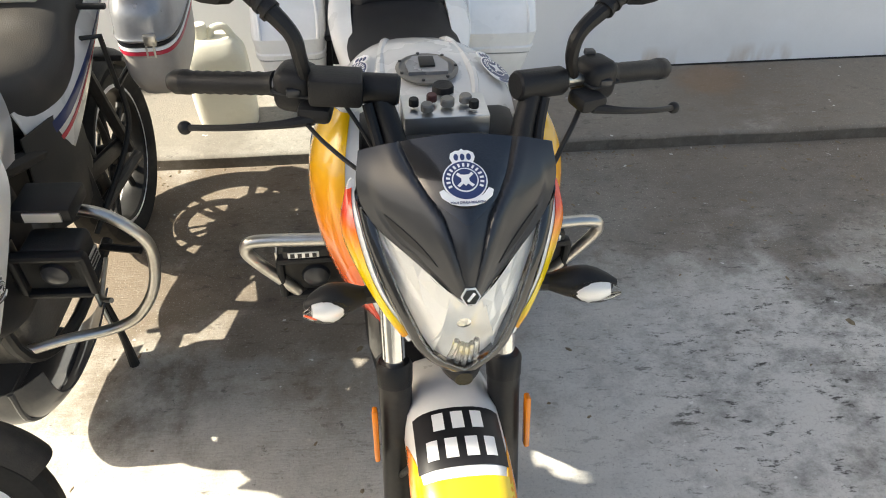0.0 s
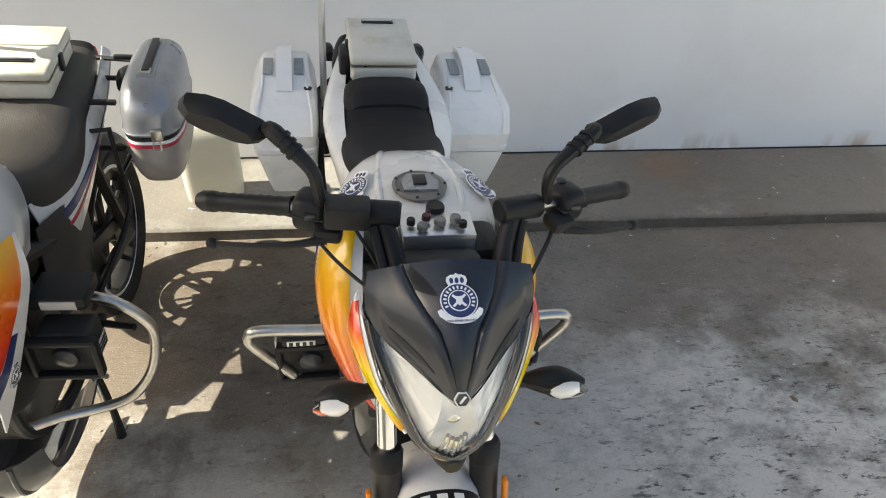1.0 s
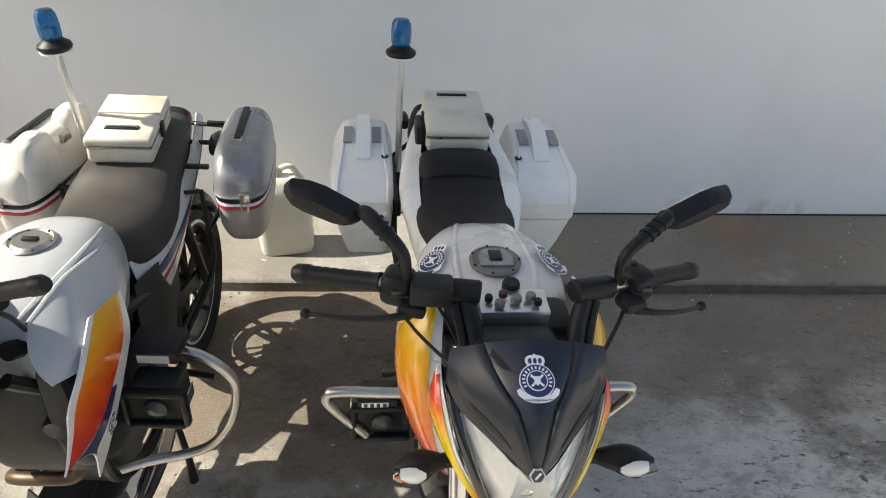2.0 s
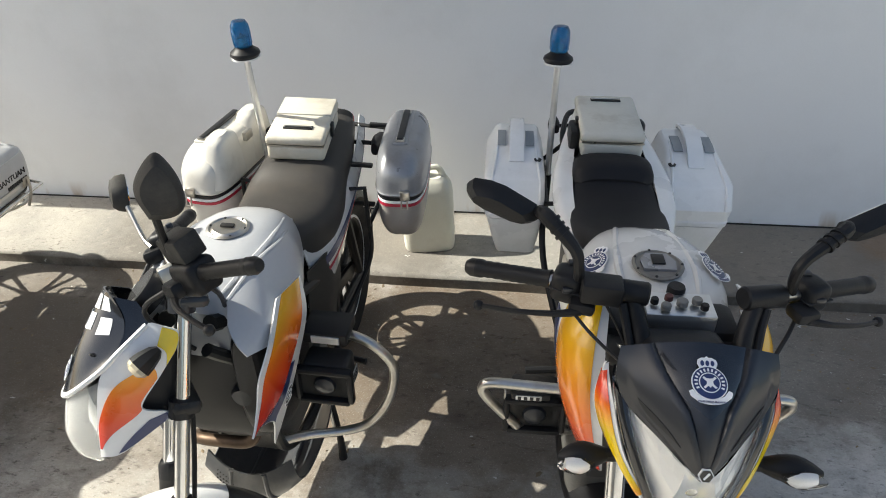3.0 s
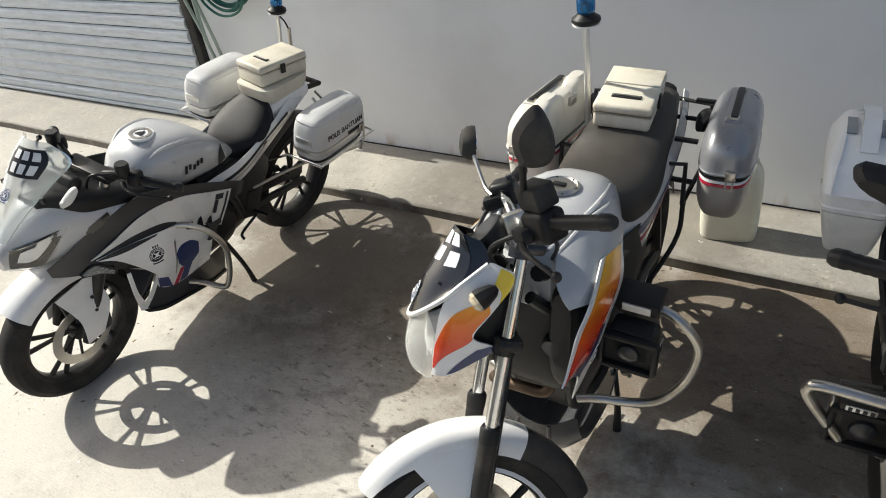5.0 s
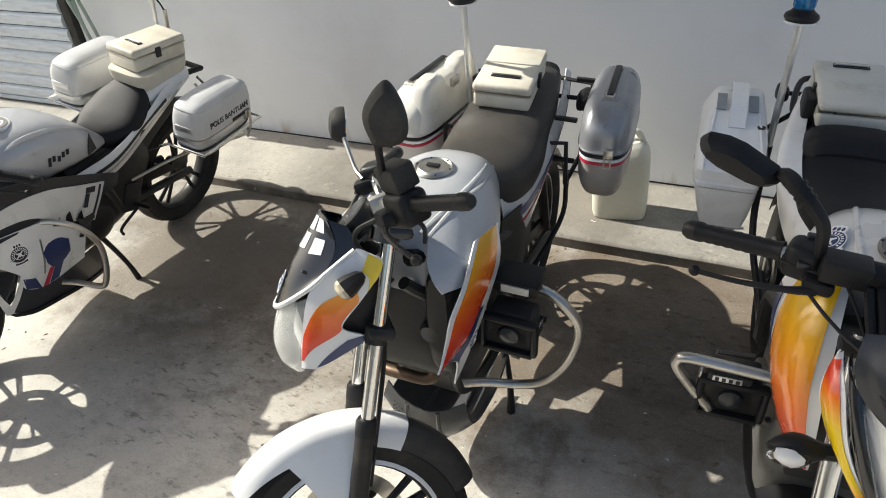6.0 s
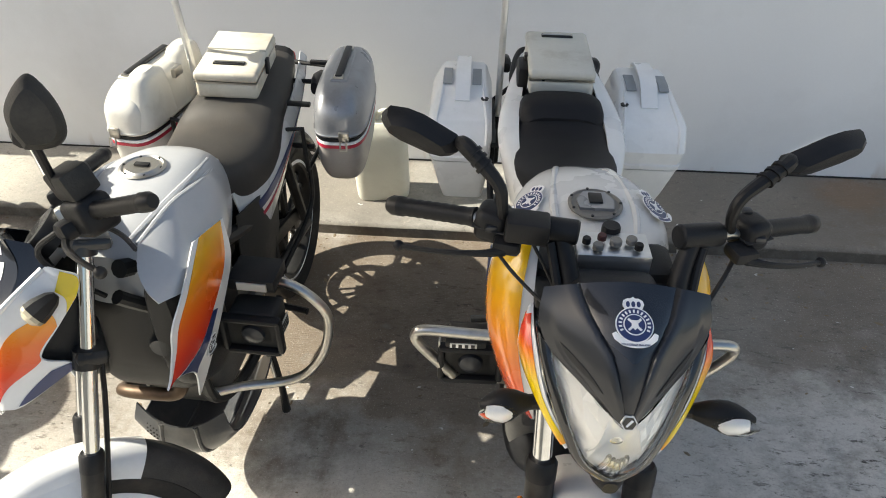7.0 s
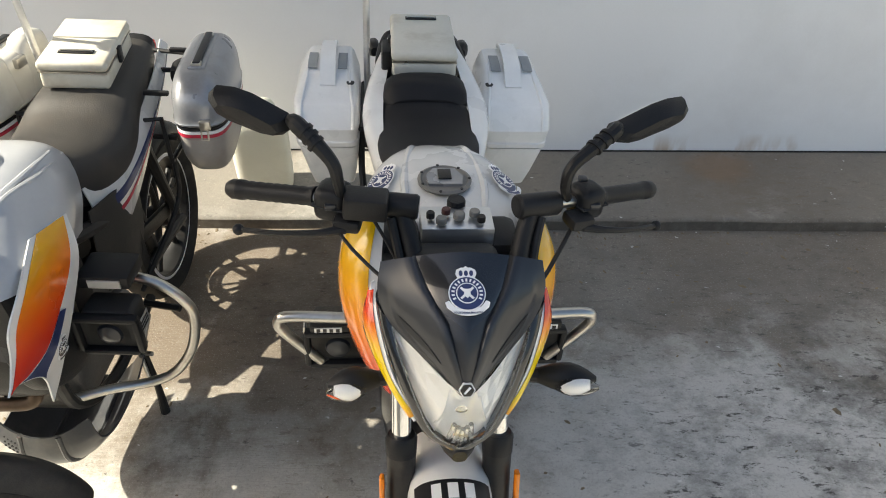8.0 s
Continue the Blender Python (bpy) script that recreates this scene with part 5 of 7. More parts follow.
        part("carrier_stay", tube([(s * 0.12, 0.24, 0.45), (s * 0.176, 0.46, 0.60), (s * 0.180, 0.58, 0.78)], 0.010, 8), BLACK, bike)
    beacon(bike, (-0.165, 0.70, 0.60), (-0.163, 0.735, 1.135))
    part("tail_lamp", rbox((0, 0.86, 0.90), (0.10, 0.03, 0.04), 0.012), RED_LENS, bike, "red tail lamp")
    return bike


streetfighter(pose(-0.025, -1.521, 0.0, 0, 3.0, 4.9))


DULL_BOWL = material("dull_reflector", (0.72, 0.72, 0.69), 0.3, metal=0.1, spread=0.1)
LENS_OLD = material("yellowed_lens", (0.48, 0.42, 0.30), 0.2, coat=0.5, spread=0.1)


# ---- the naked bike with the round-shouldered cases ----
def naked_bike(m):
    bike = thing("motorcycle", m, "older white motorcycle with orange tank stripes and retro side cases", "motorcycle", "parked police motorcycles")
    ra = (0.63, 0.30)
    HEAD = Vector((-0.009, -0.420, 1.0))
    S = Matrix.Translation(HEAD) @ Matrix.Rotation(radians(-53.7), 4, Vector((0, math.sin(radians(25)), math.cos(radians(25))))) @ Matrix.Translation((0, 0.428, -1.0))
    W = Matrix.Translation((0.018, 0, 0)) @ S
    ax = (-0.757, 0.30)
    steer = at_axle("front_end", bike, 0, 0)
    wheel(steer, W @ pose(0, *ax), 0.29, 0.09, 5, DARK_METAL, DECAL_WHITE, disc=-1)
    wheel(bike, pose(0, *ra), 0.30, 0.115, 5, DARK_METAL, DECAL_WHITE, disc=-1, name="rear_wheel")
    p = lambda x, y, z: tuple(S @ Vector((x, y, z)))
    for s in (-1, 1):
        leg = fork_leg(steer, p(s * 0.09, -0.405, 1.045), p(s * 0.09, -0.6175, 0.60), p(s * 0.09, *ax), 0.0155)
        part("fork_cap", tube([p(s * 0.09, -0.405, 1.040), p(s * 0.09, -0.398, 1.058)], [0.019, 0.015], 14), DARK_METAL, leg)
        part("caliper", rbox((s * 0.075, ax[0] + 0.07, 0.36), (0.04, 0.05, 0.09), 0.01), DARK_METAL, leg, "", S)
        part("clamp_ring", tube([p(s * 0.09, -0.517, 0.815), p(s * 0.09, -0.533, 0.782)], 0.026, 16), DARK_METAL, leg, "black clamp ring")
        part("upper_ring", tube([p(s * 0.09, -0.425, 1.012), p(s * 0.09, -0.438, 0.985)], 0.027, 16), GREY_PLASTIC, leg, "dark clamp ring")
    part("upper_clamp", rbox((0, -0.415, 1.0), (0.235, 0.075, 0.028), 0.012, 2, (-25, 0, 0)), GREY_PLASTIC, steer, "", S)
    part("lower_clamp", rbox((0, -0.515, 0.80), (0.235, 0.06, 0.035), 0.014, 2, (-25, 0, 0)), DARK_METAL, steer, "", S)
    # mudguard: white front, black tail
    fs = arc_fender(0.308, 0.047, -40, 42, ax, 0.014, 0.045, edge=lambda k: 0.35 + 0.65 * min(1.0, k * 2.2))
    fd = part("front_mudguard", fs.sheet(thick=0.004, nu=12, nv=40), WHITE, steer, "white front mudguard", W)
    part("mudguard_tail", arc_fender(0.305, 0.044, 40, 84, ax, 0.014, 0.04).sheet(thick=0.004, nu=12, nv=30), DUSTY, fd, "black rear half of the mudguard", W)
    for s in (-1, 1):
        leg = [[(s * 0.044, ax[0] - 0.075, 0.580), (s * 0.044, ax[0] - 0.02, 0.592), (s * 0.044, ax[0] + 0.10, 0.572)], [(s * 0.066, ax[0] - 0.042, 0.512), (s * 0.068, ax[0], 0.515), (s * 0.068, ax[0] + 0.085, 0.505)], [(s * 0.078, ax[0] - 0.026, 0.455), (s * 0.080, ax[0], 0.452), (s * 0.080, ax[0] + 0.055, 0.448)], [(s * 0.086, ax[0] - 0.022, 0.400), (s * 0.087, ax[0] + 0.005, 0.395), (s * 0.086, ax[0] + 0.035, 0.395)]]
        part("mudguard_leg", Skin(leg, 4).sheet(thick=0.004, nu=6, nv=10, out=RIGHT * s), WHITE, fd, "", W)
        part("mudguard_bolt", turned([(0.0, s * 0.010), (0.008, s * 0.010), (0.008, 0.0), (0.0, 0.0)], 10, "x", (s * 0.086, ax[0] + 0.01, 0.43)), DARK_METAL, fd, "", W)
    # headlight cowl
    for s in (-1, 1):
        net = [
            [(0.083, -0.500, 0.992), (0.092, -0.480, 0.974), (0.096, -0.462, 0.956), (0.097, -0.466, 0.940), (0.097, -0.482, 0.920)],
            [(0.082, -0.560, 0.966), (0.092, -0.545, 0.940), (0.097, -0.533, 0.915), (0.097, -0.531, 0.900), (0.095, -0.537, 0.882)],
            [(0.076, -0.622, 0.938), (0.086, -0.608, 0.908), (0.092, -0.597, 0.876), (0.092, -0.592, 0.858), (0.090, -0.588, 0.842)],
            [(0.066, -0.664, 0.865), (0.076, -0.650, 0.845), (0.082, -0.630, 0.825), (0.083, -0.600, 0.812), (0.083, -0.552, 0.806)],
            [(0.052, -0.700, 0.772), (0.060, -0.690, 0.770), (0.064, -0.672, 0.764), (0.068, -0.640, 0.768), (0.074, -0.552, 0.789)],
        ]
        sk = Skin([[(s * x, y, z) for x, y, z in r] for r in net], 6)
        ck = part("cowl_side", sk.sheet(thick=0.004, nu=24, nv=30, out=RIGHT * s), WHITE, steer, "white headlight cowl side", S)
        part("cowl_stripe", sk.sheet(lambda v: max(0.03, 0.62 - 0.72 * v), lambda v: 0.96 - 0.1 * v - 0.75 * max(0, v - 0.55) / 0.4, 0.26, 0.95, 0.0045, 0.001, 16, 24, RIGHT * s), FADE_COWL, ck, "orange red stripe", S)
        part("cowl_patch", sk.sheet(lambda v: 0.22 + v, lambda v: 0.98, 0.01, 0.14, 0.0045, 0.001, 8, 8, RIGHT * s), YELLOW_PAINT, ck, "yellow patch", S)
        part("cowl_edge", sk.sheet(lambda v: 0.85 - 1.4 * (v - 0.74), lambda v: 0.99, 0.76, 0.985, 0.0045, 0.001, 12, 8, RIGHT * s), NAVY, ck, "navy blue edge", S)
        part("cowl_lining", Skin([[(s * 0.078, -0.480, 0.955), (s * 0.066, -0.60, 0.90)], [(s * 0.074, -0.47, 0.88), (s * 0.066, -0.585, 0.84)], [(s * 0.066, -0.53, 0.80), (s * 0.05, -0.66, 0.79)]], 4).sheet(thick=0.004, nu=10, nv=10, out=RIGHT * s), BLACK, ck, "black inner lining", S)
        ind = part("indicator_body", tube([p(s * 0.116, -0.508, 0.944), p(s * 0.117, -0.518, 0.941), p(s * 0.119, -0.540, 0.935), p(s * 0.120, -0.556, 0.930)], [0.007, 0.016, 0.023, 0.025], 8, 3, False), BLACK, steer, "short black turn signal")
        part("indicator_stalk", tube([p(s * 0.082, -0.545, 0.938), p(s * 0.112, -0.532, 0.937)], 0.010, 10), BLACK, ind)
        part("indicator_lens", tube([p(s * 0.120, -0.555, 0.930), p(s * 0.121, -0.563, 0.928), p(s * 0.121, -0.570, 0.926)], [0.0235, 0.0225, 0.014], 8, 2, False), AMBER_LENS if s < 0 else LENS_OLD, ind, "yellowed clear lens")
    net = [[(w * t, yc + (ye - yc) * abs(t) ** 2.2, zc + (ze - zc) * abs(t) ** 2) for t in (-1, -0.75, -0.5, -0.25, 0, 0.25, 0.5, 0.75, 1)] for w, yc, ye, zc, ze in ((0.076, -0.700, -0.632, 0.908, 0.925), (0.073, -0.722, -0.645, 0.872, 0.893), (0.066, -0.738, -0.667, 0.832, 0.858), (0.056, -0.738, -0.694, 0.785, 0.800), (0.040, -0.718, -0.700, 0.752, 0.760))]
    hs = Skin(net, 4)
    hl = part("headlight_lens", hs.sheet(thick=0.003, nu=24, nv=20, out=AHEAD), MILKY, steer, "bulging clear headlight lens", S)
    rnd = random.Random(8)
    bm = bmesh.new()
    vs = [[bm.verts.new(hs.at(0.05 + 0.90 * i / 12, 0.05 + 0.9 * j / 8) + Vector((0, 0.045 + 0.008 * ((i + j) % 2) + rnd.uniform(0, 0.008), 0.004))) for j in range(9)] for i in range(13)]
    for i in range(12):
        for j in range(8):
            bm.faces.new((vs[i][j], vs[i + 1][j], vs[i + 1][j + 1]))
            bm.faces.new((vs[i][j], vs[i + 1][j + 1], vs[i][j + 1]))
    part("headlight_reflector", bm, DULL_BOWL, hl, "dull silver reflector", S)
    part("headlight_shell", body([(-0.665, 0.90, 0.785, 0.045), (-0.62, 0.935, 0.79, 0.062), (-0.56, 0.95, 0.81, 0.062), (-0.50, 0.95, 0.85, 0.05)], 20), BLACK, hl, "", S)
    net = [[(w * t, yc + (ye - yc) * abs(t) ** 1.8, zc + (ze - zc) * t * t) for t in (-1, -0.5, 0, 0.5, 1)] for w, yc, ye, zc, ze in ((0.050, -0.545, -0.536, 1.072, 1.060), (0.068, -0.592, -0.540, 1.030, 1.008), (0.080, -0.650, -0.575, 0.978, 0.965), (0.078, -0.703, -0.618, 0.915, 0.946))]
    vsn = Skin(net, 5)
    visor = part("visor", vsn.sheet(thick=0.004, nu=24, nv=20, out=AHEAD), GLOSS, steer, "dark tinted visor with white plain bars", S)
    part("visor_lip", tube([p(*q) for q in ((-0.085, -0.508, 0.990), (-0.081, -0.575, 0.964), (-0.077, -0.622, 0.944), (-0.042, -0.685, 0.920), (0, -0.708, 0.910), (0.042, -0.685, 0.920), (0.077, -0.622, 0.944), (0.081, -0.575, 0.964), (0.085, -0.508, 0.990))], 0.006, 8), WHITE, visor, "white lip")
    for s in (-1, 1):
        part("visor_wing", Skin([[(s * 0.050, -0.536, 1.060), (s * 0.060, -0.505, 1.035)], [(s * 0.068, -0.540, 1.008), (s * 0.080, -0.498, 1.000)], [(s * 0.080, -0.575, 0.968), (s * 0.084, -0.505, 0.990)]], 4).sheet(thick=0.003, nu=8, nv=8, out=RIGHT * s), GLOSS, visor, "", S)
        part("visor_screw", turned([(0.0, -0.004), (0.005, -0.003), (0.005, 0.0), (0.0, 0.0)], 10, "y"), BLACK, visor, "", S @ pose(s * 0.055, -0.622, 0.976, 30, 0, 0))
    for row, us, hgt in ((0.05, (0.62, 0.80), 0.17), (0.27, (0.42, 0.60), 0.17), (0.30, (0.82,), 0.18)):
        for u in us:
            part("visor_bar", vsn.sheet(lambda v, u=u: u - 0.065, lambda v, u=u: u + 0.065, row, row + hgt, 0.0045, 0.0008, 3, 4, AHEAD), DECAL_WHITE, visor, "", S)
    crest(visor, tuple(S @ (vsn.at(0.48, 0.80) + Vector((0, -0.004, 0.004)))), tuple(S.to_3x3() @ Vector((0.0, -0.75, 0.62))), 0.055)
    # bars
    bars = at_axle("handlebar", bike, 0, 0)
    for s in (-1, 1):
        part("bar_riser", tube([p(s * 0.05, -0.400, 1.005), p(s * 0.06, -0.405, 1.035), p(s * 0.09, -0.405, 1.060), p(s * 0.16, -0.400, 1.072)], [0.017, 0.014, 0.012, 0.011], 12), CHROME, bars, "chromed bar riser")
        part("bar_core", tube([p(s * 0.15, -0.402, 1.072), p(s * 0.24, -0.365, 1.074)], 0.011, 12), DARK_METAL, bars)
        rc = part("switch_housing", rbox((s * 0.190, -0.388, 1.066), (0.075, 0.065, 0.068), 0.014, 3, (0, 0, s * 24)), BLACK, bars, "black switch housing", S)
        part("switch_button", rbox((s * 0.180, -0.370, 1.102), (0.02, 0.016, 0.014), 0.004), GREY_PLASTIC, rc, "", S)
        part("lever_perch", rbox((s * 0.175, -0.425, 1.055), (0.05, 0.05, 0.034), 0.010, 2, (0, 0, s * 15)), BLACK, rc, "", S)
        grip(bars, p(s * 0.222, -0.376, 1.074), p(s * 0.330, -0.309, 1.076), 0.0150)
        lever(bars, [p(s * 0.19, -0.442, 1.040), p(s * 0.23, -0.446, 1.035), p(s * 0.28, -0.435, 1.020), p(s * 0.315, -0.418, 1.000)], 0.0065, DARK_METAL)
    part("fluid_reservoir", rbox((0.185, -0.388, 1.128), (0.070, 0.055, 0.052), 0.007, 2, (8, 4, 20)), DUSTY, bars, "black brake fluid reservoir", S)
    part("horn_bracket", rbox((0.03, -0.42, 1.045), (0.03, 0.05, 0.05), 0.006), STEEL, bars, "", S)
    part("steering_nut", turned([(0.0, 0.03), (0.018, 0.03), (0.022, 0.01), (0.022, 0.0), (0.0, 0.0)], 12, "z", (0.0, -0.40, 1.012)), STEEL, bars, "", S)
    dial = part("dial", turned([(0.0, 0.012), (0.045, 0.012), (0.05, 0.0), (0.05, -0.03), (0.0, -0.03)], 24, "z"), BLACK, bars, "round black instrument", S @ pose(0, -0.48, 1.035, 30, 0, 0))
    part("dial_glass", turned([(0.0, 0.014), (0.038, 0.014), (0.038, 0.011), (0.0, 0.011)], 24, "z"), CLEAR, dial, "", S @ pose(0, -0.48, 1.035, 30, 0, 0))
    leaf = [(-0.55, -1.0), (-0.9, -0.3), (-0.85, 0.25), (-0.35, 0.85), (0.1, 1.05), (0.55, 0.6), (0.85, 0.0), (0.9, -0.6), (0.6, -0.95), (0.0, -1.05)]
    rear_mirror(bars, [p(0.165, -0.405, 1.075), p(0.175, -0.412, 1.12), p(0.232, -0.408, 1.205)], p(0.282, -0.384, 1.256), 0.043, 0.055, (-10, 4, 28), DUSTY, leaf, BLACK, 0.0075)
    rear_mirror(bars, [p(-0.165, -0.425, 1.075), p(-0.20, -0.432, 1.10), p(-0.25, -0.430, 1.172)], p(-0.272, -0.424, 1.200), 0.034, 0.042, (-10, -26, -50), DUSTY, [(-x, z) for x, z in leaf][::-1], STEEL, 0.006)
    part("clutch_hose", tube([p(-0.17, -0.44, 1.05), p(-0.11, -0.50, 1.00), p(-0.04, -0.50, 0.94), (0.0, -0.42, 0.84)], 0.0055, 8), BLACK, bars)
    part("brake_hose", tube([p(0.17, -0.44, 1.06), p(0.10, -0.50, 1.02), p(0.05, -0.48, 0.90), p(0.05, -0.52, 0.74), p(0.07, -0.66, 0.44)], 0.0055, 8), BLACK, bars)
    part("throttle_cable", tube([p(0.19, -0.38, 1.04), p(0.12, -0.36, 0.99), (0.06, -0.36, 0.92)], 0.005, 8), BLACK, bars)
    part("wiring", tube([p(-0.18, -0.42, 1.02), p(-0.14, -0.45, 0.97), p(-0.08, -0.44, 0.95), (-0.02, -0.40, 0.90)], 0.007, 8), BLACK, bars)
    # tank with its stripe panels
    tank = part("fuel_tank", body([(-0.40, 0.930, 0.80, 0.075), (-0.35, 0.965, 0.78, 0.115), (-0.24, 0.998, 0.76, 0.142), (-0.12, 1.000, 0.75, 0.140), (0.0, 0.965, 0.75, 0.110), (0.06, 0.915, 0.76, 0.085)], 32, 6, 2.8), SILVER, bike, "silver white fuel tank with a dent and scuffs")
    cap = part("tank_cap", turned([(0.0, 0.002), (0.050, 0.002), (0.052, 0.006), (0.046, 0.009), (0.042, 0.005), (0.036, 0.010), (0.0, 0.010)], 40, "z", (0, -0.165, 0.999)), STEEL, tank, "worn round metal tank cap")
    part("cap_flap", rbox((0, -0.165, 1.011), (0.034, 0.014, 0.006), 0.002), DARK_METAL, cap)
    for k in range(6):
        a = 2 * math.pi * k / 6
        part("cap_bolt", turned([(0.0, 0.002), (0.003, 0.002), (0.003, 0.0), (0.0, 0.0)], 8, "z", (0.044 * math.cos(a), -0.165 + 0.044 * math.sin(a), 1.006)), DARK_METAL, cap)
    for s in (-1, 1):
        part("tank_ridge", tube([(s * 0.055, -0.37, 0.955), (s * 0.092, -0.28, 0.984), (s * 0.105, -0.16, 0.982), (s * 0.088, -0.03, 0.955)], [0.004, 0.007, 0.007, 0.004], 8), SILVER, tank)
        wing = [
            [(0.080, -0.380, 0.955), (0.112, -0.260, 0.988), (0.120, -0.12, 0.962), (0.085, 0.02, 0.920)],
            [(0.100, -0.436, 0.930), (0.148, -0.310, 0.945), (0.156, -0.16, 0.920), (0.100, 0.02, 0.875)],
            [(0.126, -0.466, 0.908), (0.174, -0.365, 0.902), (0.180, -0.21, 0.872), (0.115, -0.01, 0.820)],
            [(0.150, -0.474, 0.884), (0.180, -0.398, 0.868), (0.184, -0.27, 0.842), (0.130, -0.08, 0.770)],
        ]
        wk = Skin([[(s * x, y, z) for x, y, z in r] for r in wing], 6)
        part("tank_wing", wk.sheet(thick=0.004, nu=22, nv=24, out=RIGHT * s), SILVER, tank, "silver white tank shoulder")
        part("shoulder_edge", tube([wk.at(u, 0.0) for u in (0.0, 0.3, 0.6, 1.0)], 0.006, 8), SILVER, tank)
        flank = [
            [(0.168, -0.330, 0.932), (0.172, -0.285, 0.924), (0.174, -0.235, 0.912), (0.174, -0.193, 0.900)],
            [(0.184, -0.440, 0.890), (0.190, -0.395, 0.872), (0.194, -0.300, 0.845), (0.192, -0.225, 0.820)],
            [(0.177, -0.498, 0.842), (0.184, -0.440, 0.815), (0.188, -0.360, 0.775), (0.184, -0.285, 0.735)],
            [(0.170, -0.512, 0.785), (0.178, -0.470, 0.760), (0.180, -0.410, 0.715), (0.174, -0.345, 0.665)],
            [(0.169, -0.540, 0.742), (0.172, -0.505, 0.730), (0.168, -0.440, 0.680), (0.160, -0.385, 0.605)],
            [(0.167, -0.556, 0.724), (0.169, -0.520, 0.722), (0.164, -0.445, 0.655), (0.144, -0.421, 0.550)],
        ]
        fk = Skin([[(s * x, y, z) for x, y, z in r] for r in flank], 6)
        sh = part("flank_shroud", fk.sheet(thick=0.004, nu=26, nv=36, out=RIGHT * s), WHITE, bike, "white flank shroud")
        part("flank_stripe", fk.sheet(lambda v: 0.17 - 0.14 * v, lambda v: 0.88 - 0.36 * v - 0.28 * v ** 3, 0.0, 0.975, 0.0045, 0.001, 16, 36, RIGHT * s), FADE_B, sh, "orange stripe fading to red")
        part("flank_line", fk.sheet(lambda v: 0.90 - 0.40 * v - 0.16 * v ** 3, lambda v: 0.93 - 0.24 * v, 0.42, 0.97, 0.0045, 0.001, 6, 24, RIGHT * s), NAVY, sh, "navy line")
        q, n = fk.at(0.90, 0.62), fk.normal(0.90, 0.62)
        n = n if n.x * s > 0 else -n
        crest(sh, q + n * 0.0055, n, 0.060, (0, 0.25, 1), dark=GREY_PLASTIC)
    # frame, engine and exhaust
    eng = part("engine", rbox((0, -0.10, 0.45), (0.22, 0.34, 0.28), 0.04, 3), ENGINE, bike, "dirty grey engine")
    part("cylinder", rbox((0, -0.24, 0.60), (0.16, 0.15, 0.20), 0.02, 3, (-20, 0, 0)), ENGINE, eng)
    for k in range(6):
        part("cooling_fin", rbox((0, -0.245, 0.54 + 0.026 * k), (0.19, 0.17, 0.006), 0.002, 1, (-20, 0, 0)), ENGINE, eng)
    for s in (-1, 1):
        part("engine_cover", turned([(0.0, s * 0.145), (0.06, s * 0.142), (0.08, s * 0.13), (0.086, s * 0.10)], 24, "x", (0, -0.02, 0.42)), ENGINE, eng)
        part("frame_tube", tube([(s * 0.04, -0.44, 0.86), (s * 0.10, -0.34, 0.70), (s * 0.10, -0.30, 0.40), (s * 0.10, -0.10, 0.27), (s * 0.11, 0.20, 0.30)], 0.016, 10), DARK_METAL, bike)
        part("frame_spar", tube([(s * 0.05, -0.42, 0.92), (s * 0.11, -0.15, 0.78), (s * 0.12, 0.15, 0.64), (s * 0.11, 0.22, 0.38)], 0.02, 10), DARK_METAL, bike)
        part("swing_arm", tube([(s * 0.09, 0.22, 0.36), (s * 0.085, 0.42, 0.33), (s * 0.085, *ra)], 0.018, 10), DARK_METAL, bike)
        part("foot_peg", tube([(s * 0.12, 0.14, 0.33), (s * 0.23, 0.12, 0.33)], 0.011, 8), BLACK, bike, "black foot peg")
        part("shock_absorber", tube([(s * 0.10, 0.55, 0.38), (s * 0.105, 0.42, 0.72)], 0.018, 10), DARK_METAL, bike)
        part("shin_cover", body([(-0.425, 0.88, 0.64, 0.025, s * 0.112), (-0.40, 0.90, 0.56, 0.040, s * 0.114), (-0.30, 0.90, 0.50, 0.05, s * 0.12), (-0.18, 0.84, 0.52, 0.045, s * 0.125)], 18, 5, 3.0), BLACK, bike, "black frame cover")
    part("radiator_cover", body([(-0.395, 0.88, 0.60, 0.08), (-0.38, 0.91, 0.52, 0.108), (-0.33, 0.93, 0.47, 0.122), (-0.24, 0.92, 0.47, 0.135)], 24, 5, 6.0), BLACK, bike, "black radiator cover")
    part("steering_lock", turned([(0.0, -0.02), (0.024, -0.02), (0.030, -0.012), (0.030, 0.02), (0.0, 0.02)], 20, "y", (0.088, -0.405, 0.700)), GREY_PLASTIC, bike, "round dark grey boss")
    part("gear_pedal", tube([(0.14, 0.10, 0.32), (0.165, -0.03, 0.31), (0.20, -0.06, 0.32)], 0.007, 8), STEEL, bike)
    part("exhaust_header", tube([(0.055, -0.31, 0.56), (0.060, -0.345, 0.50), (0.040, -0.355, 0.462), (-0.03, -0.355, 0.452), (-0.10, -0.345, 0.440), (-0.135, -0.30, 0.40), (-0.13, -0.15, 0.31), (-0.12, 0.10, 0.31)], 0.017, 12), RUSTY, bike, "brown exhaust header across the engine front")
    part("silencer", body([(0.10, 0.36, 0.28, 0.030, -0.12), (0.22, 0.44, 0.28, 0.052, -0.14), (0.45, 0.51, 0.34, 0.060, -0.155), (0.74, 0.60, 0.43, 0.056, -0.165), (0.79, 0.58, 0.46, 0.035, -0.165)], 20), DARK_METAL, bike, "long dark silencer")
    part("air_box", rbox((0, 0.20, 0.60), (0.20, 0.26, 0.26), 0.03, 3), BLACK, bike, "black air box cover")
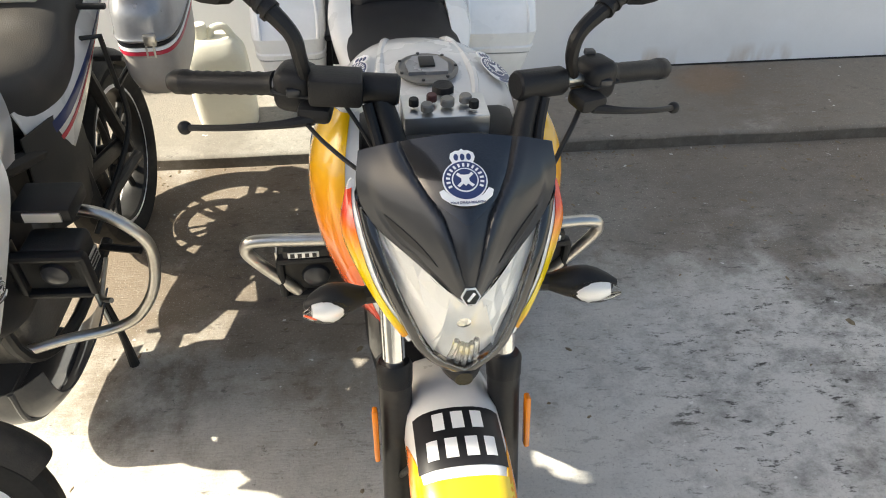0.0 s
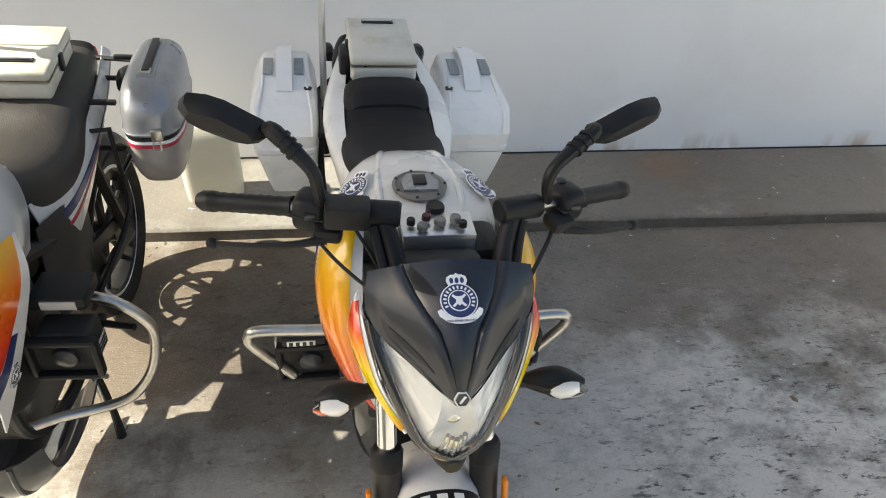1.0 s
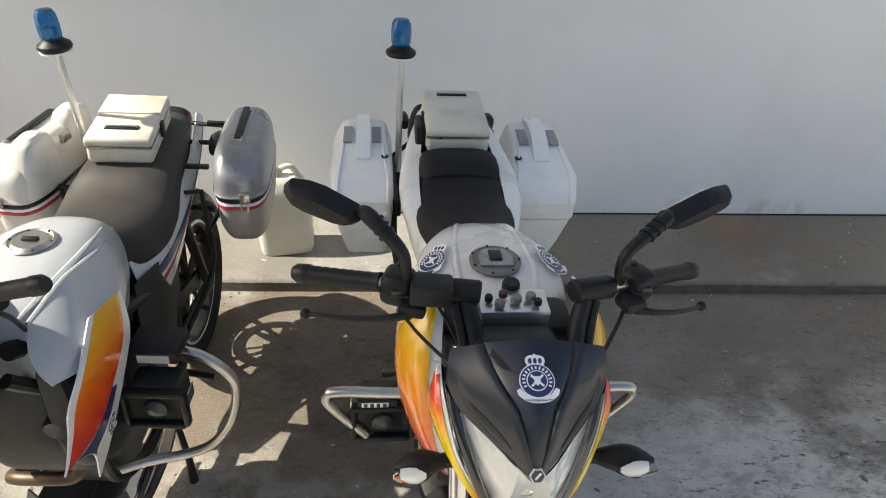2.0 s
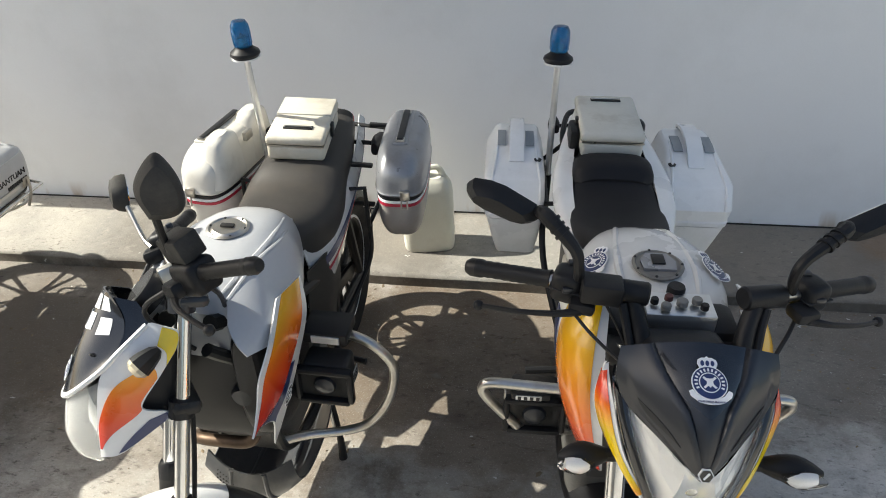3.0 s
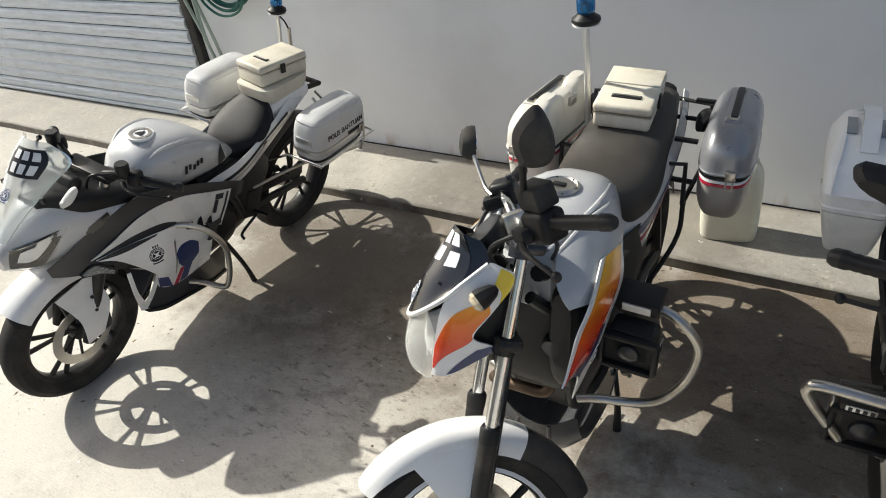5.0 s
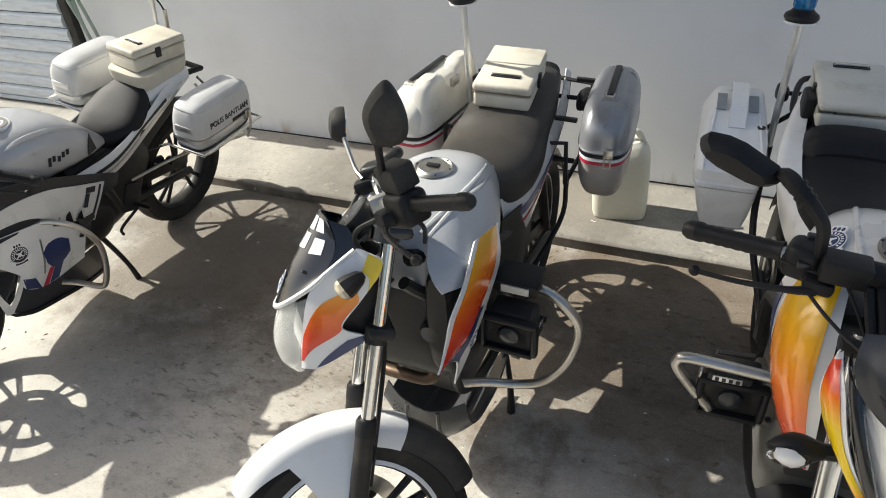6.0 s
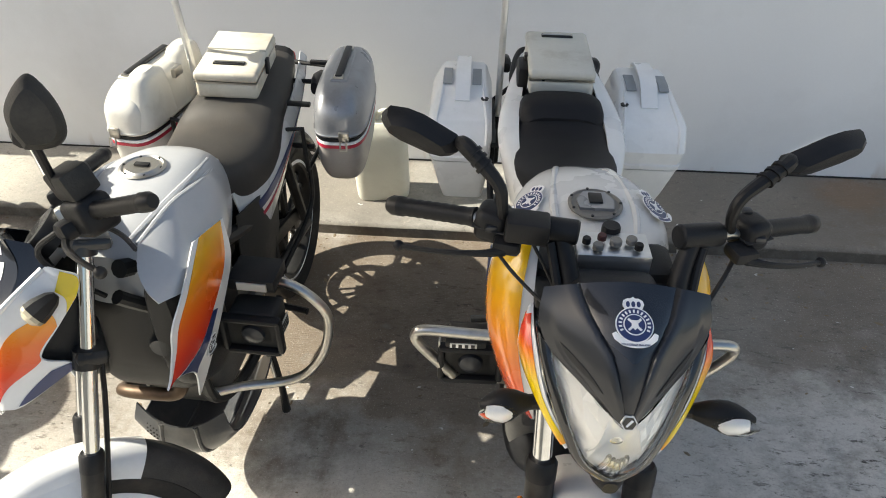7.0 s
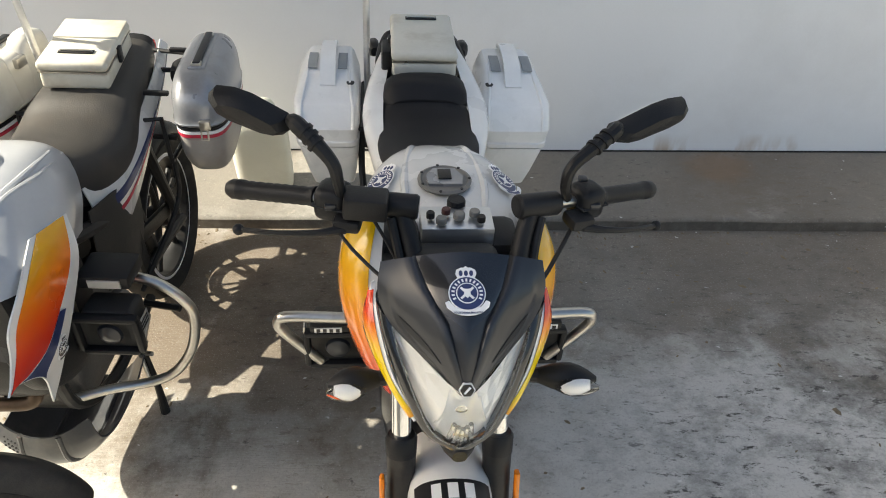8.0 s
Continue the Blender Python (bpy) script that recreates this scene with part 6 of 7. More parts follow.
    part("mud_flap", rbox((0, 0.36, 0.47), (0.17, 0.02, 0.34), 0.006, 2, (14, 0, 0)), DUSTY, bike, "black mud flap ahead of the rear wheel")
    bp = [[(x, y + 0.035 * (abs(x) / w) ** 2, z + dz * (abs(x) / w) ** 2) for x in (w * t for t in (-1, -0.6, -0.2, 0.2, 0.6, 1))] for w, y, z, dz in ((0.120, -0.335, 0.300, 0.04), (0.138, -0.340, 0.215, 0.06), (0.146, -0.280, 0.140, 0.10), (0.150, -0.13, 0.110, 0.13), (0.130, 0.03, 0.125, 0.12))]
    bk = Skin(bp, 5)
    pan = part("belly_pan", bk.sheet(thick=0.005, nu=30, nv=24, out=BELOW), WEATHERED, bike, "dark grey belly pan with small holes")
    for s in (-1, 1):
        part("pan_rib", tube([bk.at(0.5 + s * 0.2, v) + Vector((0, -0.004, -0.004)) for v in (0.0, 0.3, 0.6, 0.9)], 0.008, 8), WEATHERED, pan)
    for i in range(6):
        for j in range(3):
            q = bk.at(0.14 + 0.035 * i, 0.10 + 0.05 * j)
            part("pan_hole", turned([(0.0, -0.001), (0.0035, -0.001), (0.0035, 0.002), (0.0, 0.002)], 8, "y", q + Vector((0, -0.005, -0.003))), DARK_GAP, pan)
    part("side_stand", tube([(0.11, 0.05, 0.28), (0.15, 0.01, 0.12), (0.165, -0.015, 0.0)], [0.011, 0.010, 0.015], 10), DARK_METAL, bike, "black side stand")
    part("stand_spring", tube([(0.115, 0.03, 0.26), (0.145, -0.01, 0.14)], 0.006, 8), STEEL, bike)
    # crash bar loops with siren and regulator
    for s in (-1, 1):
        part("crash_bar", tube([(s * 0.10, -0.16, 0.715), (s * 0.22, -0.17, 0.712), (s * 0.32, -0.18, 0.700), (s * 0.385, -0.185, 0.645), (s * 0.398, -0.185, 0.585), (s * 0.375, -0.188, 0.485), (s * 0.32, -0.195, 0.402), (s * 0.25, -0.205, 0.370), (s * 0.16, -0.24, 0.378), (s * 0.09, -0.29, 0.395)], 0.013, 12, 5), STEEL, bike, "worn steel crash bar loop")
        siren(bike, pose(s * 0.244, -0.280, 0.636) @ Matrix.Scale(1.18, 4))
        rg = part("siren_amplifier", rbox((s * 0.240, -0.205, 0.752), (0.115, 0.095, 0.034), 0.006, 2), BLACK, bike, "flat black siren amplifier")
        part("amplifier_label", rbox((s * 0.244, -0.2535, 0.752), (0.072, 0.006, 0.022), 0.001, 1), ALU, rg, "silver label with plain dark bars")
    # seat and tail
    part("seat", body([(-0.02, 0.925, 0.78, 0.076), (0.05, 0.905, 0.73, 0.122), (0.16, 0.885, 0.70, 0.150), (0.26, 0.895, 0.72, 0.157), (0.34, 0.925, 0.76, 0.148), (0.50, 0.940, 0.81, 0.128), (0.68, 0.945, 0.85, 0.092)], 30, 5, 3.0), SEAT_BROWN, bike, "dusty brown black one-piece seat")
    for s in (-1, 1):
        net = [
            [(0.105, 0.02, 0.82), (0.128, 0.16, 0.825), (0.140, 0.34, 0.855), (0.126, 0.55, 0.890), (0.085, 0.76, 0.910)],
            [(0.118, 0.02, 0.74), (0.150, 0.16, 0.75), (0.160, 0.34, 0.80), (0.144, 0.55, 0.850), (0.098, 0.78, 0.885)],
            [(0.100, 0.02, 0.62), (0.138, 0.14, 0.64), (0.145, 0.34, 0.73), (0.125, 0.55, 0.815), (0.075, 0.78, 0.87)],
        ]
        sk = Skin([[(s * x, y, z) for x, y, z in r] for r in net], 5)
        tp = part("tail_panel", sk.sheet(thick=0.004, nu=24, nv=14, out=RIGHT * s), PEARL, bike, "white tail panel with navy and red lines")
        part("tail_line", sk.sheet(lambda v: 0.08, lambda v: 0.95, 0.46, 0.60, 0.0045, 0.001, 24, 4, RIGHT * s), NAVY, tp, "navy line")
        part("tail_line", sk.sheet(lambda v: 0.08, lambda v: 0.95, 0.68, 0.74, 0.0045, 0.001, 24, 3, RIGHT * s), DECAL_RED, tp, "thin red line")
        part("side_panel", Skin([[(s * 0.125, -0.02, 0.78), (s * 0.14, 0.12, 0.76), (s * 0.13, 0.26, 0.72)], [(s * 0.125, -0.04, 0.64), (s * 0.142, 0.1, 0.60), (s * 0.13, 0.24, 0.58)], [(s * 0.115, -0.02, 0.52), (s * 0.13, 0.1, 0.48), (s * 0.12, 0.2, 0.47)]], 5).sheet(thick=0.004, nu=12, nv=12, out=RIGHT * s), DUSTY, bike, "dusty black side panel")
        ri = part("rear_indicator", body([(0.55, 0.90, 0.86, 0.012, s * 0.19), (0.59, 0.915, 0.845, 0.024, s * 0.195), (0.64, 0.905, 0.85, 0.018, s * 0.195)], 14), BLACK, bike, "black rear turn signal")
        part("indicator_arm", tube([(s * 0.10, 0.62, 0.87), (s * 0.19, 0.60, 0.88)], 0.008, 8), BLACK, ri)
    part("tail_core", body([(0.0, 0.80, 0.60, 0.10), (0.4, 0.85, 0.68, 0.11), (0.78, 0.92, 0.85, 0.06)], 16), BLACK, bike)
    part("rear_mudguard", arc_fender(0.33, 0.062, -20, 70, ra, 0.01, 0.03).sheet(thick=0.004), BLACK, bike, "black rear mudguard")
    part("chain_guard", rbox((0.085, 0.36, 0.45), (0.02, 0.34, 0.05), 0.008, 2, (-14, 0, 0)), BLACK, bike)
    part("tail_lamp", rbox((0, 0.80, 0.870), (0.11, 0.03, 0.05), 0.014), RED_LENS, bike, "red tail lamp")
    document_box(bike, (-0.024, 0.490, 0.930), (0.176, 0.285, 0.080), CREAM, (2, 2, 6.5), -0.27, True, 1, "cream document box with a lid and handle")
    # retro side cases, cream one and scuffed silver one
    for s, up, low in ((-1, CASE_CREAM, CASE_CREAM), (1, CASE_SILVER, CASE_TAUPE)):
        x = lambda a, b: (s * a, s * b) if s > 0 else (s * b, s * a)
        case = part("side_case", tower([(0.655, *x(0.245, 0.335), 0.36, 0.64), (0.665, *x(0.228, 0.350), 0.33, 0.67), (0.72, *x(0.212, 0.362), 0.300, 0.69), (0.80, *x(0.210, 0.366), 0.290, 0.70)], 36, 4, 3.6), low, bike, "cream retro side case with red and black bands" if s < 0 else "scuffed silver retro side case with red and black bands")
        for z, mt, nm in ((0.792, DECAL_RED, "red band"), (0.803, DECAL_WHITE, "white band"), (0.814, DECAL_BLACK, "black band")):
            part("band", tower([(z, *x(0.208, 0.368), 0.287, 0.703), (z + 0.009, *x(0.208, 0.368), 0.287, 0.703)], 36, 1, 3.6), mt, case, nm)
        lid = part("case_lid", tower([(0.826, *x(0.208, 0.368), 0.287, 0.703), (0.832, *x(0.205, 0.371), 0.284, 0.706), (0.842, *x(0.208, 0.368), 0.287, 0.703), (0.895, *x(0.210, 0.366), 0.295, 0.70), (0.930, *x(0.219, 0.357), 0.325, 0.69), (0.952, *x(0.236, 0.340), 0.365, 0.665), (0.960, *x(0.258, 0.318), 0.41, 0.63)], 36, 5, 3.8), up, case, "rounded case lid")
        hx = 0.288 if s > 0 else 0.305
        part("strap_bed", rbox((s * hx, 0.51, 0.957), (0.05, 0.25, 0.012), 0.005, 3), up, lid)
        part("case_handle", rbox((s * hx, 0.505, 0.968), (0.022, 0.23, 0.012), 0.005, 3), DECAL_BLACK, lid, "black strap handle")
        for y in (0.40, 0.61):
            part("strap_end", rbox((s * hx, y, 0.966), (0.028, 0.022, 0.010), 0.003), STEEL, lid)
        if s < 0:
            for y, d in ((0.395, 0.15), (0.605, 0.15)):
                part("lid_bulge", tower([(0.84, -0.288, -0.200, y - d / 2 - 0.02, y + d / 2 + 0.01), (0.92, -0.286, -0.204, y - d / 2, y + d / 2), (0.972, -0.280, -0.212, y - d / 2 + 0.02, y + d / 2 - 0.01), (0.990, -0.268, -0.228, y - d / 2 + 0.05, y + d / 2 - 0.04)], 28, 5, 3.2), up, lid, "rounded bulge of the lid")
            part("side_catch", rbox((-0.206, 0.50, 0.945), (0.016, 0.045, 0.030), 0.004), STEEL, lid, "steel catch")
        part("case_latch", rbox((s * 0.31, 0.283, 0.835), (0.03, 0.014, 0.03), 0.004), STEEL, lid, "worn steel latch")
        part("latch_loop", tube([(s * 0.31 - 0.009, 0.268, 0.826), (s * 0.31 - 0.009, 0.262, 0.80), (s * 0.31 + 0.009, 0.262, 0.80), (s * 0.31 + 0.009, 0.268, 0.826)], 0.003, 6, smooth=False), STEEL, lid)
        turn = Matrix.Translation((s * 0.29, 0.50, 0)) @ pose(0, 0, 0, 0, 0, 5 * s) @ Matrix.Translation((-s * 0.29, -0.50, 0))
        case.matrix_local = Matrix.Translation((0.010, 0.022, 0.018) if s > 0 else (0.0, -0.030, 0.004)) @ turn
        part("case_frame", tube([(s * 0.09, 0.35, 0.83), (s * 0.20, 0.36, 0.84), (s * 0.205, 0.36, 0.70), (s * 0.205, 0.66, 0.70), (s * 0.20, 0.68, 0.90), (s * 0.08, 0.70, 0.90)], 0.008, 8, smooth=False), DARK_METAL, bike, "black case carrier")
        part("carrier_stay", tube([(s * 0.11, 0.16, 0.36), (s * 0.20, 0.34, 0.56), (s * 0.205, 0.38, 0.70)], 0.008, 8), DARK_METAL, bike)
        for y, z in ((0.40, 0.90), (0.40, 0.76), (0.66, 0.92)) if s > 0 else ():
            part("carrier_clip", rbox((s * 0.185, y, z), (0.07, 0.016, 0.013), 0.003), BLACK, bike)
    beacon(bike, (-0.150, 0.50, 0.62), (-0.176, 0.478, 1.203))
    return bike


naked_bike(pose(-1.004, -1.437, 0.0, 0, 2.9, 1.1))


# ---- the faired sports bike ----
def fairing_half(y, z):
    """Half of the fairing's width along and up the bike."""
    w = np.interp(y, [-0.75, -0.72, -0.66, -0.58, -0.45, -0.25, 0.0, 0.2, 0.3], [0.012, 0.030, 0.085, 0.130, 0.182, 0.222, 0.225, 0.195, 0.175])
    return float(w * np.interp(z, [0.15, 0.35, 0.5, 0.62, 0.75, 0.85, 0.95], [0.62, 0.80, 0.97, 1.0, 0.95, 0.85, 0.7]))


def sports_bike(m):
    bike = thing("motorcycle", m, "white and black faired sports motorcycle with white side cases", "motorcycle", "parked police motorcycles")
    fa, ra = (-0.585, 0.30), (0.80, 0.30)
    wheel(bike, pose(0, *fa), 0.30, 0.10, 5, DARK_METAL, disc=1)
    wheel(bike, pose(0, *ra), 0.305, 0.125, 5, DARK_METAL, disc=0, name="rear_wheel")
    for s in (-1, 1):
        fork_leg(bike, (s * 0.09, -0.33, 0.93), (s * 0.09, -0.45, 0.60), (s * 0.09, *fa), 0.0185, DARK_METAL, STEEL)
    part("caliper", rbox((0.085, -0.50, 0.34), (0.04, 0.05, 0.10), 0.01), DARK_METAL, bike)
    fs = arc_fender(0.335, 0.075, -40, 28, fa, 0.014, 0.05)
    fd = part("front_mudguard", fs.sheet(thick=0.004, nu=12, nv=36), WHITE, bike, "white front mudguard")
    for s in (-1, 1):
        leg = [[(s * 0.078, -0.66, 0.55), (s * 0.082, -0.50, 0.58)], [(s * 0.112, -0.61, 0.42), (s * 0.114, -0.47, 0.44)], [(s * 0.118, -0.61, 0.30), (s * 0.118, -0.53, 0.31)]]
        lg = part("mudguard_leg", Skin(leg, 5).sheet(thick=0.004, nu=8, nv=12, out=RIGHT * s), WHITE, fd, "white fork guard")
        for z in (0.43, 0.50):
            part("guard_bolt", turned([(0.0, s * 0.008), (0.007, s * 0.008), (0.007, 0.0), (0.0, 0.0)], 10, "x", (s * 0.113, -0.535, z)), DARK_METAL, lg)
    # nose, headlights, side panels and screen
    nose = part("nose_fairing", body([(-0.748, 0.800, 0.738, 0.020), (-0.70, 0.858, 0.715, 0.056), (-0.64, 0.905, 0.700, 0.094), (-0.58, 0.938, 0.695, 0.124), (-0.53, 0.945, 0.695, 0.143), (-0.47, 0.928, 0.70, 0.161), (-0.38, 0.905, 0.72, 0.180), (-0.30, 0.870, 0.745, 0.190), (-0.24, 0.83, 0.76, 0.180)], 36, 6, 2.3), SILVER, bike, "silver white pointed nose fairing")
    part("cockpit_lining", body([(-0.585, 0.958, 0.86, 0.050), (-0.53, 0.968, 0.85, 0.098), (-0.47, 0.958, 0.84, 0.138), (-0.38, 0.925, 0.82, 0.160), (-0.28, 0.885, 0.80, 0.168), (-0.20, 0.845, 0.78, 0.150)], 28, 5, 3.0), BLACK, nose, "black lining behind the screen")

    def flank(top, low, **how):
        """A plate that follows the fairing's side between two lines of (y, z)."""
        rows = []
        for k in range(4):
            f = k / 3
            rows.append([(s * fairing_half(y0 + (y1 - y0) * f, z0 + (z1 - z0) * f), y0 + (y1 - y0) * f, z0 + (z1 - z0) * f) for (y0, z0), (y1, z1) in zip(top, low)])
        return Skin(rows, 5).sheet(out=RIGHT * s, **how)

    for s in (-1, 1):
        hl = part("headlight_lens", flank([(-0.714, 0.826), (-0.66, 0.843), (-0.60, 0.856), (-0.547, 0.864)], [(-0.730, 0.752), (-0.70, 0.746), (-0.67, 0.742), (-0.645, 0.742)], lift=0.021, thick=0.003, nu=16, nv=10), CLEAR, nose, "angular clear headlight")
        part("headlight_bowl", flank([(-0.714, 0.826), (-0.66, 0.843), (-0.60, 0.856), (-0.547, 0.864)], [(-0.730, 0.752), (-0.70, 0.746), (-0.67, 0.742), (-0.645, 0.742)], lift=0.008, thick=0.003, nu=16, nv=10), GLOSS, hl, "dark inside of the headlight")
        part("headlight_reflector", flank([(-0.690, 0.812), (-0.650, 0.824), (-0.600, 0.836)], [(-0.705, 0.775), (-0.68, 0.770), (-0.655, 0.775)], lift=0.012, thick=0.004, nu=12, nv=8), REFLECTOR, hl)
        part("headlight_reflector", flank([(-0.640, 0.842), (-0.590, 0.851)], [(-0.655, 0.822), (-0.615, 0.829)], lift=0.016, thick=0.003, nu=8, nv=4), REFLECTOR, hl)
        up = part("fairing_black_panel", flank([(-0.648, 0.714), (-0.590, 0.752), (-0.504, 0.802), (-0.40, 0.838), (-0.308, 0.860), (-0.232, 0.858), (-0.05, 0.795), (0.194, 0.672), (0.262, 0.630)], [(-0.640, 0.676), (-0.590, 0.658), (-0.50, 0.635), (-0.40, 0.655), (-0.32, 0.690), (-0.22, 0.685), (-0.04, 0.66), (0.15, 0.60), (0.235, 0.585)], lift=0.006, thick=0.004, nu=48, nv=16), GREY_PLASTIC, bike, "charcoal upper fairing panel")
        part("fairing_badge", flank([(-0.503, 0.824), (-0.455, 0.842), (-0.405, 0.857)], [(-0.492, 0.798), (-0.445, 0.815), (-0.400, 0.832)], lift=0.006, thick=0.003, nu=10, nv=4), GLOSS, nose, "small black badge")
        st = part("fairing_stripe", flank([(-0.518, 0.701), (-0.436, 0.742), (-0.288, 0.792), (-0.125, 0.777), (0.02, 0.722), (0.158, 0.656)], [(-0.517, 0.699), (-0.427, 0.722), (-0.323, 0.731), (-0.20, 0.708), (-0.085, 0.622), (0.060, 0.525)], lift=0.013, thick=0.004, nu=44, nv=16), PEARL, bike, "white tapering side panel with charcoal strokes")
        for y in (-0.115, -0.065, -0.015):
            part("fairing_vent", flank([(y - 0.002, 0.665 - 0.5 * (y + 0.115)), (y + 0.016, 0.672 - 0.5 * (y + 0.115))], [(y - 0.022, 0.632 - 0.5 * (y + 0.115)), (y + 0.020, 0.606 - 0.62 * (y + 0.115))], lift=0.0175, thick=0.001, nu=6, nv=6), GLOSS, st, "dark vent slot")
        part("fairing_stroke", flank([(0.127, 0.662), (0.138, 0.657)], [(0.042, 0.550), (0.052, 0.543)], lift=0.0175, thick=0.0012, nu=3, nv=16), GREY_PLASTIC, st, "charcoal stroke")
        part("fairing_stroke", flank([(0.055, 0.690), (0.105, 0.668)], [(0.045, 0.668), (0.092, 0.648)], lift=0.0175, thick=0.0012, nu=6, nv=4), GREY_PLASTIC, st, "charcoal stroke")
        part("fairing_stroke", flank([(0.044, 0.667), (0.066, 0.657)], [(0.012, 0.622), (0.032, 0.612)], lift=0.0175, thick=0.0012, nu=4, nv=6), GREY_PLASTIC, st, "charcoal stroke")
        part("fairing_liner", flank([(-0.46, 0.70), (-0.323, 0.735), (-0.20, 0.715), (-0.08, 0.66), (0.07, 0.56)], [(-0.44, 0.60), (-0.30, 0.52), (-0.20, 0.42), (-0.05, 0.37), (0.06, 0.37)], lift=-0.014, thick=0.004, nu=28, nv=16), DUSTY, bike, "black inner fairing")
        wp = part("fairing_white_panel", flank([(-0.502, 0.692), (-0.40, 0.700), (-0.256, 0.692), (-0.163, 0.668), (-0.085, 0.612), (0.0, 0.50)], [(-0.498, 0.686), (-0.425, 0.645), (-0.305, 0.500), (-0.295, 0.420), (-0.20, 0.360), (-0.01, 0.365)], lift=0.012, thick=0.004, nu=40, nv=24), WHITE, bike, "white lower fairing with navy and red strokes")
        on = dict(lift=0.0165, thick=0.0012)
        part("fairing_stroke", flank([(-0.50, 0.691), (-0.40, 0.702), (-0.262, 0.690)], [(-0.50, 0.688), (-0.40, 0.678), (-0.27, 0.684)], nu=24, nv=6, **on), GREY_PLASTIC, wp, "charcoal swoosh")
        part("fairing_stroke", flank([(-0.300, 0.480), (-0.250, 0.450)], [(-0.292, 0.415), (-0.225, 0.368)], nu=8, nv=8, **on), NAVY, wp, "navy stroke")
        part("fairing_stroke", flank([(-0.186, 0.452), (-0.164, 0.447)], [(-0.222, 0.368), (-0.196, 0.362)], nu=4, nv=10, **on), DECAL_RED, wp, "dark red stroke")
        part("fairing_stroke", flank([(-0.160, 0.450), (-0.120, 0.440)], [(-0.190, 0.362), (-0.145, 0.362)], nu=5, nv=10, **on), NAVY, wp, "navy stroke")
        part("fairing_hole", flank([(-0.205, 0.545), (-0.175, 0.573), (-0.125, 0.568), (-0.085, 0.535)], [(-0.196, 0.485), (-0.168, 0.448), (-0.125, 0.440), (-0.085, 0.470)], lift=0.0165, thick=0.002, nu=14, nv=12), NAVY, wp, "dark blue round opening")
        part("fairing_seam", flank([(-0.205, 0.618), (-0.198, 0.612)], [(-0.215, 0.440), (-0.209, 0.440)], nu=2, nv=12, **on), STEEL, wp)
        part("fairing_edge", flank([(-0.418, 0.575), (-0.405, 0.45), (-0.378, 0.325)], [(-0.402, 0.575), (-0.386, 0.45), (-0.350, 0.345)], lift=0.010, thick=0.006, nu=16, nv=3), WHITE, wp, "white leading edge")
        part("fairing_edge", flank([(-0.378, 0.325), (-0.335, 0.40), (-0.302, 0.500)], [(-0.352, 0.318), (-0.318, 0.385), (-0.290, 0.480)], lift=0.010, thick=0.006, nu=16, nv=3), WHITE, wp, "white leading edge")
        part("fairing_opening", flank([(-0.405, 0.585), (-0.30, 0.505)], [(-0.375, 0.33), (-0.33, 0.37)], lift=-0.006, thick=0.003, nu=8, nv=10), GLOSS, wp, "dark opening behind the wheel")
        part("fairing_belly", flank([(-0.36, 0.345), (-0.295, 0.425), (-0.20, 0.364), (-0.02, 0.368), (0.10, 0.37)], [(-0.362, 0.32), (-0.27, 0.262), (-0.13, 0.225), (0.02, 0.19), (0.12, 0.18)], lift=0.006, thick=0.004, nu=24, nv=12), GREY_PLASTIC, bike, "charcoal belly fairing")
        part("fairing_lip", flank([(-0.366, 0.318), (-0.27, 0.264), (-0.13, 0.228), (0.02, 0.193), (0.12, 0.182)], [(-0.345, 0.288), (-0.26, 0.240), (-0.12, 0.205), (0.02, 0.172), (0.12, 0.162)], lift=0.008, thick=0.008, nu=24, nv=4), BLACK, bike, "black lower edge")
        q = Vector((s * (fairing_half(-0.292, 0.608) + 0.018), -0.292, 0.608))
        crest(wp, q, (s * 1.0, -0.20, 0.06), 0.098, (0, 0.05, 1), dark=GREY_PLASTIC)
        ind = part("indicator_body", flank([(-0.566, 0.656), (-0.51, 0.680), (-0.445, 0.628)], [(-0.560, 0.640), (-0.50, 0.628), (-0.448, 0.606)], lift=0.010, thick=0.008, nu=14, nv=6), DARK_METAL, up, "flush turn signal")
        part("indicator_lens", flank([(-0.558, 0.656), (-0.51, 0.674), (-0.457, 0.628)], [(-0.553, 0.646), (-0.50, 0.636), (-0.459, 0.614)], lift=0.0185, thick=0.006, nu=14, nv=6), MILKY, ind, "clear turn signal lens")
        stub = part("mirror_stub", body([(-0.530, 0.945, 0.925, 0.008, s * 0.106), (-0.505, 0.966, 0.930, 0.011, s * 0.112), (-0.484, 0.984, 0.948, 0.011, s * 0.118), (-0.468, 0.988, 0.968, 0.008, s * 0.122)], 14, 4, 5.0), PEARL, nose, "white mirror mount without its mirror")
        part("mirror_screw", turned([(0.0, -0.012), (0.012, -0.012), (0.013, 0.0), (0.0, 0.0)], 14, "y", (s * 0.100, -0.575, 0.985)), BLACK, stub, "bare black mount hole")
    sc = [[(x, y + 0.11 * (abs(x) / 0.12) ** 2, z - 0.03 * (abs(x) / 0.12) ** 2) for x in (w * t for t in (-1, -0.6, -0.2, 0.2, 0.6, 1))] for w, y, z in ((0.060, -0.505, 1.158), (0.118, -0.555, 1.115), (0.104, -0.604, 1.055), (0.080, -0.650, 0.985), (0.056, -0.690, 0.915), (0.030, -0.722, 0.850))]
    sk = Skin(sc, 5)
    screen = part("windscreen", sk.sheet(thick=0.003, nu=24, nv=24, out=AHEAD), SCREEN, bike, "clear bubble windscreen")
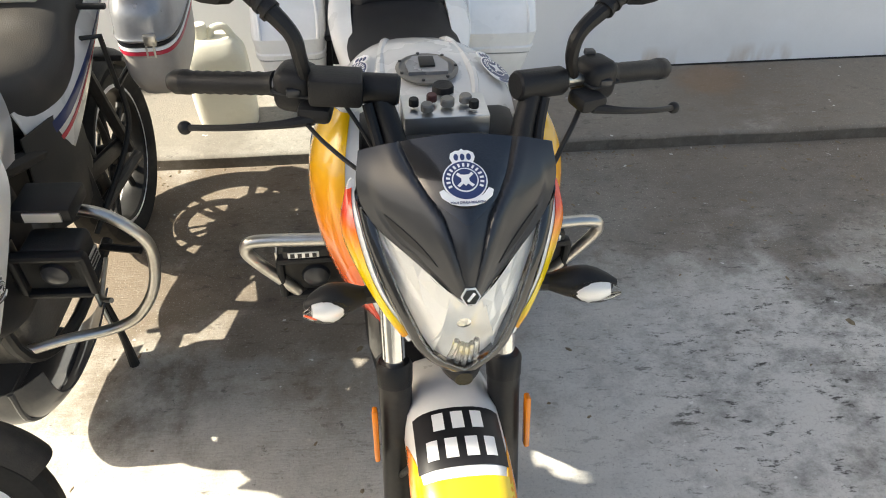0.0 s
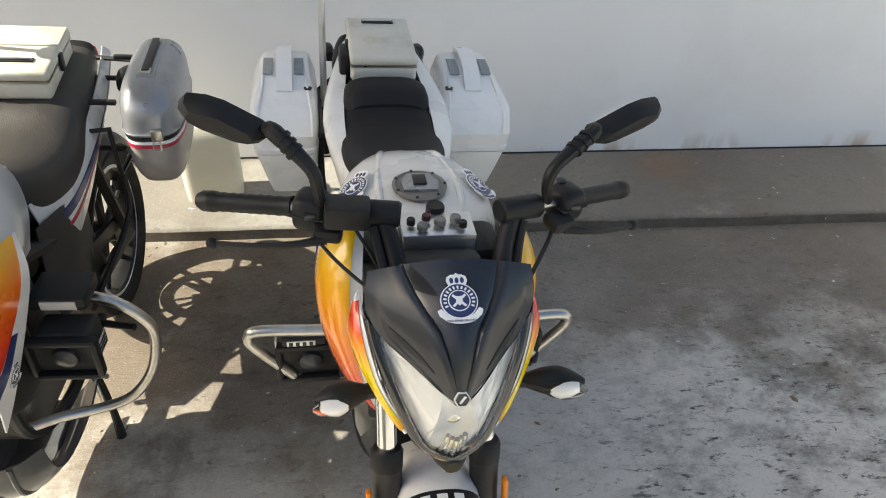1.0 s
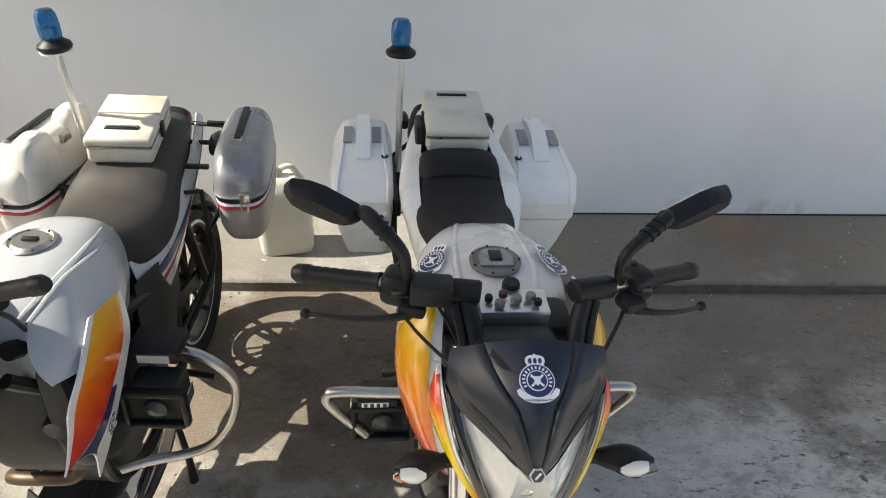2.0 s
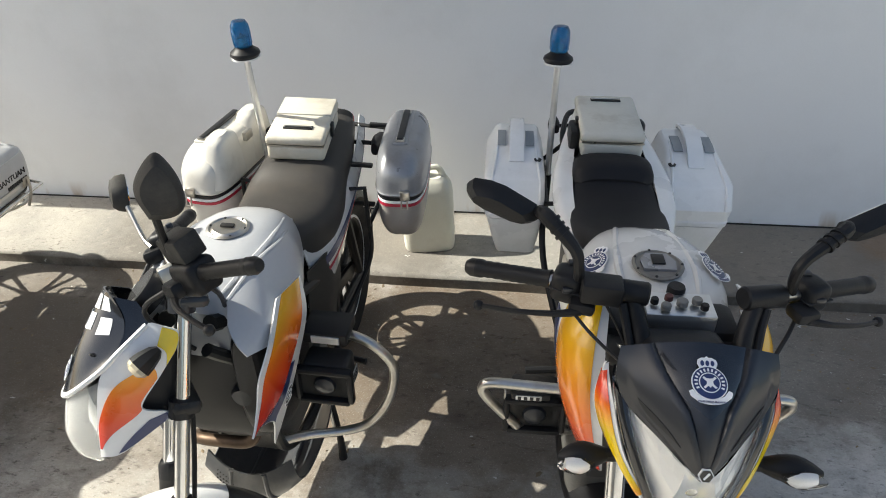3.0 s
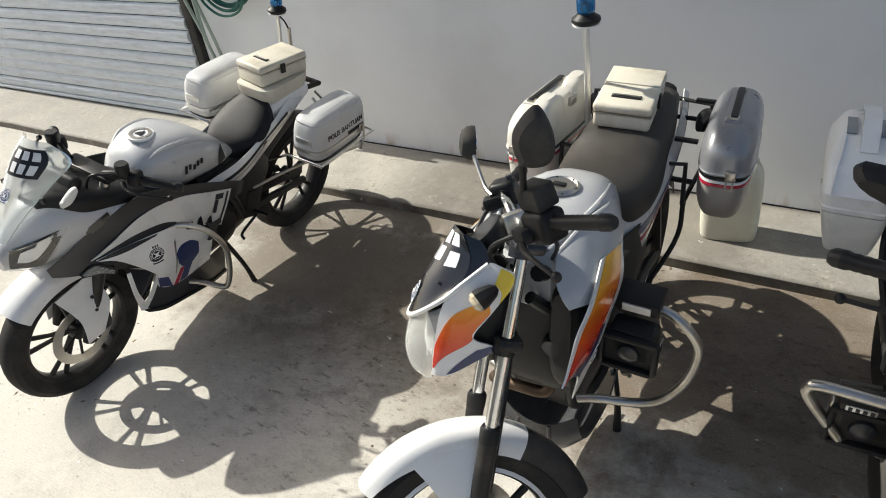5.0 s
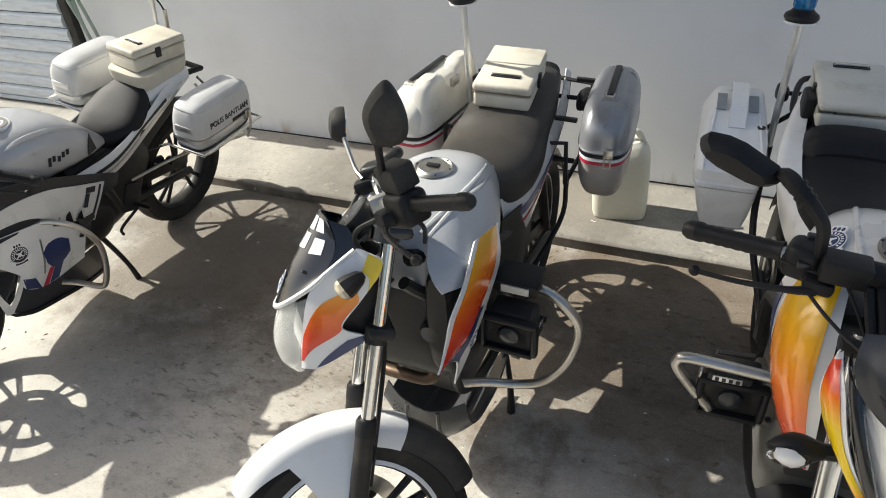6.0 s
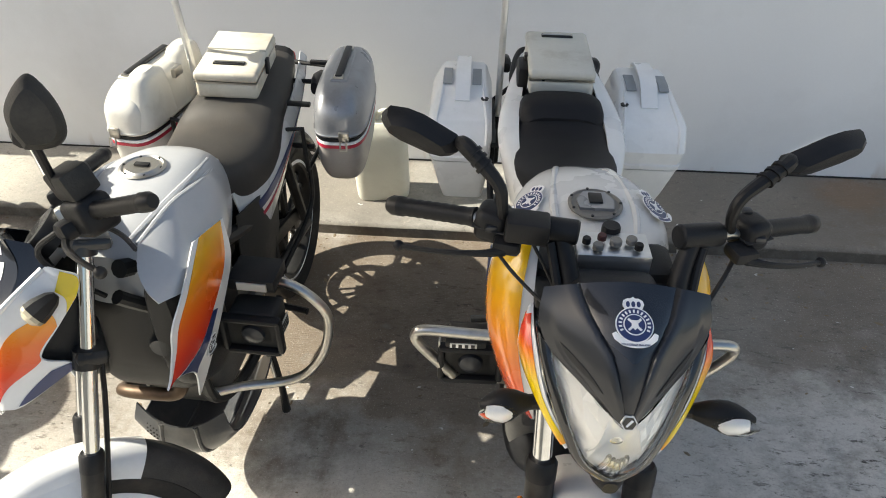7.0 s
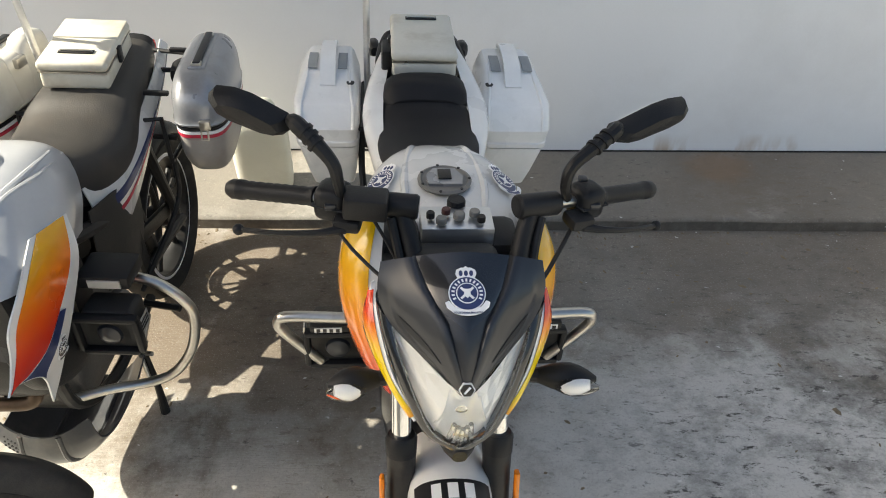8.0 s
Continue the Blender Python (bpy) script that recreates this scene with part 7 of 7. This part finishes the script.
    for u in (0.0, 0.985):
        part("screen_edge", sk.sheet(lambda v, u=u: u, lambda v, u=u: u + 0.015, 0.02, 0.98, 0.0035, 0.001, 2, 24, AHEAD), CHROME, screen, "bright cut edge")
    plate = part("number_plate", sk.sheet(lambda v: 0.40, lambda v: 0.84, 0.10, 0.38, 0.0035, 0.001, 10, 8, AHEAD), DECAL_BLACK, screen, "black plate sticker")
    for row, n in ((0.13, 3), (0.26, 3)):
        for k in range(n):
            u = 0.50 + 0.12 * k
            part("plate_character", sk.sheet(lambda v, u=u: u - 0.04, lambda v, u=u: u + 0.04, row, row + 0.09, 0.0047, 0.0008, 2, 3, AHEAD), DECAL_WHITE, plate, "plain white bar")
    q = sk.at(0.5, 0.55)
    crest(screen, q + Vector((0, -0.004, 0.003)), (0, -0.75, 0.66), 0.06)
    part("instrument", rbox((0, -0.44, 0.94), (0.16, 0.05, 0.09), 0.02, 3, (-30, 0, 0)), BLACK, bike, "black instrument cluster")
    # clip-on bars with round fluid pots
    part("top_clamp", rbox((0, -0.315, 0.935), (0.24, 0.07, 0.03), 0.012), DARK_METAL, bike)
    for s in (-1, 1):
        b = part("clip_on_bar", tube([(s * 0.09, -0.33, 0.955), (s * 0.14, -0.315, 0.965), (s * 0.20, -0.29, 0.958)], 0.013, 10), BLACK, bike)
        grip(b, (s * 0.225, -0.275, 0.952), (s * 0.335, -0.215, 0.930), 0.0165)
        part("switch_housing", rbox((s * 0.205, -0.285, 0.958), (0.05, 0.055, 0.055), 0.014, 3, (0, 0, s * 25)), BLACK, b)
        lever(b, [(s * 0.19, -0.33, 0.952), (s * 0.24, -0.35, 0.945), (s * 0.30, -0.32, 0.935), (s * 0.355, -0.27, 0.92)])
        part("fluid_pot", turned([(0.0, 0.045), (0.022, 0.045), (0.026, 0.038), (0.024, 0.0), (0.0, 0.0)], 20, "z", (s * 0.185, -0.315, 0.985)), BLACK, b, "round black fluid pot")
        part("brake_hose", tube([(s * 0.18, -0.33, 0.97), (s * 0.13, -0.39, 1.0), (s * 0.08, -0.40, 0.94), (s * 0.07, -0.42, 0.80)], 0.005, 8), BLACK, b)
    # tank, seat and tail
    tank = part("fuel_tank", body([(-0.215, 0.880, 0.74, 0.085), (-0.15, 0.938, 0.73, 0.130), (-0.05, 0.966, 0.72, 0.168), (0.08, 0.945, 0.71, 0.172), (0.20, 0.868, 0.70, 0.145), (0.30, 0.770, 0.69, 0.095), (0.335, 0.735, 0.69, 0.075)], 32, 6, 2.6), SILVER, bike, "silver white sculpted fuel tank")
    cap = part("tank_cap", turned([(0.0, 0.004), (0.050, 0.004), (0.053, 0.002), (0.053, -0.006), (0.0, -0.006)], 36, "z", (0, -0.070, 0.966)), CASE_WHITE, tank, "white tank cap with a black triangle")
    part("cap_ring", turned([(0.030, 0.006), (0.044, 0.006), (0.044, 0.003), (0.030, 0.003)], 30, "z", (0, -0.070, 0.9665), closed=True), STEEL, cap)
    part("cap_mark", slab_of([(-0.016, -0.014), (0.018, -0.014), (0.004, 0.022)], 0.003), DECAL_BLACK, cap, "", pose(0, -0.070, 0.974, -90, 0, 0))
    for s in (-1, 1):
        part("tank_crease", tube([(s * 0.085, -0.17, 0.893), (s * 0.115, -0.08, 0.938), (s * 0.130, 0.03, 0.930), (s * 0.125, 0.12, 0.893), (s * 0.105, 0.21, 0.838), (s * 0.09, 0.27, 0.785)], [0.007, 0.010, 0.012, 0.011, 0.008, 0.005], 8), SILVER, tank)
        base = facing((s * 0.1755, 0.020, 0.838), (s * 1.0, -0.02, 0.06))
        for k in range(5):
            part("maker_bar", rbox((s * (-0.045 + 0.021 * k), -0.001, 0.006 * math.sin(k * 2.2)), (0.012, 0.002, 0.022 if k else 0.034), 0.0, 1, (0, 14, 0)), DECAL_BLACK, tank, "plain black bar", base)
        part("tank_arrow", slab_of([(s * 0.03, -0.035), (s * -0.03, -0.035), (s * 0.014, 0.045)], 0.002), DECAL_BLACK, tank, "black arrow decal", facing((s * 0.156, 0.185, 0.80), (s * 1.0, 0.25, 0.10)))
    part("rider_seat", body([(0.28, 0.765, 0.66, 0.060), (0.34, 0.755, 0.65, 0.095), (0.43, 0.775, 0.65, 0.148), (0.52, 0.828, 0.66, 0.142), (0.59, 0.868, 0.69, 0.105)], 28, 6, 2.8), SEAT_BLACK, bike, "black scooped rider seat")
    for s in (-1, 1):
        tk = Skin([[(s * x, y, z) for x, y, z in r] for r in (
            [(0.130, 0.10, 0.685), (0.140, 0.30, 0.70), (0.135, 0.50, 0.758), (0.104, 0.70, 0.825), (0.075, 0.87, 0.825)],
            [(0.150, 0.10, 0.65), (0.155, 0.30, 0.665), (0.145, 0.50, 0.735), (0.124, 0.70, 0.785), (0.085, 0.88, 0.795)],
            [(0.140, 0.12, 0.59), (0.140, 0.32, 0.605), (0.128, 0.52, 0.675), (0.104, 0.71, 0.735), (0.066, 0.88, 0.765)])], 5)
        tp = part("tail_panel", tk.sheet(thick=0.004, nu=26, nv=14, out=RIGHT * s), WHITE, bike, "white tail panel with charcoal lines")
        part("tail_line", tk.sheet(lambda v: 0.04, lambda v: 0.7, 0.40, 0.55, 0.0045, 0.001, 24, 4, RIGHT * s), GREY_PLASTIC, tp)
        part("tail_line", tk.sheet(lambda v: 0.04, lambda v: 0.7, 0.68, 0.76, 0.0045, 0.001, 24, 3, RIGHT * s), STEEL, tp)
        part("tail_flash", tk.sheet(lambda v: 0.88, lambda v: 0.97, 0.05, 0.4, 0.0045, 0.001, 8, 6, RIGHT * s), DECAL_RED, tp, "red flash")
    hump = part("tail_hump", tower([(0.775, -0.060, 0.060, 0.640, 0.860), (0.800, -0.075, 0.075, 0.610, 0.872), (0.850, -0.098, 0.098, 0.575, 0.885), (0.905, -0.105, 0.105, 0.560, 0.890), (0.912, -0.100, 0.100, 0.566, 0.884)], 36, 5, 5.0), CREAM, bike, "cream moulded seat hump")
    part("hump_skirt", body([(0.545, 0.80, 0.74, 0.060), (0.60, 0.835, 0.74, 0.098), (0.72, 0.850, 0.75, 0.112), (0.86, 0.850, 0.77, 0.098), (0.90, 0.835, 0.79, 0.06)], 24, 5, 3.0), CASE_WHITE, hump, "white tail cover under the hump")
    document_box(bike, (0.0, 0.735, 0.914), (0.170, 0.285, 0.098), CREAM, (0, -3, -8), -0.22, False, 1, "cream document box with a lid and handle")
    part("tail_handle", tube([(0.06, 0.87, 0.80), (0.09, 0.965, 0.80), (-0.09, 0.965, 0.80), (-0.06, 0.87, 0.80)], 0.015, 8, smooth=False), BLACK, bike, "black grab handle")
    part("tail_lamp", rbox((0, 0.895, 0.80), (0.10, 0.03, 0.04), 0.012), RED_LENS, bike, "red tail lamp")
    part("tail_core", body([(0.1, 0.70, 0.50, 0.10), (0.45, 0.70, 0.56, 0.10), (0.75, 0.78, 0.68, 0.08), (0.88, 0.81, 0.75, 0.05)], 16), BLACK, bike)
    part("rear_mudguard", arc_fender(0.335, 0.068, -30, 60, ra, 0.01, 0.03).sheet(thick=0.004), BLACK, bike, "black rear mudguard")
    # white side cases with lettering, in tube carriers
    for s in (-1, 1):
        x = lambda a, b: (s * a, s * b) if s > 0 else (s * b, s * a)
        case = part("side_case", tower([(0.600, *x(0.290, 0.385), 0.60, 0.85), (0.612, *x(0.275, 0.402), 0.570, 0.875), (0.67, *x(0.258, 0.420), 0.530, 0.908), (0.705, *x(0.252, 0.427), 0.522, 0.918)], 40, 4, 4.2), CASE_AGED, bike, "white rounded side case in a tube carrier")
        part("band", tower([(0.655, *x(0.258, 0.421), 0.534, 0.906), (0.668, *x(0.255, 0.424), 0.527, 0.911)], 40, 1, 4.2), DARK_METAL, case, "dark band")
        part("band", tower([(0.706, *x(0.246, 0.433), 0.515, 0.925), (0.722, *x(0.246, 0.433), 0.515, 0.925)], 40, 1, 4.2), ALU, case, "dull metal seam")
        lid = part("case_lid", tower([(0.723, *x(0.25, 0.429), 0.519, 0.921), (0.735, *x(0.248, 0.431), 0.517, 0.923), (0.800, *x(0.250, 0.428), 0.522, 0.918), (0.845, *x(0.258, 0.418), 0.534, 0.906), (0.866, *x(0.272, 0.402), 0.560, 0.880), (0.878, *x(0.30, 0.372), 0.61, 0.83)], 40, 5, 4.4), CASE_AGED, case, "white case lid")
        part("lid_rib", tower([(0.846, *x(0.2565, 0.4195), 0.5325, 0.9075), (0.849, *x(0.2565, 0.4195), 0.5325, 0.9075)], 40, 1, 4.2), ALU, lid)
        base = facing((s * 0.4295, 0.725, 0.772), (s * 1.0, 0, 0.06))
        part("case_lettering", lettering("POLIS BANTUAN", 0.036, 0.0015), DECAL_BLACK, lid, "dark capital letters POLIS BANTUAN", base)
        for k in range(9):
            part("case_bar", rbox((s * -0.0 + (0.02 + 0.014 * k), -0.001, -0.036), (0.010, 0.003, 0.016), 0), DECAL_BLACK, lid, "", base)
        part("case_label", rbox((s * 0.34, 0.5185, 0.765), (0.09, 0.004, 0.026), 0.001), ALU, lid, "small silver label on the case front")
        part("case_latch", rbox((s * 0.432, 0.845, 0.718), (0.010, 0.03, 0.045), 0.003), STEEL, lid, "steel latch")
        part("case_carrier", tube([(s * 0.14, 0.50, 0.60), (s * 0.25, 0.512, 0.665), (s * 0.44, 0.512, 0.668), (s * 0.445, 0.93, 0.668), (s * 0.25, 0.935, 0.668), (s * 0.09, 0.93, 0.77)], 0.007, 8, smooth=False), CHROME, bike, "chromed case carrier")
        part("carrier_base", tube([(s * 0.13, 0.38, 0.50), (s * 0.28, 0.58, 0.59), (s * 0.40, 0.86, 0.59), (s * 0.28, 0.90, 0.59), (s * 0.09, 0.91, 0.74)], 0.007, 8), STEEL, bike)
        part("carrier_hoop", tube([(s * 0.435, 0.84, 0.60), (s * 0.448, 0.85, 0.67), (s * 0.44, 0.855, 0.74)], 0.006, 8), STEEL, bike)
    # frame and engine
    eng = part("engine", rbox((0, -0.02, 0.43), (0.24, 0.40, 0.30), 0.04, 3), ENGINE, bike, "dark engine")
    for s in (-1, 1):
        part("engine_cover", turned([(0.0, s * 0.150), (0.06, s * 0.147), (0.085, s * 0.135), (0.09, s * 0.10)], 24, "x", (0, 0.16, 0.40)), DARK_METAL, eng)
        part("frame_spar", tube([(s * 0.07, -0.30, 0.86), (s * 0.15, -0.08, 0.74), (s * 0.15, 0.18, 0.60), (s * 0.12, 0.30, 0.38)], 0.022, 10), DARK_METAL, bike)
        part("swing_arm", tube([(s * 0.10, 0.30, 0.38), (s * 0.095, 0.55, 0.34), (s * 0.09, *ra)], 0.02, 10), DARK_METAL, bike)
        part("foot_rest_plate", rbox((s * 0.135, 0.36, 0.42), (0.012, 0.10, 0.14), 0.005, 2, (-20, 0, 0)), DARK_METAL, bike)
        part("foot_peg", tube([(s * 0.14, 0.36, 0.38), (s * 0.22, 0.37, 0.38)], 0.010, 8), BLACK, bike)
        part("passenger_peg", tube([(s * 0.13, 0.55, 0.52), (s * 0.20, 0.57, 0.50)], 0.009, 8), BLACK, bike)
        part("crash_bar", tube([(s * 0.19, -0.20, 0.655), (s * 0.245, -0.155, 0.672), (s * 0.31, -0.09, 0.625), (s * 0.345, -0.045, 0.53), (s * 0.352, -0.04, 0.42), (s * 0.345, -0.055, 0.325), (s * 0.32, -0.07, 0.30), (s * 0.22, -0.10, 0.30), (s * 0.13, -0.14, 0.29)], 0.0125, 12, 5), STEEL, bike, "bent steel crash bar")
    part("siren_horn", turned([(0.02, 0.05), (0.03, 0.0), (0.05, -0.03), (0.055, -0.04), (0.05, -0.042), (0.0, -0.01)], 24, "y", (0.215, 0.01, 0.55)), DUSTY, bike, "black round siren horn")
    part("side_cover", body([(0.06, 0.66, 0.30, 0.125), (0.25, 0.68, 0.29, 0.138), (0.42, 0.70, 0.34, 0.125), (0.54, 0.72, 0.46, 0.095)], 22, 5, 3.5), DARK_METAL, bike, "black engine and frame side cover")
    part("inner_guard", body([(0.26, 0.70, 0.36, 0.100), (0.42, 0.72, 0.42, 0.106), (0.56, 0.74, 0.55, 0.098), (0.78, 0.79, 0.64, 0.075)], 20, 5, 3.5), DUSTY, bike, "black inner guard over the rear wheel")
    part("wheel_hugger", arc_fender(0.325, 0.062, -95, -20, ra, 0.01, 0.03).sheet(thick=0.004), BLACK, bike, "black wheel hugger")
    part("chain_guard", rbox((0.10, 0.60, 0.42), (0.02, 0.36, 0.06), 0.008, 2, (-10, 0, 0)), BLACK, bike)
    part("silencer", body([(0.25, 0.36, 0.26, 0.045, -0.15), (0.5, 0.42, 0.30, 0.055, -0.17), (0.85, 0.50, 0.38, 0.05, -0.18)], 16), DARK_METAL, bike, "dark silencer")
    part("side_stand", tube([(0.07, 0.13, 0.40), (0.12, 0.18, 0.27), (0.18, 0.22, 0.13), (0.235, 0.24, -0.02)], [0.014, 0.012, 0.011, 0.017], 10), DARK_METAL, bike, "black side stand")
    part("gear_pedal", tube([(0.15, 0.36, 0.36), (0.165, 0.24, 0.33), (0.20, 0.21, 0.33)], 0.007, 8), DARK_METAL, bike)
    beacon(bike, (-0.10, 0.93, 0.70), (-0.11, 0.92, 1.135))
    part("second_pole", tube([(-0.055, 0.95, 0.80), (-0.06, 0.94, 1.06)], 0.009, 10), STEEL, bike, "short second tube beside the lamp pole")
    part("lamp_cable", tube([(-0.06, 0.94, 1.05), (-0.075, 0.93, 1.09), (-0.10, 0.92, 1.12)], 0.004, 8), BLACK, bike)
    return bike


sports_bike(pose(-2.907, -1.509, 0.0, 0, 13.1, 1.5) @ Matrix.Scale(0.962, 4))


# ---- things by the wall ----
def jerrycan(m):
    can = thing("jerrycan", m, "cloudy white plastic jerrycan standing on the kerb strip", "jerrycan")
    bm = tower([(0.0, -0.085, 0.085, -0.068, 0.068), (0.012, -0.098, 0.098, -0.078, 0.078), (0.10, -0.102, 0.102, -0.082, 0.082), (0.23, -0.102, 0.102, -0.082, 0.082), (0.285, -0.098, 0.098, -0.078, 0.078), (0.325, -0.075, 0.080, -0.062, 0.062), (0.345, -0.045, 0.060, -0.045, 0.045)], 32, 5, 4.5)
    part("can_body", bm, HDPE, can, "")
    part("can_neck", turned([(0.0, 0.395), (0.024, 0.395), (0.026, 0.385), (0.024, 0.34), (0.0, 0.34)], 20, "z", (-0.03, 0, 0)), HDPE, can, "open threaded neck")
    part("can_handle", tube([(0.0, 0, 0.335), (0.01, 0, 0.372), (0.05, 0, 0.375), (0.075, 0, 0.315)], 0.012, 10), HDPE, can, "moulded handle")


def hose_rack(m):
    rack = thing("hose_rack", m, "coiled green garden hose on a wall hook", "garden hose")
    hose = material("green_hose", (0.02, 0.13, 0.10), 0.4, spread=0.2)
    part("wall_hook", joined(rbox((0, -0.02, 0.0), (0.06, 0.02, 0.14), 0.004), tube([(0, -0.03, 0.04), (0, -0.10, 0.05), (0, -0.12, 0.08)], 0.008, 8)), STEEL, rack, "grey steel wall hook")
    rnd = random.Random(2)
    for k in range(6):
        r = 0.13 + rnd.uniform(-0.015, 0.02)
        pts = [(r * 1.35 * math.cos(a) + rnd.uniform(-0.006, 0.006), -0.05 - 0.012 * k + rnd.uniform(-0.004, 0.004), -0.06 + r * math.sin(a) - 0.01 * k) for a in (2 * math.pi * i / 14 for i in range(15))]
        part("hose_coil", tube(pts, 0.008, 8, 3), hose, rack)
    return rack


def loose_hoses(m):
    t = thing("hanging_pipes", m, "pale plastic pipes hanging loosely down beside the shutter", "pipe")
    pale = material("pale_green_pipe", (0.36, 0.42, 0.36), 0.45, spread=0.15)
    for k, (dx, b) in enumerate(((0.0, 0.03), (0.05, -0.02), (0.09, 0.02))):
        part("hanging_pipe", tube([(dx - 0.13, -0.02, 1.35), (dx - 0.10, -0.03 - b, 1.0), (dx - 0.02 + b, -0.05, 0.6), (dx + 0.03, -0.03, 0.30), (dx + 0.04, -0.03, 0.0)], 0.011, 10, 6), pale, t)


def wall_tap(m):
    t = thing("wall_valve", m, "red handled water valve on the wall above the hose", "valve")
    part("valve_wheel", turned([(0.016, -0.01), (0.050, -0.012), (0.056, 0.0), (0.050, 0.012), (0.016, 0.01)], 20, "y", (0, -0.10, 0), closed=True), RED_LENS, t, "red hand wheel")
    part("valve_body", tube([(0, 0.0, 0), (0, -0.06, 0), (0, -0.10, 0)], [0.018, 0.022, 0.014], 12), STEEL, t)
    part("valve_pipe", tube([(0.0, -0.03, 0.0), (0.0, -0.03, 0.5)], 0.014, 10), STEEL, t)


jerrycan(pose(-0.765, -0.215, SLAB_Z, 0, 0, 10) @ Matrix.Diagonal((1.18, 1.0, 1.06, 1)))
hose_rack(pose(-3.83, WALL_Y, 1.10))
loose_hoses(pose(-4.14, WALL_Y - 0.02, SLAB_Z))
wall_tap(pose(-3.62, WALL_Y, 1.04))
